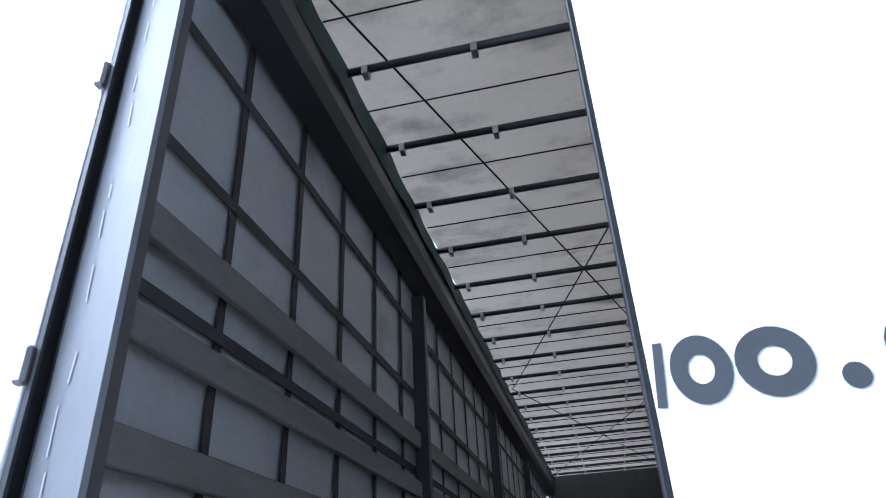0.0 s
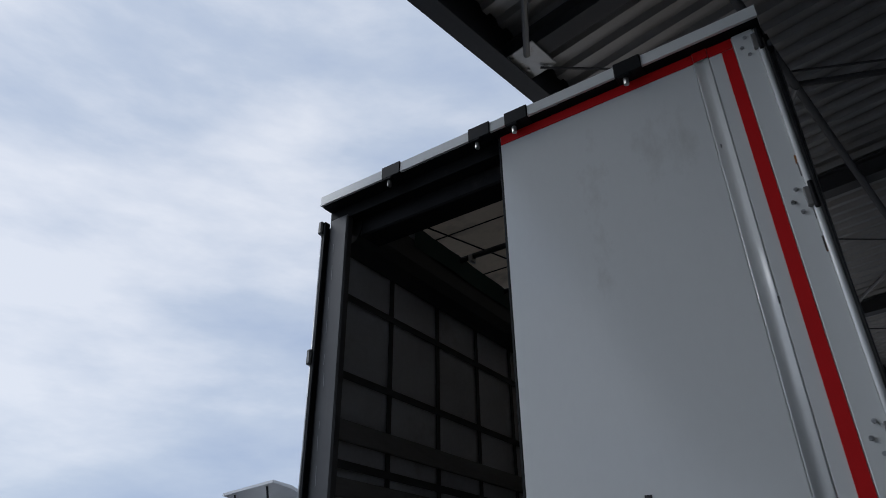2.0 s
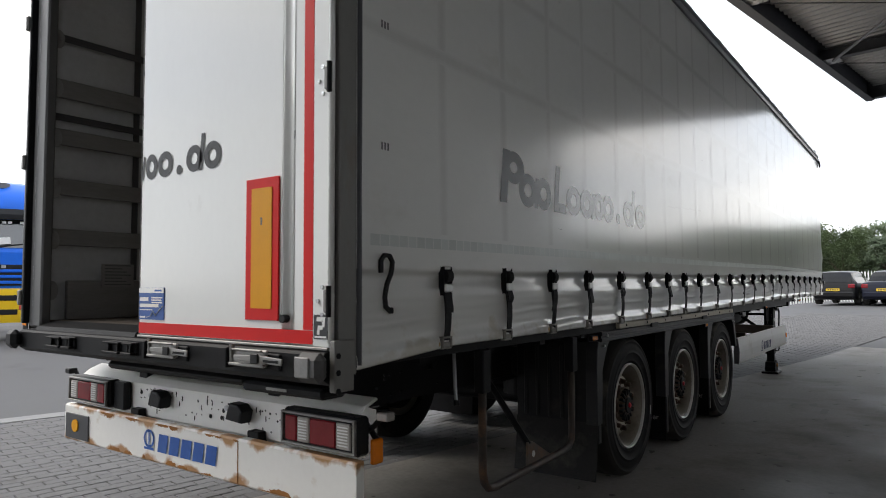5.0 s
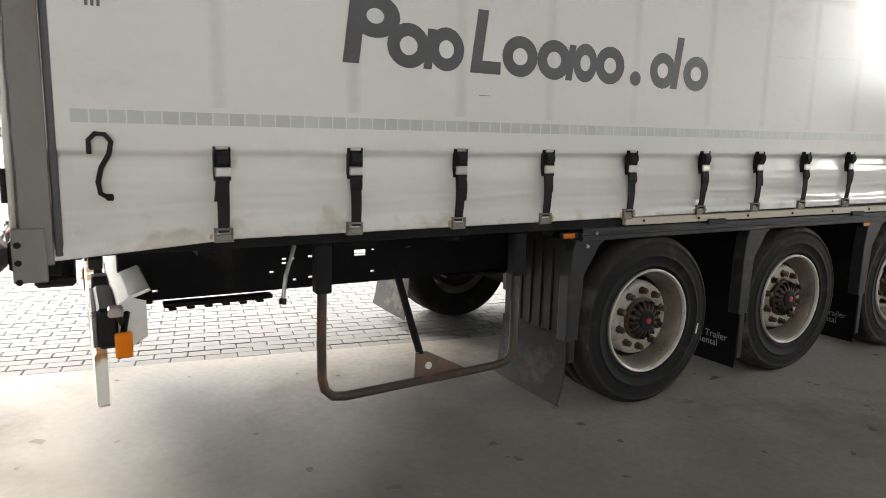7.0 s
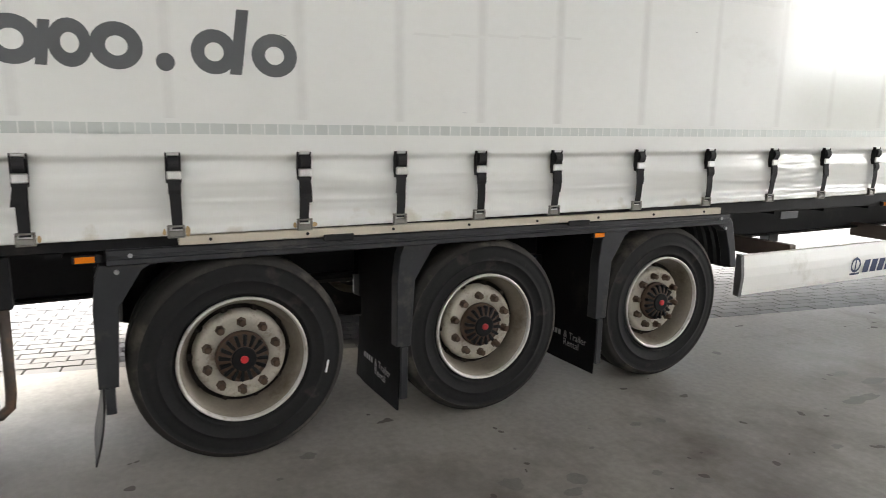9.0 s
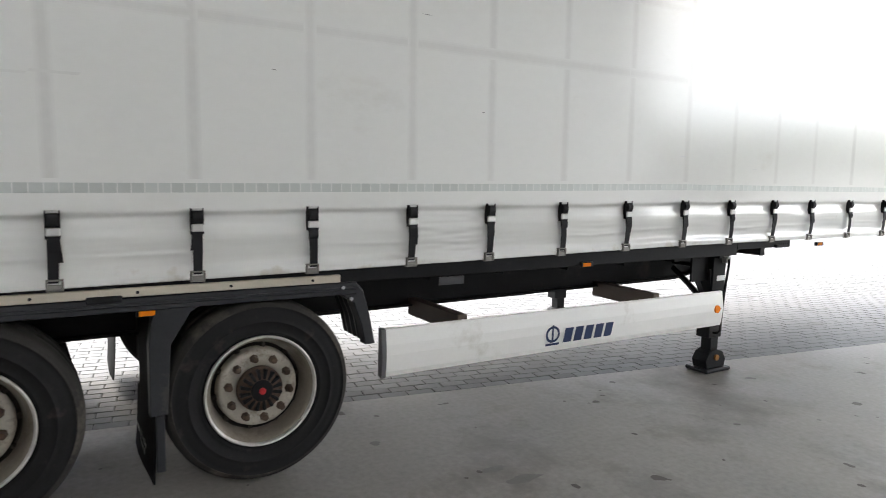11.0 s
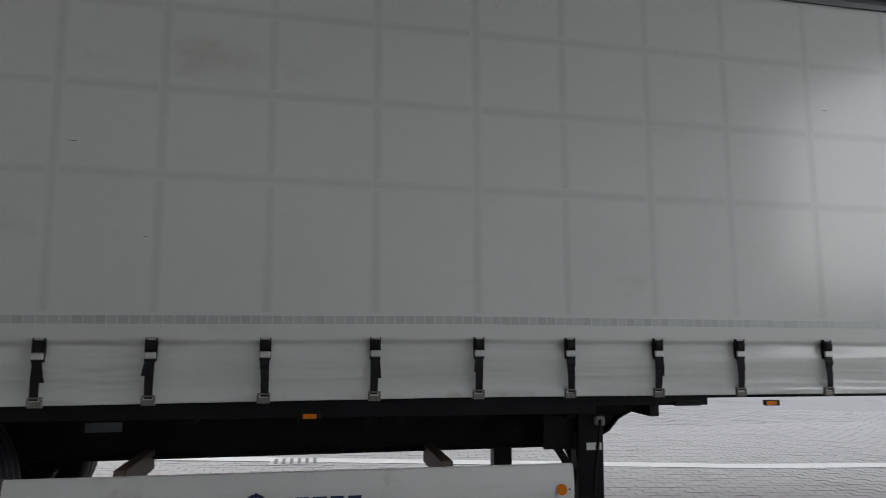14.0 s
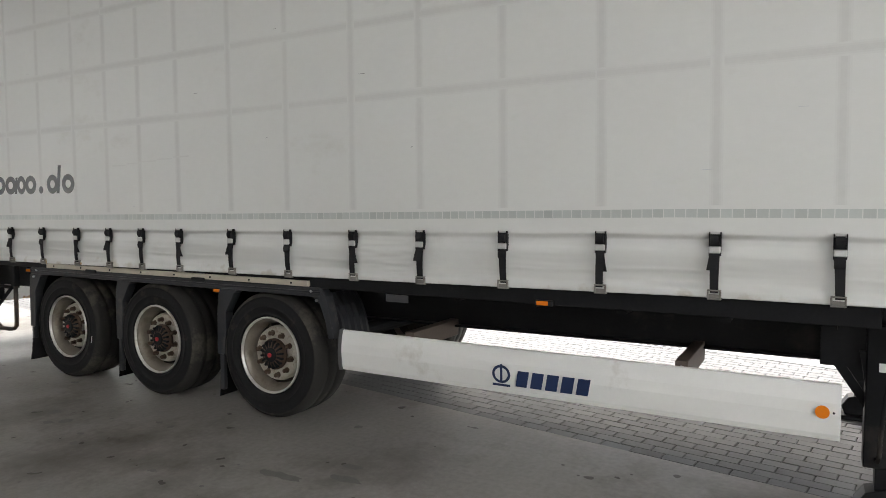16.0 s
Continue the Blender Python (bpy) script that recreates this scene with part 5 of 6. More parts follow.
part("step_beam", box(-0.56, 0.60, 0.12, 0.20, 0.925, 0.968, 0.016), BLACK_STEEL, trailer)

# wheels on three axles
tyre_profile = [(0.298, -0.19), (0.33, -0.195), (0.42, -0.205), (0.465, -0.198), (0.487, -0.17), (0.494, -0.10), (0.494, -0.062), (0.483, -0.058), (0.483, -0.046), (0.494, -0.042), (0.495, 0.042), (0.483, 0.046), (0.483, 0.058), (0.494, 0.062),
                (0.494, 0.10), (0.491, 0.145), (0.482, 0.168), (0.470, 0.181), (0.461, 0.184), (0.459, 0.188), (0.453, 0.188), (0.451, 0.185), (0.43, 0.190), (0.40, 0.194), (0.382, 0.193), (0.380, 0.196), (0.374, 0.196), (0.372, 0.192), (0.34, 0.188), (0.325, 0.184),
                (0.323, 0.186), (0.316, 0.186), (0.312, 0.178), (0.300, 0.170)]
TYRE_ME = me_of(lathe(tyre_profile, 72, None, False), "tyre", RUBBER)
TYRE_ME.materials.append(TREAD)
# disc and hub, set back a little behind the rim edge
SET = 0.018
rim_profile = [(0.298, -0.15), (0.300, 0.168), (0.286, 0.168), (0.277, 0.160), (0.266, 0.142), (0.259, 0.115), (0.251, 0.085), (0.240, 0.060)]
LIP_ME = me_of(lathe([(0.2985, 0.166), (0.300, 0.178), (0.297, 0.187), (0.291, 0.188), (0.286, 0.182), (0.283, 0.1685)], 72, None, False), "rim_lip", RIM_LIP)
bm = lathe([(0.2395, 0.058), (0.236, 0.0), (0.236, -0.14)], 48, None, False)
lathe([(0.236, 0.012), (0.10, 0.012)], 48, bm, False)
DRUM_ME = me_of(bm, "brake_drum", RUST_DARK)
RIM_ME = me_of(lathe(rim_profile, 64, None, False), "rim", RIM)
DISC_ME = me_of(lathe([(r, x + SET) for r, x in ((0.218, 0.03), (0.216, 0.060), (0.210, 0.080), (0.200, 0.090), (0.19, 0.092), (0.115, 0.092), (0.112, 0.07))], 56, None, False), "wheel_disc", DISC)
bm = lathe([(r, x + SET) for r, x in ((0.122, 0.08), (0.122, 0.116), (0.114, 0.124), (0.104, 0.118), (0.096, 0.132), (0.07, 0.146), (0.04, 0.150), (0.0001, 0.150))], 40)
HUB_ME = me_of(bm, "hub", HUB)
bm = bmesh.new()
for k in range(16):
    a = 2 * math.pi * k / 16
    box(0.10 + SET, 0.148 + SET, 0.058, 0.113, -0.0085, 0.0085, 0.003, bm, Matrix.Rotation(a, 4, "X"))
HUB_RIB_ME = me_of(bm, "hub_ribs", BLACK_STEEL)
bm = lathe([(r, x + SET) for r, x in ((0.018, 0.157), (0.018, 0.166), (0.013, 0.169), (0.0001, 0.169))], 16)
CAP_ME = me_of(bm, "hub_cap", RED_CAP)
bm = lathe([(r, x + SET) for r, x in ((0.058, 0.145), (0.058, 0.154), (0.052, 0.158), (0.0001, 0.158))], 24)
CENTRE_ME = me_of(bm, "hub_centre", BLACK_STEEL)
bm = lathe([(r, x + SET) for r, x in ((0.024, 0.090), (0.024, 0.098), (0.0185, 0.099), (0.0175, 0.130), (0.010, 0.134), (0.0001, 0.134))], 6)
bmesh.ops.translate(bm, vec=(0, 0.165, 0), verts=bm.verts[:])
NUT_ME = me_of(bm, "wheel_nut", NUT)
VENT_ME = me_of(tube([(0.045 + SET, 0.205, 0), (0.030 + SET, 0.241, 0)], 0.016, 8), "rim_spoke", RUST_DARK)
for p in TYRE_ME.polygons:
    if math.hypot(p.center.y, p.center.z) > 0.452:
        p.material_index = 1
for me in (TYRE_ME, RIM_ME, LIP_ME, HUB_ME, DISC_ME, DRUM_ME):
    for p in me.polygons:
        p.use_smooth = True
bm = bmesh.new()
box(0.1905, 0.1945, 0.395, 0.405, -0.035, 0.03, 0.001, bm)
LABEL_ME = me_of(bm, "tyre_label", WHITE)
AXLES = (2.982, 4.28, 5.596)
for i, y in enumerate(AXLES):
    for s in (1, -1):
        wheel = empty("wheel", trailer, pose(s * 1.052, y, 0.493, 17 + 41 * i + (90 if s < 0 else 0), 0, 0 if s > 0 else 180))
        tagged(wheel, "black tyre on a dusty silver ten-stud rim")
        shared("tyre", TYRE_ME, wheel)
        shared("rim", RIM_ME, wheel, "silver rim, rusty inside")
        shared("rim_lip", LIP_ME, wheel, "bright worn rim edge")
        shared("hub", HUB_ME, wheel, "rust-brown hub")
        shared("hub_ribs", HUB_RIB_ME, wheel)
        shared("hub_centre", CENTRE_ME, wheel)
        shared("hub_cap", CAP_ME, wheel, "red hub cap")
        shared("wheel_disc", DISC_ME, wheel, "dusty steel wheel disc")
        shared("brake_drum", DRUM_ME, wheel)
        for k in range(10):
            shared("wheel_nut", NUT_ME, wheel, "", Matrix.Rotation(2 * math.pi * k / 10, 4, "X"))
            shared("rim_spoke", VENT_ME, wheel, "", Matrix.Rotation(2 * math.pi * (k + 0.5) / 10, 4, "X"))
    if i == 0:
        shared("tyre_label", LABEL_ME, trailer, "white sticker", pose(1.053, y, 0.493, -12))
    part("axle", tube([(-0.95, y, 0.499), (0.95, y, 0.499)], 0.073, 14), BLACK_STEEL, trailer)
    for s in (-1, 1):
        part("trailing_arm", tube([(s * 0.62, y, 0.56), (s * 0.60, y + 0.45, 0.66)], 0.055, 8), BLACK_STEEL, trailer)
        part("air_bag", tube([(s * 0.58, y - 0.38, 0.58), (s * 0.58, y - 0.38, 0.92)], 0.15, 16), BLACK_PLASTIC, trailer)
part("air_tank", tube([(0.30, 3.45, 0.74), (0.30, 4.6, 0.74)], 0.14, 16), BLACK_STEEL, trailer)
part("inner_wing", box(-0.72, 0.72, 2.30, 6.05, 0.985, 1.0, 0), BLACK_STEEL, trailer)

# mudguard rail, legs and flaps on both sides
for s in (1, -1):
    def sx(a, b):
        return sorted((s * a, s * b))

    rail = [(s * 1.15, 0.980), (s * 1.250, 0.980), (s * 1.258, 0.986), (s * 1.258, 1.004), (s * 1.250, 1.008), (s * 1.250, 1.020), (s * 1.258, 1.024), (s * 1.258, 1.044), (s * 1.25, 1.05), (s * 1.15, 1.05)]
    part("wing_rail", prism(rail, "y", 2.44, 6.12), WING, trailer, "black plastic wing rail")
    part("edge_board", box(*sx(1.235, 1.268), 2.72, 6.02, 1.054, 1.096, 0.004), material("cream_edge_board", (0.55, 0.50, 0.41), 0.55, vary=0.15, scale=5, bump=0.15, dirt=(0.25, 0.2, 0.15), dirt_amount=0.2) if s > 0 else WHITE_PANEL, trailer, "dirty cream edge board")
    for k in range(8):
        part("screw", tube([(s * 1.266, 2.85 + 0.43 * k, 1.075), (s * 1.2725, 2.85 + 0.43 * k, 1.075)], 0.008, 6), BLACK_STEEL, trailer)
    for y, kind in ((2.42, "rear"), (3.79, "mid"), (5.09, "mid")):
        leg = [(y - 0.045, 0.45), (y + 0.035, 0.45), (y + 0.055, 0.80), (y + 0.15, 0.955), (y + 0.20, 0.985), (y - 0.01, 0.985), (y - 0.03, 0.93), (y - 0.045, 0.80)]
        part("wing_leg", prism(leg, "x", *sx(1.165, 1.245), 0.006), WING, trailer)
        back_panel = part("wing_back", box(*sx(0.64, 1.165), y - 0.02, y + 0.0, 0.45, 0.985, 0.004), FLAP if kind == "mid" else BLACK_PLASTIC, trailer)
        if kind == "rear":
            for k in range(5):
                part("panel_rib", box(*sx(0.70 + 0.09 * k, 0.725 + 0.09 * k), y - 0.030, y - 0.0205, 0.47, 0.95, 0.004), BLACK_PLASTIC, back_panel)
        part("flap_stay", box(*sx(1.205, 1.243), y - 0.022, y + 0.020, 0.16 if kind == "mid" else 0.33, 0.449, 0.004), WING, trailer)
        bm = bmesh.new()
        back = 0.06 if kind == "rear" else 0.02
        rows = [[bm.verts.new((s * x, y - 0.03 - back * q * q * (0.6 + 0.4 * (x - 0.65) / 0.58) + 0.012 * math.sin(6 * x) * q + t, 0.46 - 0.36 * q)) for x in (0.64, 0.80, 0.95, 1.10, 1.235)] for t in (0, 0.008) for q in (0, 0.25, 0.5, 0.75, 1)]
        for o in (0, 5):
            for a, b in zip(rows[o:o + 4], rows[o + 1:o + 5]):
                for k in range(4):
                    bm.faces.new((a[k], a[k + 1], b[k + 1], b[k]))
        for k in range(4):
            bm.faces.new((rows[4][k], rows[4][k + 1], rows[9][k + 1], rows[9][k]))
        for a, b, c, d in zip(rows[0:4], rows[1:5], rows[5:9], rows[6:10]):
            bm.faces.new((a[4], b[4], d[4], c[4]))
        flap = part("mud_flap", bm, FLAP if kind == "mid" else DUSTY_FLAP, trailer, "black rubber mud flap, curled and dusty", smooth=False)
        if kind == "mid":
            if s > 0:
                for k in range(4):
                    part("lettering_bar", flat_shapes([("bar", 0.80 + 0.036 * k, 0.826 + 0.036 * k, 0.267, 0.30, 0.004)], lambda a, b: (a, y - 0.060, b)), POCKET, flap)
            for text, z in (("& Trailer", 0.265), ("Rental", 0.215)):
                if s > 0:
                    lettering(text, 0.062, Matrix.Translation((0.965, y - 0.060, z)) @ Matrix.Rotation(radians(90), 4, "X"), POCKET, flap, "lettering", "worn white lettering")
    for y, z in ((2.475, 0.955), (2.53, 1.022), (6.09, 0.955), (6.04, 1.022)):
        part("wing_bolt", tube([(s * 1.245, y, z), (s * 1.2625, y, z)], 0.010, 8), GALV, trailer)
    for y in (3.43, 4.86):
        part("board_clip", box(*sx(1.262, 1.280), y - 0.075, y + 0.075, 1.034, 1.066, 0.005), BLACK_PLASTIC, trailer)
    front = [(6.02, 0.985), (6.02, 1.05), (6.12, 1.05), (6.17, 0.99), (6.21, 0.85), (6.245, 0.68), (6.185, 0.68), (6.16, 0.80), (6.11, 0.93)]
    part("wing_leg", prism(front, "x", *sx(1.165, 1.245), 0.006), WING, trailer)
    bm = bmesh.new()
    rows = [[bm.verts.new((s * x, y + (0.008 if j % 2 else 0), z)) for j, x in enumerate(0.80 + 0.0365 * q for q in range(11))] for y, z in ((6.10, 1.0), (6.17, 0.90), (6.21, 0.80), (6.24, 0.66))]
    for a, b in zip(rows, rows[1:]):
        for k in range(10):
            bm.faces.new((a[k], a[k + 1], b[k + 1], b[k]))
    part("wing_front", bm, WING, trailer)
    # side guard
    guard_shape = [(s * 1.222, 0.478), (s * 1.238, 0.47), (s * 1.247, 0.50), (s * 1.258, 0.60), (s * 1.255, 0.66), (s * 1.238, 0.75), (s * 1.222, 0.757), (s * 1.218, 0.745), (s * 1.238, 0.66), (s * 1.24, 0.60), (s * 1.23, 0.51)]
    guard = part("side_guard", prism(guard_shape, "y", 6.315, 9.395), WHITE_PANEL, trailer, "white pressed side guard")
    part("end_cap", prism([(s * 1.205, 0.472), (s * 1.25, 0.466), (s * 1.262, 0.60), (s * 1.245, 0.752), (s * 1.205, 0.76)], "y", 6.285, 6.313), GREY_POST, guard)
    put = lambda y, z: (s * (1.2625 - 0.08 * max(0, 0.60 - z)), y, z)
    mark = [("ring", 7.57, 0.592, 0.062, 0.058, 0.72), ("bar", 7.51, 7.63, 0.515, 0.530, 0), ("bar", 7.562, 7.578, 0.55, 0.655, 0)]
    for k in range(5):
        y = 7.665 + 0.096 * k
        mark += [("bar", y, y + 0.074, 0.525, 0.625, 0.018)]
    prints(mark, put, NAVY, guard, "navy printed maker's shapes")
    part("reflector", tube([(s * 1.25, 9.315, 0.613), (s * 1.268, 9.315, 0.613)], 0.032, 20), ORANGE, guard, "round orange reflector")
    part("guard_screw", tube([(s * 1.25, 9.365, 0.613), (s * 1.26, 9.365, 0.613)], 0.006, 8), BLACK_STEEL, guard)
    for y in (6.90, 8.67):
        for q in (0.705, 0.752):
            part("bracket_bolt", tube([(s * 1.213, y - 0.035, q), (s * 1.2155, y - 0.035, q)], 0.008, 8), GALV, trailer)
        part("guard_bracket", box(*sx(0.56, 1.213), y - 0.07, y + 0.0, 0.665, 0.785, 0.004), material("brown_primer_steel", (0.10, 0.075, 0.06), 0.6, vary=0.3, scale=6, bump=0.2) if s > 0 else BLACK_STEEL, trailer)
    for y, x, z in ((2.37, 1.235, 1.012), (5.05, 1.235, 0.965), (7.85, 1.266, 1.058), (10.745, 1.255, 1.098)):
        part("side_marker", box(*sx(x - 0.02, x + 0.006), y - 0.055, y + 0.055, z - 0.017, z + 0.017, 0.004), BLACK_PLASTIC, trailer)
        part("marker_lens", box(*sx(x + 0.0062, x + 0.0105), y - 0.045, y + 0.028, z - 0.013, z + 0.013, 0.002), ORANGE, trailer, "orange side marker lens")
    # landing leg
    leg = part("landing_leg", box(*sx(0.93, 1.06), 9.505, 9.675, 0.30, 1.035, 0.006), BLACK_STEEL, trailer, "black landing leg")
    part("inner_leg", box(*sx(0.945, 1.045), 9.56, 9.66, 0.12, 0.30, 0.004), BLACK_STEEL, leg)
    part("leg_label", box(*sx(1.0605, 1.0625), 9.56, 9.66, 0.80, 0.845, 0), WHITE, leg)
    part("foot_plate", box(*sx(0.88, 1.11), 9.45, 9.77, 0.003, 0.035, 0.008), BLACK_STEEL, leg)
    part("foot_bracket", prism([(9.50, 0.035), (9.73, 0.035), (9.745, 0.10), (9.70, 0.17), (9.61, 0.20), (9.52, 0.17), (9.475, 0.10)], "x", *sx(0.925, 1.07), 0.006), BLACK_STEEL, leg)
    part("foot_pin", tube([(s * 1.06, 9.61, 0.125), (s * 1.085, 9.61, 0.125)], 0.026, 12), RUST, leg)
    part("leg_brace", tube([(s * 0.93, 9.56, 0.62), (s * 0.60, 9.56, 0.86)], 0.026, 6), BLACK_STEEL, leg)
    part("leg_brace", prism([(9.325, 0.86), (9.385, 0.86), (9.51, 0.665), (9.51, 0.585)], "x", *sx(0.985, 1.0), 0.002), BLACK_STEEL, leg, "flat black brace")
    part("leg_gusset", prism([(9.475, 0.90), (9.507, 0.90), (9.507, 0.70)], "x", *sx(1.03, 1.045), 0.002), BLACK_STEEL, leg)
crank = part("crank_handle", tube([(1.06, 9.63, 0.985), (1.115, 9.63, 0.985), (1.125, 9.622, 0.955), (1.12, 9.59, 0.70), (1.12, 9.572, 0.48), (1.12, 9.57, 0.38), (1.10, 9.565, 0.35), (1.062, 9.56, 0.35)], 0.011, 8), BLACK_STEEL, trailer)
part("crank_joint", box(1.062, 1.115, 9.605, 9.665, 0.955, 1.015, 0.008), LEVER, crank, "worn steel joint")
part("leg_cross_shaft", tube([(-0.93, 9.61, 0.90), (0.93, 9.61, 0.90)], 0.02, 8), BLACK_STEEL, trailer)
part("small_plate", box(1.218, 1.224, 6.68, 6.86, 0.985, 1.035, 0), DARK_RAIL, trailer)

# rear side frame of bent tube
arc = [(1.065, 0.86), (1.06, 0.60), (1.062, 0.45), (1.075, 0.395), (1.11, 0.362), (1.17, 0.352), (1.60, 0.365), (1.95, 0.375), (2.02, 0.388), (2.055, 0.42), (2.062, 0.48), (2.065, 0.84)]
frame_ob = part("bent_tube_guard", tube([(1.21, y, z) for y, z in arc], 0.021, 10), material("flaking_brown_tube", (0.055, 0.042, 0.036), 0.6, vary=0.4, scale=8, bump=0.3, dirt=(0.16, 0.08, 0.04), dirt_amount=0.35, dirt_scale=7), trailer, "rusting bent tube side guard", smooth=True)
part("guard_hanger", box(1.18, 1.24, 2.03, 2.10, 0.83, 1.04, 0.006), BLACK_STEEL, trailer)
part("guard_hanger", box(1.18, 1.24, 1.03, 1.10, 0.83, 1.04, 0.006), BLACK_STEEL, trailer)
part("gusset", prism([(1.515, 0.375), (1.80, 0.382), (1.575, 0.50), (1.52, 0.50)], "x", 1.195, 1.205), material("rusty_gusset", (0.12, 0.095, 0.08), 0.6, vary=0.35, scale=9, bump=0.2, dirt=(0.20, 0.10, 0.05), dirt_amount=0.3, dirt_scale=8), frame_ob)
part("tube_strut", tube([(1.197, 1.545, 0.485), (0.90, 1.545, 0.86)], 0.019, 8), BLACK_STEEL, trailer)
# white disc painting the daylight that comes through a hole in the gusset
part("gusset_hole", tube([(1.2052, 1.585, 0.43), (1.2065, 1.585, 0.43)], 0.018, 12), PAPER, frame_ob)
part("release_lever", tube([(1.10, 0.98, 1.02), (1.14, 0.93, 0.90), (1.16, 0.91, 0.80)], 0.009, 8), GALV, trailer)
part("lever_knob", tube([(1.16, 0.912, 0.81), (1.163, 0.908, 0.785)], 0.016, 10), BLACK_PLASTIC, trailer)
part("rope_rail", box(0.60, 0.66, 0.5, 1.0, 0.690, 0.712, 0.004), BLACK_STEEL, trailer)
for k in range(6):
    part("rail_tooth", box(0.60, 0.66, 0.52 + 0.08 * k, 0.555 + 0.08 * k, 0.676, 0.689, 0.003), BLACK_STEEL, trailer)

# ---- trucks standing on the far side of the yard ----


def truck_wheel(parent, m, r=0.5):
    wheel = empty("wheel", parent, m)
    shared("tyre", TYRE_ME, wheel)
    shared("rim", RIM_ME, wheel)
    shared("rim_lip", LIP_ME, wheel)
    shared("hub", HUB_ME, wheel)
    shared("wheel_disc", DISC_ME, wheel)
    shared("brake_drum", DRUM_ME, wheel)
    return wheel


def truck_cab(m, label, body, roof, low, dark_visor, deflector=0.0):
    """A tall sleeper cab that looks along -y, with its front at y = 0 and its chassis behind."""
    cab = tagged(empty("truck", None, m), label, "truck", "trucks in the yard")
    side = [(0.03, 1.20), (0.0, 1.5), (0.02, 2.02), (0.06, 2.10), (0.27, 2.84), (0.30, 3.02), (2.15, 3.02), (2.2, 1.0)]
    part("cab_body", prism(side, "x", -1.22, 1.22, 0.05), body, cab)
    # high roof: rounded sections from the visor back to the rear wall
    bm = bmesh.new()
    rings = []
    bow = 0.22 if deflector else 0.5
    dome = ((0.15, 1.13, 0.03), (0.19, 1.14, 0.16), (0.30, 1.15, 0.33), (0.48, 1.15, 0.47), (0.75, 1.15, 0.64), (1.1, 1.15, 0.74), (1.6, 1.15, 0.79), (2.12, 1.15, 0.80), (2.18, 1.14, 0.77))
    flat = ((0.15, 1.18, 0.02), (0.17, 1.19, 0.28), (0.22, 1.20, 0.41), (0.34, 1.20, 0.46), (0.8, 1.20, 0.49), (1.5, 1.20, 0.51), (2.12, 1.20, 0.52), (2.18, 1.19, 0.50))
    for y, wide, high in flat if deflector else dome:
        ring = []
        for k in range(25):
            a = math.pi * k / 24
            c, q = math.cos(a), math.sin(a)
            ring.append(bm.verts.new((wide * math.copysign(abs(c) ** bow, c), y, 3.022 + high * q ** bow)))
        rings.append(ring)
    for a, b in zip(rings, rings[1:]):
        for k in range(24):
            bm.faces.new((a[k], a[k + 1], b[k + 1], b[k]))
    bm.faces.new(rings[0][::-1])
    bm.faces.new(rings[-1])
    bmesh.ops.recalc_face_normals(bm, faces=bm.faces[:])
    part("roof", bm, roof, cab, smooth=True)
    if not deflector:
        part("roof_hatch", prism([(-0.02 + 0.36 * math.cos(a), 0.72 + 0.2 * math.sin(a)) for a in (math.pi * k / 10 for k in range(20))], "z", 3.55, 3.69, 0.01), GREY_POST, cab)
    if deflector:
        part("air_deflector", prism([(0.5, 3.56), (2.1, 3.60), (2.1, 3.60 + deflector), (1.5, 3.60 + 0.8 * deflector)], "x", -1.08, 1.08, 0.03), TRUCK_WHITE, cab, "white roof air deflector")
        part("deflector_base", box(-1.02, 1.02, 0.7, 2.10, 3.525, 3.575, 0.01), BLACK_PLASTIC, cab)
        part("grille_panel", box(-0.80, 0.80, -0.05, -0.014, 1.72, 1.86, 0.02), TRUCK_WHITE, cab, "white panel over the grille")
        for s in (-1, 1):
            part("corner_panel", box(*sorted((s * 0.84, s * 1.19)), -0.085, 0.12, 1.24, 1.86, 0.06), TRUCK_WHITE, cab, "white corner panel")
    else:
        for z in (3.05, 3.17, 3.29):
            part("roof_fin", box(1.16, 1.26, 0.42, 0.75, z, z + 0.05, 0.015), CHROME, cab)
    part("visor", prism([(0.08, 2.78), (0.07, 2.90), (0.14, 3.03), (0.36, 3.03), (0.28, 2.80)], "x", -1.20, 1.20, 0.02), dark_visor, cab, "dark sun visor")
    slope = [(0.05, 2.13), (0.24, 2.79), (0.26, 2.785), (0.07, 2.125)]
    part("windscreen", prism(slope, "x", -1.10, 1.10), GLASS, cab, "dark reflecting windscreen")
    for k in range(16):
        if k not in (3, 12):
            x = -0.95 + 0.118 * k
            part("banner_bar", flat_shapes([("bar", x, x + 0.085, 2.69, 2.75, 0.0)], lambda x, z: (x, 0.006 + (z - 2.13) * 0.288, z)), PAPER, cab)
    for x in (-0.75, 0.05):
        part("wiper", tube([(x, 0.035, 2.12), (x + 0.62, 0.07, 2.22)], 0.014, 6), BLACK_PLASTIC, cab)
    for s in (-1, 1):
        xa, xb = sorted((s * 1.222, s * 1.232))
        part("side_window", prism([(0.22, 2.05), (0.40, 2.72), (1.25, 2.72), (1.25, 1.98)], "x", xa, xb), CAR_GLASS, cab)
        mirror = part("mirror", box(*sorted((s * 1.27, s * 1.47)), -0.12, 0.02, 2.42, 2.76, 0.04), BLACK_PLASTIC, cab)
        part("lower_mirror", box(*sorted((s * 1.28, s * 1.46)), -0.11, 0.01, 2.08, 2.38, 0.05), BLACK_PLASTIC, mirror)
        part("mirror_arm", tube([(s * 1.2, 0.25, 2.56), (s * 1.36, -0.03, 2.80), (s * 1.36, -0.04, 2.1), (s * 1.2, 0.2, 2.0)], 0.02, 6), BLACK_PLASTIC, mirror)
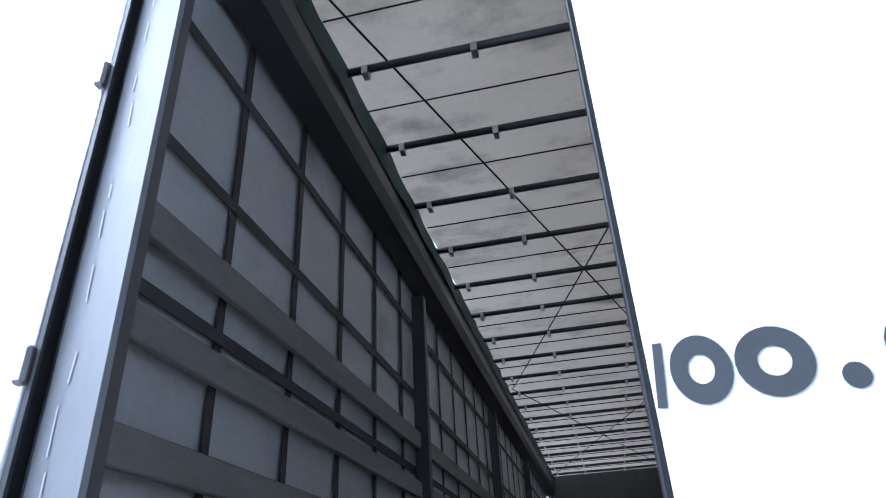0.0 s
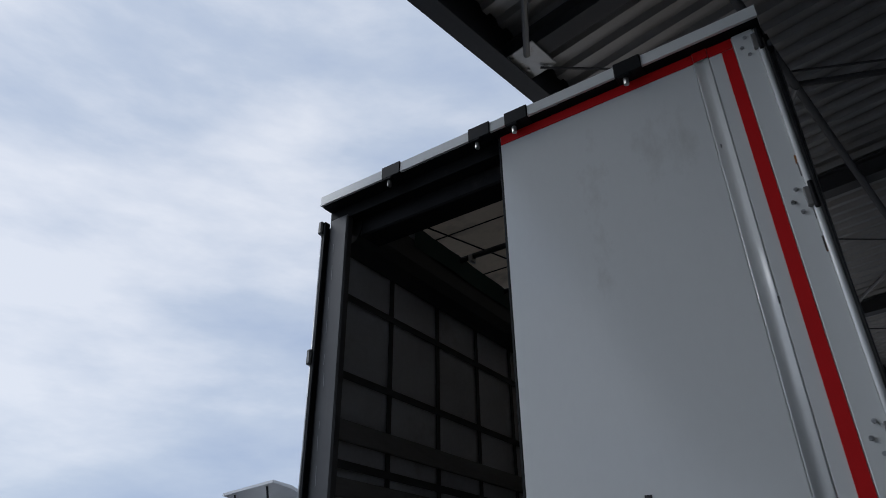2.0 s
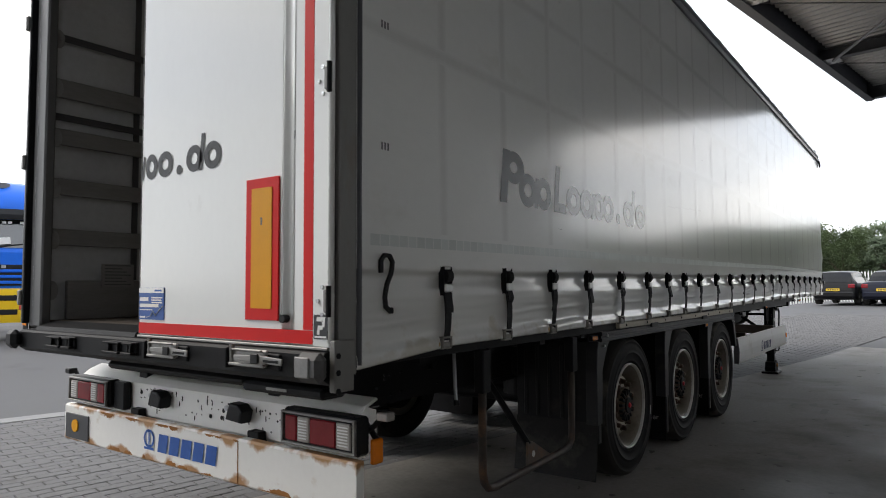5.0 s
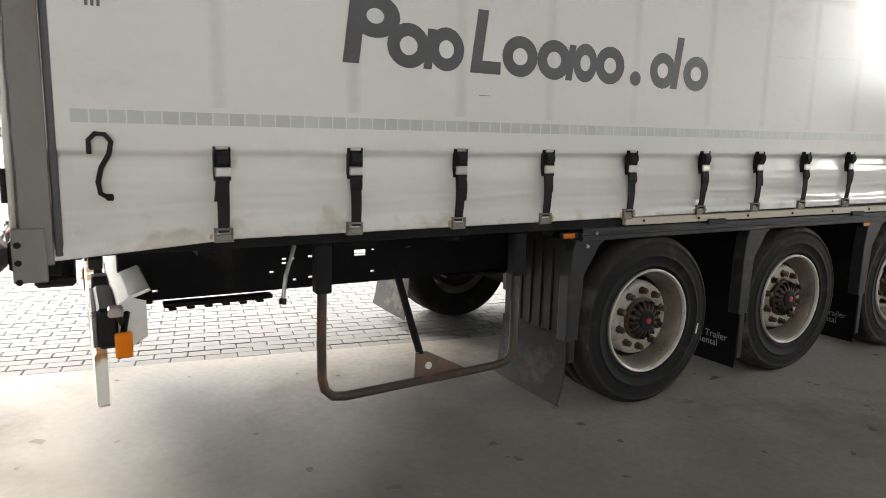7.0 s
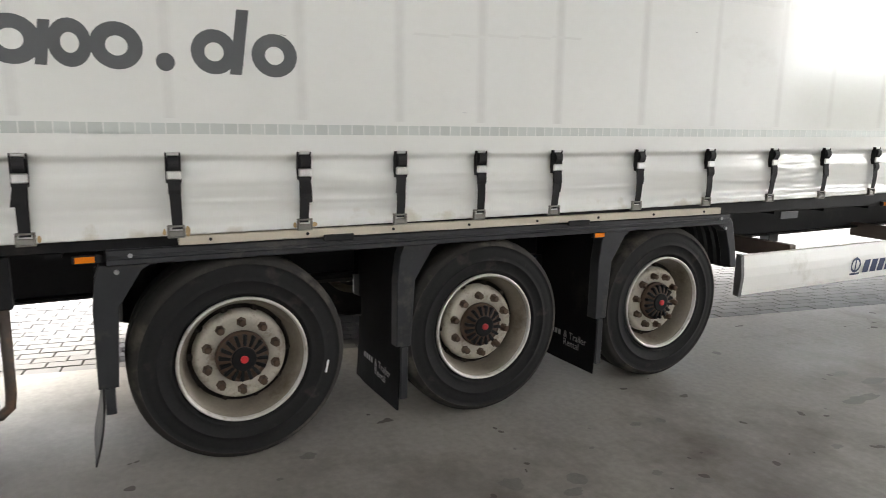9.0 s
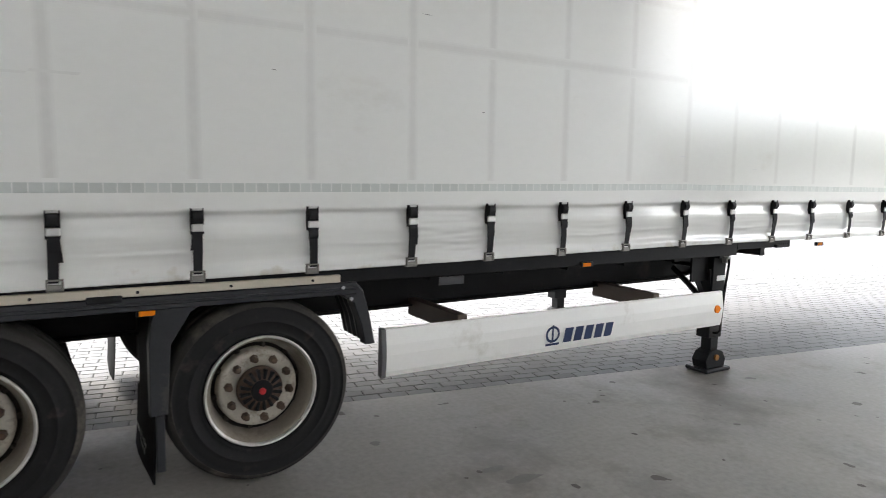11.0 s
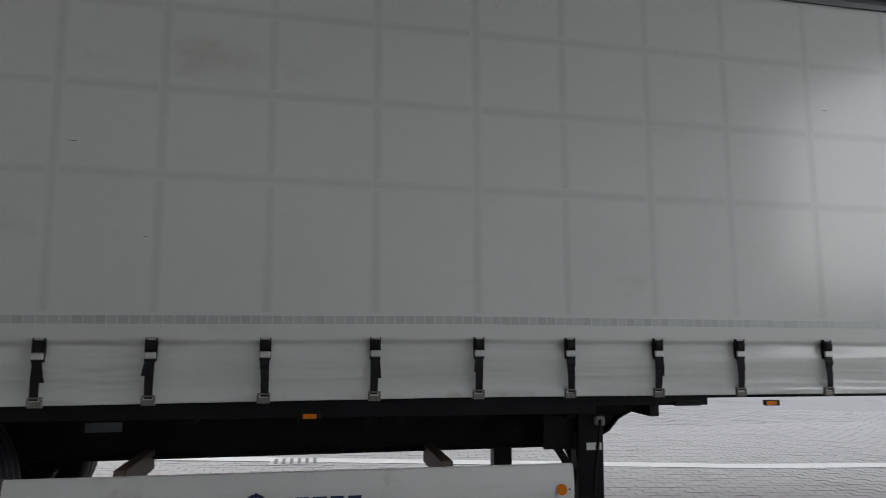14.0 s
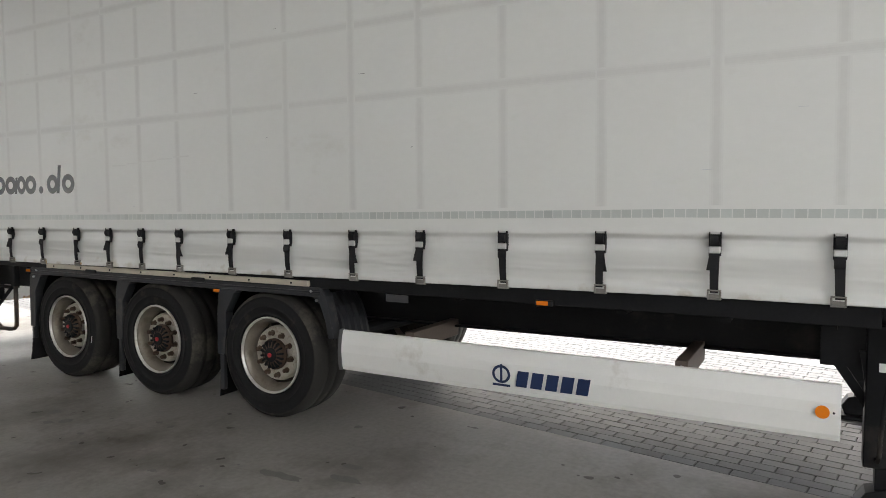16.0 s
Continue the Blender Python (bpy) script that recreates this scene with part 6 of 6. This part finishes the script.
        part("headlamp", box(*sorted((s * 0.80, s * 1.16)), -0.075, -0.055, 0.84, 1.08, 0.02), CLEAR_LENS, cab)
        part("step", box(*sorted((s * 1.0, s * 1.215)), 0.35, 1.0, 0.45, 0.93, 0.03), low, cab)
    part("grille_recess", box(-0.98, 0.98, -0.012, 0.06, 1.26, 1.74, 0.01), BLACK_PLASTIC, cab)
    for z in (1.30, 1.43, 1.56):
        part("grille_bar", box(-0.82, 0.82, -0.035, -0.013, z, z + (0.10 if deflector else 0.07), 0.012), body if roof is body else TRUCK_WHITE, cab)
    for k in range(5):
        mark = flat_shapes([("bar", -0.42 + 0.17 * k, -0.33 + 0.17 * k, 1.655, 1.73, 0)], lambda x, z: (x, -0.054, z + 0.10) if deflector else (x, -0.018, z))
        part("maker_shape", mark, GREY_POST if deflector else CHROME, cab)
    part("bumper", prism([(-0.04, 0.42), (-0.06, 0.56), (-0.05, 1.17), (0.02, 1.198), (0.5, 1.198), (0.5, 0.42)], "x", -1.22, 1.22, 0.04), low, cab)
    for z in (0.60, 0.92):
        part("bumper_vent", box(-0.60, 0.60, -0.075, -0.056, z, z + 0.12, 0.008), BLACK_PLASTIC, cab)
    part("step_bars", box(-1.235, -1.222, 0.25, 0.32, 1.3, 2.0, 0.004), BLACK_PLASTIC, cab)
    part("paper", box(0.42, 0.66, 0.046, 0.052, 2.16, 2.32, 0, m=Matrix.Translation((0, -0.02, 0)) @ Matrix.Rotation(radians(-6), 4, "Y")), PAPER, cab)
    part("paper", box(0.85, 1.1, -0.006, -0.002, 1.84, 1.97, 0), PAPER, cab)
    for s in (-0.42, 0.42):
        part("chassis_rail", box(s - 0.05, s + 0.05, 0.6, 6.2, 0.72, 0.98, 0.006), BLACK_STEEL, cab)
    for y in (1.35, 5.0):
        for s in (-1, 1):
            if y < 2:
                arch = [(y + 0.60 * math.cos(a), 0.56 + 0.60 * math.sin(a)) for a in (math.pi * k / 14 for k in range(15))]
                part("wheel_arch", prism(arch, "x", *sorted((s * 1.10, s * 1.224))), BLACK_PLASTIC, cab)
            truck_wheel(cab, pose(s * 1.0, y, 0.499, 30, 0, 0 if s > 0 else 180))
        part("axle", tube([(-0.95, y, 0.5), (0.95, y, 0.5)], 0.08, 10), BLACK_STEEL, cab)
    return cab


truck_cab(pose(-14.11, 4.33, rise(-14, 4), 0, 0, 66), "blue and yellow tractor unit with a dark windscreen", TRUCK_BLUE, TRUCK_BLUE, TRUCK_YELLOW, BLACK_PLASTIC)
truck_cab(pose(-14.63, 8.06, rise(-14, 8), 0, 0, 78), "black tractor unit with a white roof and papers in its window", TRUCK_BLACK, TRUCK_WHITE, TRUCK_BLACK, TRUCK_BLACK, 0.32)


def tractor_rear(m):
    """The back end of a tractor unit: frame, mudguards, wheels, rear lamps; it looks along +y."""
    t = tagged(empty("tractor_unit", None, m), "black tractor chassis seen from behind with orange rear lamps", "truck", "trucks in the yard")
    for s in (-1, 1):
        part("chassis_rail", box(s * 0.42 - 0.05, s * 0.42 + 0.05, 0.665, 5.2, 0.72, 0.98, 0.006), BLACK_STEEL, t)
        arch = [(1.35 + 0.62 * math.cos(a), 0.50 + 0.62 * math.sin(a)) for a in (math.pi * (0.06 + 0.88 * k / 12) for k in range(13))]
        arch += [(1.35 + 0.58 * math.cos(a), 0.50 + 0.58 * math.sin(a)) for a in (math.pi * (0.94 - 0.88 * k / 12) for k in range(13))]
        part("mudguard", prism(arch, "x", *sorted((s * 0.74, s * 1.25))), BLACK_PLASTIC, t)
        part("mud_flap", box(*sorted((s * 0.78, s * 1.22)), 0.70, 0.72, 0.22, 0.62, 0.004), BLACK_PLASTIC, t)
        part("flap_bar", box(*sorted((s * 0.80, s * 1.20)), 0.694, 0.699, 0.26, 0.31, 0), PAPER, t)
        lamp = part("rear_lamp", box(*sorted((s * 0.80, s * 1.20)), 0.63, 0.69, 0.75, 0.87, 0.02), BLACK_PLASTIC, t)
        part("lens", box(*sorted((s * 0.98, s * 1.19)), 0.612, 0.629, 0.76, 0.86, 0.01), RED_CAP, lamp, "red lens")
        part("orange_plate", box(*sorted((s * 0.80, s * 1.14)), 0.678, 0.693, 0.42, 0.58, 0.004), ORANGE, lamp, "orange reflective plate")
        truck_wheel(t, pose(s * 1.0, 1.35, 0.499, 10, 0, 0 if s > 0 else 180))
        truck_wheel(t, pose(s * 1.0, 5.4, 0.499, 10, 0, 0 if s > 0 else 180))
    for y in (1.35, 5.4):
        part("axle", tube([(-0.95, y, 0.5), (0.95, y, 0.5)], 0.08, 10), BLACK_STEEL, t)
    part("coupling_plate", box(-0.45, 0.45, 0.9, 1.8, 1.0, 1.08, 0.02), BLACK_STEEL, t)
    part("end_beam", box(-0.47, 0.47, 0.60, 0.66, 0.70, 0.90, 0.01), BLACK_STEEL, t)
    part("cab", box(-1.22, 1.22, 4.3, 6.5, 0.9, 3.3, 0.08), TRUCK_BLACK, t)
    part("cab_roof", prism([(4.3, 3.31), (6.6, 3.31), (6.3, 3.62), (5.6, 3.80), (4.3, 3.82)], "x", -1.2, 1.2, 0.08), TRUCK_WHITE, t)
    part("air_deflector", prism([(4.30, 4.30), (4.30, 4.36), (4.8, 4.30), (5.75, 3.93), (5.75, 3.86), (4.8, 4.22)], "x", -1.1, 1.1, 0.01), TRUCK_WHITE, t, "white roof air deflector")
    for s in (-0.7, 0.7):
        part("deflector_strut", tube([(s, 4.5, 3.8), (s, 4.4, 4.30)], 0.025, 6), BLACK_PLASTIC, t)
        part("mirror", box(*sorted((s * 1.9, s * 2.1)), 6.3, 6.42, 2.1, 2.75, 0.03), BLACK_PLASTIC, t)
        part("mirror_arm", tube([(s * 1.7, 6.3, 2.65), (s * 2.0, 6.36, 2.70)], 0.02, 6), BLACK_PLASTIC, t)
    return t


tractor_rear(pose(-12.12, 3.80, rise(-12, 5) - 0.03, 0, 0, -11))



def box_lorry(m, long, label):
    """A plain white box body on a chassis with four wheels, lying along y."""
    lorry = tagged(empty("box_truck", None, m), label, "truck", "trucks in the yard")
    h = long / 2
    part("body", box(-1.25, 1.25, -h, h, 1.0, 3.3, 0.03), TRUCK_WHITE, lorry)
    part("chassis", box(-0.5, 0.5, -h + 0.1, h - 0.1, 0.6, 0.98, 0.01), BLACK_STEEL, lorry)
    for s in (-1, 1):
        part("side_guard", box(*sorted((s * 1.18, s * 1.22)), -h + 2.2, h - 2.2, 0.5, 0.9, 0.01), GALV, lorry)
        for y in (-h + 1.3, h - 1.3):
            truck_wheel(lorry, pose(s * 1.0, y, 0.499, 0, 0, 0 if s > 0 else 180))


box_lorry(pose(-24, 12.2, rise(-24, 12.2), 0, 0, 20), 7.0, "white box lorry parked behind the tractor units")
# invented lorries: white bodies stand in for the glare along the horizon
for d in (0.0, 11.0, 22.0):
    x, y = -26.5 + 0.55 * d, 73.0 + 0.84 * d
    box_lorry(pose(x, y, rise(x, y) - 0.02, 0, 0, -33), 10.4, "white box lorry added to fill the overexposed horizon")
shed = tagged(empty("warehouse", None, pose(-62, 26, 0, 0, 0, 20)), "low grey warehouse with a flat roof far off", "building")
part("wall", box(-10, 10, -14, 14, -1.0, 6.0, 0.05), CLADDING, shed)
part("roof_trim", box(-10.2, 10.2, -14.2, 14.2, 6.0, 6.8, 0.05), CANOPY_STEEL, shed)

# ---- parked cars ----


def car(m, label, paint, boot=0.0):
    """A five-door car that looks along +y, with its tail at y = 0; boot adds a stepped tail."""
    c = tagged(empty("car", None, m), label, "car", "cars parked at the fence")
    L = 4.05 + boot
    b = boot
    # stations along the car: y, sill height, belt height, half width, roof height, roof half width
    rows = [(0.00, 0.40, 0.60, 0.70, 0.62, 0.60), (0.02, 0.30, 0.80, 0.79, 0.83, 0.68), (0.07, 0.27, 0.92, 0.82, 0.955, 0.66)]
    if b:
        rows += [(0.30, 0.24, 0.95, 0.85, 1.0, 0.66), (0.16 + b, 0.22, 0.96, 0.86, 1.02, 0.66)]
    glass_from = len(rows) - 1
    rows += [(0.22 + 1.2 * b, 0.22, 0.95, 0.855, 1.22, 0.62), (0.36 + 1.3 * b, 0.22, 0.95, 0.86, 1.39, 0.58), (0.62 + 1.3 * b, 0.22, 0.94, 0.865, 1.445, 0.58),
             (1.2 + b, 0.20, 0.93, 0.87, 1.475, 0.585), (1.9 + b, 0.20, 0.92, 0.87, 1.465, 0.585), (2.35 + b, 0.20, 0.91, 0.865, 1.41, 0.57), (2.75 + b, 0.21, 0.91, 0.86, 1.17, 0.62),
             (3.05 + b, 0.22, 0.91, 0.85, 0.98, 0.66), (3.45 + b, 0.22, 0.88, 0.84, 0.94, 0.64), (3.78 + b, 0.22, 0.79, 0.81, 0.85, 0.62), (3.96 + b, 0.24, 0.66, 0.76, 0.72, 0.60), (L, 0.34, 0.52, 0.68, 0.58, 0.55)]

    def section(y, sill, belt, w, roof, rw):
        half = [(w * 0.90, sill), (w * 0.985, sill + 0.10), (w, sill + 0.6 * (belt - sill)), (w * 0.965, belt), (rw + 0.45 * (w * 0.94 - rw), belt + 0.5 * (roof - belt)), (rw * 1.04, roof - 0.05 * (roof - belt) - 0.01), (rw * 0.86, roof), (rw * 0.4, roof + 0.012)]
        return [(x, y, z) for x, z in half] + [(-x, y, z) for x, z in half[::-1]]

    bm = bmesh.new()
    rings = [[bm.verts.new(p) for p in section(*r)] for r in rows]
    for a, q in zip(rings, rings[1:]):
        for k in range(16):
            bm.faces.new((a[k], q[k], q[(k + 1) % 16], a[(k + 1) % 16]))
    bm.faces.new(rings[0][::-1])
    bm.faces.new(rings[-1])
    bmesh.ops.recalc_face_normals(bm, faces=bm.faces[:])
    part("body", bm, paint, c, smooth=True)

    def pane(name, spans, lift, lab=""):
        g = bmesh.new()
        for i, ks in spans:
            for k in ks:
                quad = [section(*rows[i])[k], section(*rows[i + 1])[k], section(*rows[i + 1])[k + 1], section(*rows[i])[k + 1]]
                g.faces.new([g.verts.new(Vector(p) + Vector(lift)) for p in quad])
        bmesh.ops.remove_doubles(g, verts=g.verts[:], dist=1e-4)
        part(name, g, CAR_GLASS, c, lab)

    g0 = glass_from
    pane("rear_window", [(g0, range(5, 10)), (g0 + 1, range(5, 10))], (0, -0.012, 0.006), "dark rear window")
    pane("windscreen", [(g0 + 6, range(5, 10)), (g0 + 7, range(5, 10))], (0, 0.012, 0.006))
    pane("side_window", [(i, (3, 4)) for i in range(g0 + 2, g0 + 7)], (0.006, 0, 0))
    pane("side_window", [(i, (10, 11)) for i in range(g0 + 2, g0 + 7)], (-0.006, 0, 0))
    for s in (-1, 1):
        part("tail_lamp", box(*sorted((s * 0.56, s * 0.815)), -0.004, 0.16, 0.72, 0.90, 0.03), RED_LENS, c, "red tail lamp")
        part("door_mirror", box(*sorted((s * 0.86, s * 1.0)), L - 1.55, L - 1.45, 0.95, 1.08, 0.03), paint, c)
        for y in (0.72, L - 0.78):
            w = empty("wheel", c, Matrix.Translation((s * 0.775, y, 0.305)) @ Matrix.Rotation(0 if s > 0 else math.pi, 4, "Z") @ Matrix.Scale(0.605, 4))
            shared("tyre", TYRE_ME, w)
            shared("rim", RIM_ME, w)
            shared("rim_lip", LIP_ME, w)
            shared("wheel_disc", DISC_ME, w)
    part("bumper", box(-0.78, 0.78, -0.06, 0.10, 0.32, 0.58, 0.06), paint, c)
    part("number_plate", box(-0.26, 0.26, -0.072, -0.061, 0.60, 0.71, 0.002), PLATE, c, "yellow number plate")
    for k in range(5):
        part("plate_bar", flat_shapes([("bar", -0.20 + 0.09 * k, -0.14 + 0.09 * k, 0.63, 0.68, 0)], lambda x, z: (x, -0.0735, z)), LETTER, c)
    return c


def parked(x, y, label, paint, boot=0.0, turn=-9.3):
    return car(pose(x, y, rise(x, y + 2) - 0.02, 0, 0, turn), label, paint, boot)


parked(-0.35, 31.6, "black hatchback parked tail-on before the white fence", CAR_BLACK)
parked(1.5, 31.3, "dark blue saloon parked tail-on before the white fence", CAR_BLUE, 0.5)
parked(4.5, 30.9, "silver saloon parked tail-on before the white fence", CAR_GREY, 0.5)
parked(-10.05, 36.75, "dark blue hatchback parked tail-on in the yard", CAR_BLUE, 0.0, -14.0)
parked(-6.9, 35.6, "silver saloon parked tail-on in the yard", CAR_GREY, 0.5, -14.0)
parked(-11.72, 31.55, "dark grey hatchback parked across the row", CAR_DARK, 0.0, -25)
tagged(truck_cab(pose(-12.75, 41.2, rise(-13, 41) - 0.02, 0, 0, 118), "white tractor unit parked beyond the cars", TRUCK_WHITE, TRUCK_WHITE, TRUCK_WHITE, BLACK_PLASTIC))

# ---- fence, lamp posts, trees ----
fence = tagged(empty("fence", None, pose(0, 38.6, 0, 0, 0, -23.6)), "white steel palisade fence behind the cars", "fence")
bm = prism([(-0.035, 0.0), (0.035, 0.0), (0.035, 1.85), (0.0, 1.98), (-0.035, 1.85)], "y", -0.006, 0.006)
PALE_ME = me_of(bm, "pale", FENCE_WHITE)
for k in range(230):
    x = -18 + 0.155 * k
    shared("pale", PALE_ME, fence, "", pose(x, 0, rise(x, 36) - 0.02) @ Matrix.Scale(0.80, 4, (0, 0, 1)))
for k in range(13):
    xa, xb = -18.0 + 2.97 * k, -18.0 + 2.97 * (k + 1)
    za, zb = rise(xa, 36) - 0.02, rise(xb, 36) - 0.02
    part("post", box(xa - 0.04, xa + 0.04, 0.052, 0.13, za - 0.05, za + 1.40, 0.005), FENCE_WHITE, fence)
    if k < 12:
        for z in (0.35, 1.2):
            part("rail", tube([(xa, 0.032, za + z), (xb, 0.032, zb + z)], 0.022, 4), FENCE_WHITE, fence)
for x, y, h in ((3.6, 39.5, 3.4), (-12.5, 52, 4.6), (-10.9, 50, 3.9), (-17.5, 62, 5.5)):
    lamp = tagged(part("lamp_post", tube([(x, y, rise(x, y) - 0.05), (x, y, h)], 0.06, 8, taper=0.04), GALV), "slim grey lamp post behind the fence", "lamp post")
    part("lamp_head", box(x - 0.5, x + 0.1, y - 0.08, y + 0.08, h, h + 0.08, 0.02), GALV, lamp)
gantry = tagged(empty("sign_gantry", None, pose(-21.85, 61.0, rise(-21, 61), 0, 0, 54)), "dark steel sign gantry behind the fence", "gantry")
for x in (-0.6, 0.6):
    part("post", box(x - 0.03, x + 0.03, -0.03, 0.03, -0.02, 2.95, 0.005), BLACK_STEEL, gantry)
part("beam", box(-0.568, 0.568, -0.03, 0.03, 2.87, 2.95, 0.005), BLACK_STEEL, gantry)
part("sign", box(-1.5, -0.66, -0.04, 0.04, 2.62, 2.88, 0.005), BLACK_PLASTIC, gantry)
part("sign", box(0.18, 0.568, -0.03, 0.03, 2.25, 2.35, 0.005), BLACK_PLASTIC, gantry)
tagged(part("container", box(-20.4, -18.6, 53, 55.2, -0.43, 1.55, 0.03), TRUCK_BLUE), "blue steel container behind the fence", "container")


def leaf_crown(rnd, radius, height, clumps, leaves, base):
    """Many small leaf blades in uneven clumps, with gaps between."""
    verts, faces = [], []
    for _ in range(clumps):
        a, q, t = rnd.uniform(0, 2 * math.pi), rnd.random() ** 0.5, rnd.random()
        wide = radius * (0.55 + 0.6 * math.sin(math.pi * min(t * 0.9 + 0.1, 1)))
        c = Vector((math.cos(a) * q * wide, math.sin(a) * q * wide, base + t * height))
        size = rnd.uniform(0.35, 0.85) * radius * 0.42
        for _ in range(leaves):
            d = Vector((rnd.gauss(0, 1), rnd.gauss(0, 1), rnd.gauss(0, 0.7)))
            p = c + d.normalized() * size * rnd.uniform(0.35, 1.0)
            s = rnd.uniform(0.07, 0.19)
            u = Vector((rnd.gauss(0, 1), rnd.gauss(0, 1), rnd.gauss(0, 0.6))).normalized() * s
            w = u.orthogonal().normalized() * s * rnd.uniform(0.5, 0.9)
            n = len(verts)
            verts += [p - u, p + w, p + u, p - w]
            faces.append((n, n + 1, n + 2, n + 3))
    me = bpy.data.meshes.new("crown")
    me.from_pydata(verts, [], faces)
    return me


TREES = []
for seed in range(3):
    rnd = random.Random(40 + seed)
    h = (9.5, 8.0, 11.0)[seed]
    trunk = tube([(0, 0, -0.1), (0.08, 0.05, h * 0.25), (0.02, 0.12, h * 0.5), (0.1, 0.1, h * 0.8)], 0.24, 9, taper=0.06)
    for k in range(7):
        a, z0 = rnd.uniform(0, 6.28), h * rnd.uniform(0.25, 0.6)
        r = rnd.uniform(1.2, 2.4)
        tube([(0.04, 0.08, z0), (r * 0.5 * math.cos(a), r * 0.5 * math.sin(a), z0 + 0.7), (r * math.cos(a), r * math.sin(a), z0 + 1.8)], 0.09, 6, trunk, taper=0.03)
    tme = me_of(trunk, "trunk", BARK)
    cme = leaf_crown(rnd, h * 0.36, h * 0.78, 110, 120, h * 0.06)
    cme.materials.append((LEAVES, LEAVES_DARK, LEAVES)[seed])
    TREES.append((tme, cme))
rnd = random.Random(77)
for k in range(42):
    x = -9 + 1.4 * k + rnd.uniform(-0.8, 0.8)
    y = 62 - 0.16 * x + (rnd.uniform(-4, 1) if k % 2 else rnd.uniform(4, 9))
    tree = tagged(empty("tree", None, Matrix.Translation((x, y, rise(x, y) - 0.05)) @ Matrix.Rotation(rnd.uniform(0, 6.28), 4, "Z") @ Matrix.Scale(rnd.uniform(0.54, 0.70) + (0.0 if k % 2 else 0.10), 4)), "leafy green broadleaf tree behind the fence", "tree", "trees behind the fence")
    tme, cme = TREES[k % 3]
    shared("trunk", tme, tree)
    shared("crown", cme, tree)

# a low belt of far woods all round
verts, faces = [], []
rnd = random.Random(9)
for k in range(18000):
    a = rnd.uniform(0, 2 * math.pi)
    if math.radians(108) < a < math.radians(130):
        continue
    d = rnd.uniform(130, 150)
    z = abs(rnd.gauss(0, 1)) * (2.2 + 1.4 * math.sin(3 * a) + 1.1 * math.sin(11 * a + 1)) + 0.3
    p = Vector((d * math.cos(a), d * math.sin(a), z))
    u = Vector((rnd.gauss(0, 1), rnd.gauss(0, 1), rnd.gauss(0, 0.6))).normalized() * rnd.uniform(0.3, 0.85)
    w = u.orthogonal().normalized() * rnd.uniform(0.3, 0.7)
    n = len(verts)
    verts += [p - u, p + w, p + u, p - w]
    faces.append((n, n + 1, n + 2, n + 3))
me = bpy.data.meshes.new("woods")
me.from_pydata(verts, [], faces)
me.materials.append(LEAVES_DARK)
tagged(new("woods", me), "far belt of dark green woods round the yard", "woods", kind="stuff")

# drain grating in the paving
grate = tagged(part("drain_grate", box(-3.42, -2.98, 7.40, 8.02, -0.015, 0.004, 0.003), DARK_RAIL), "cast iron drain grating set in the paving", "drain")
for k in range(6):
    part("slot", box(-3.36, -3.04, 7.45 + 0.09 * k, 7.49 + 0.09 * k, 0.0045, 0.0065, 0), SAND, grate)

# ---- paving bricks between the apron and the painted line ----
paving = tagged(part("paving", box(-4.06, -0.002, -15.0, 26.0, -0.035, -0.014, 0), SAND), "dark sand bed under the brick paving", "paving", kind="structure")
paving.matrix_basis = SITE


def brick_block(u, v, dz, rnd):
    """Corners of one brick: chamfered top, in site axes."""
    a, b = 0.1045, 0.0514
    c = 0.0045
    rows = [(a, b, -0.03), (a, b, -0.006), (a - c, b - c, 0.0)]
    return [(v + y, u + x, dz + z) for p, q, z in rows for x, y in ((-p, -q), (p, -q), (p, q), (-p, q))]


BRICK_FACES = [(0, 1, 5, 4), (1, 2, 6, 5), (2, 3, 7, 6), (3, 0, 4, 7), (4, 5, 9, 8), (5, 6, 10, 9), (6, 7, 11, 10), (7, 4, 8, 11), (8, 9, 10, 11)]
me = bpy.data.meshes.new("brick")
me.from_pydata(brick_block(0, 0, 0, None), [], [f[::-1] for f in BRICK_FACES])
me.materials.append(PAVER)
BRICK_ME = me
rnd = random.Random(21)
verts, faces = [], []
for row in range(86):
    v = -0.0535 - 0.1065 * row
    for k in range(190):
        u = -14.74 + 0.2125 * k + (0.106 if row % 2 else 0)
        if row >= 38 and not 3.0 < u < 24.0:
            continue
        p = site(u, v)
        z = rise(p.x, p.y) + rnd.uniform(-0.003, 0.001)
        if 6.0 <= u < 9.4 and row < 18:
            shared("brick", BRICK_ME, paving, "", pose(v, u, z, 0, 0, rnd.uniform(-0.7, 0.7)))
        else:
            n = len(verts)
            verts += brick_block(u, v, z, rnd)
            faces += [tuple(n + i for i in f[::-1]) for f in BRICK_FACES]
me = bpy.data.meshes.new("bricks")
me.from_pydata(verts, [], faces)
me.materials.append(PAVER)
tagged(shared("bricks", me, paving), "grey concrete paving bricks in running bond", kind="stuff")
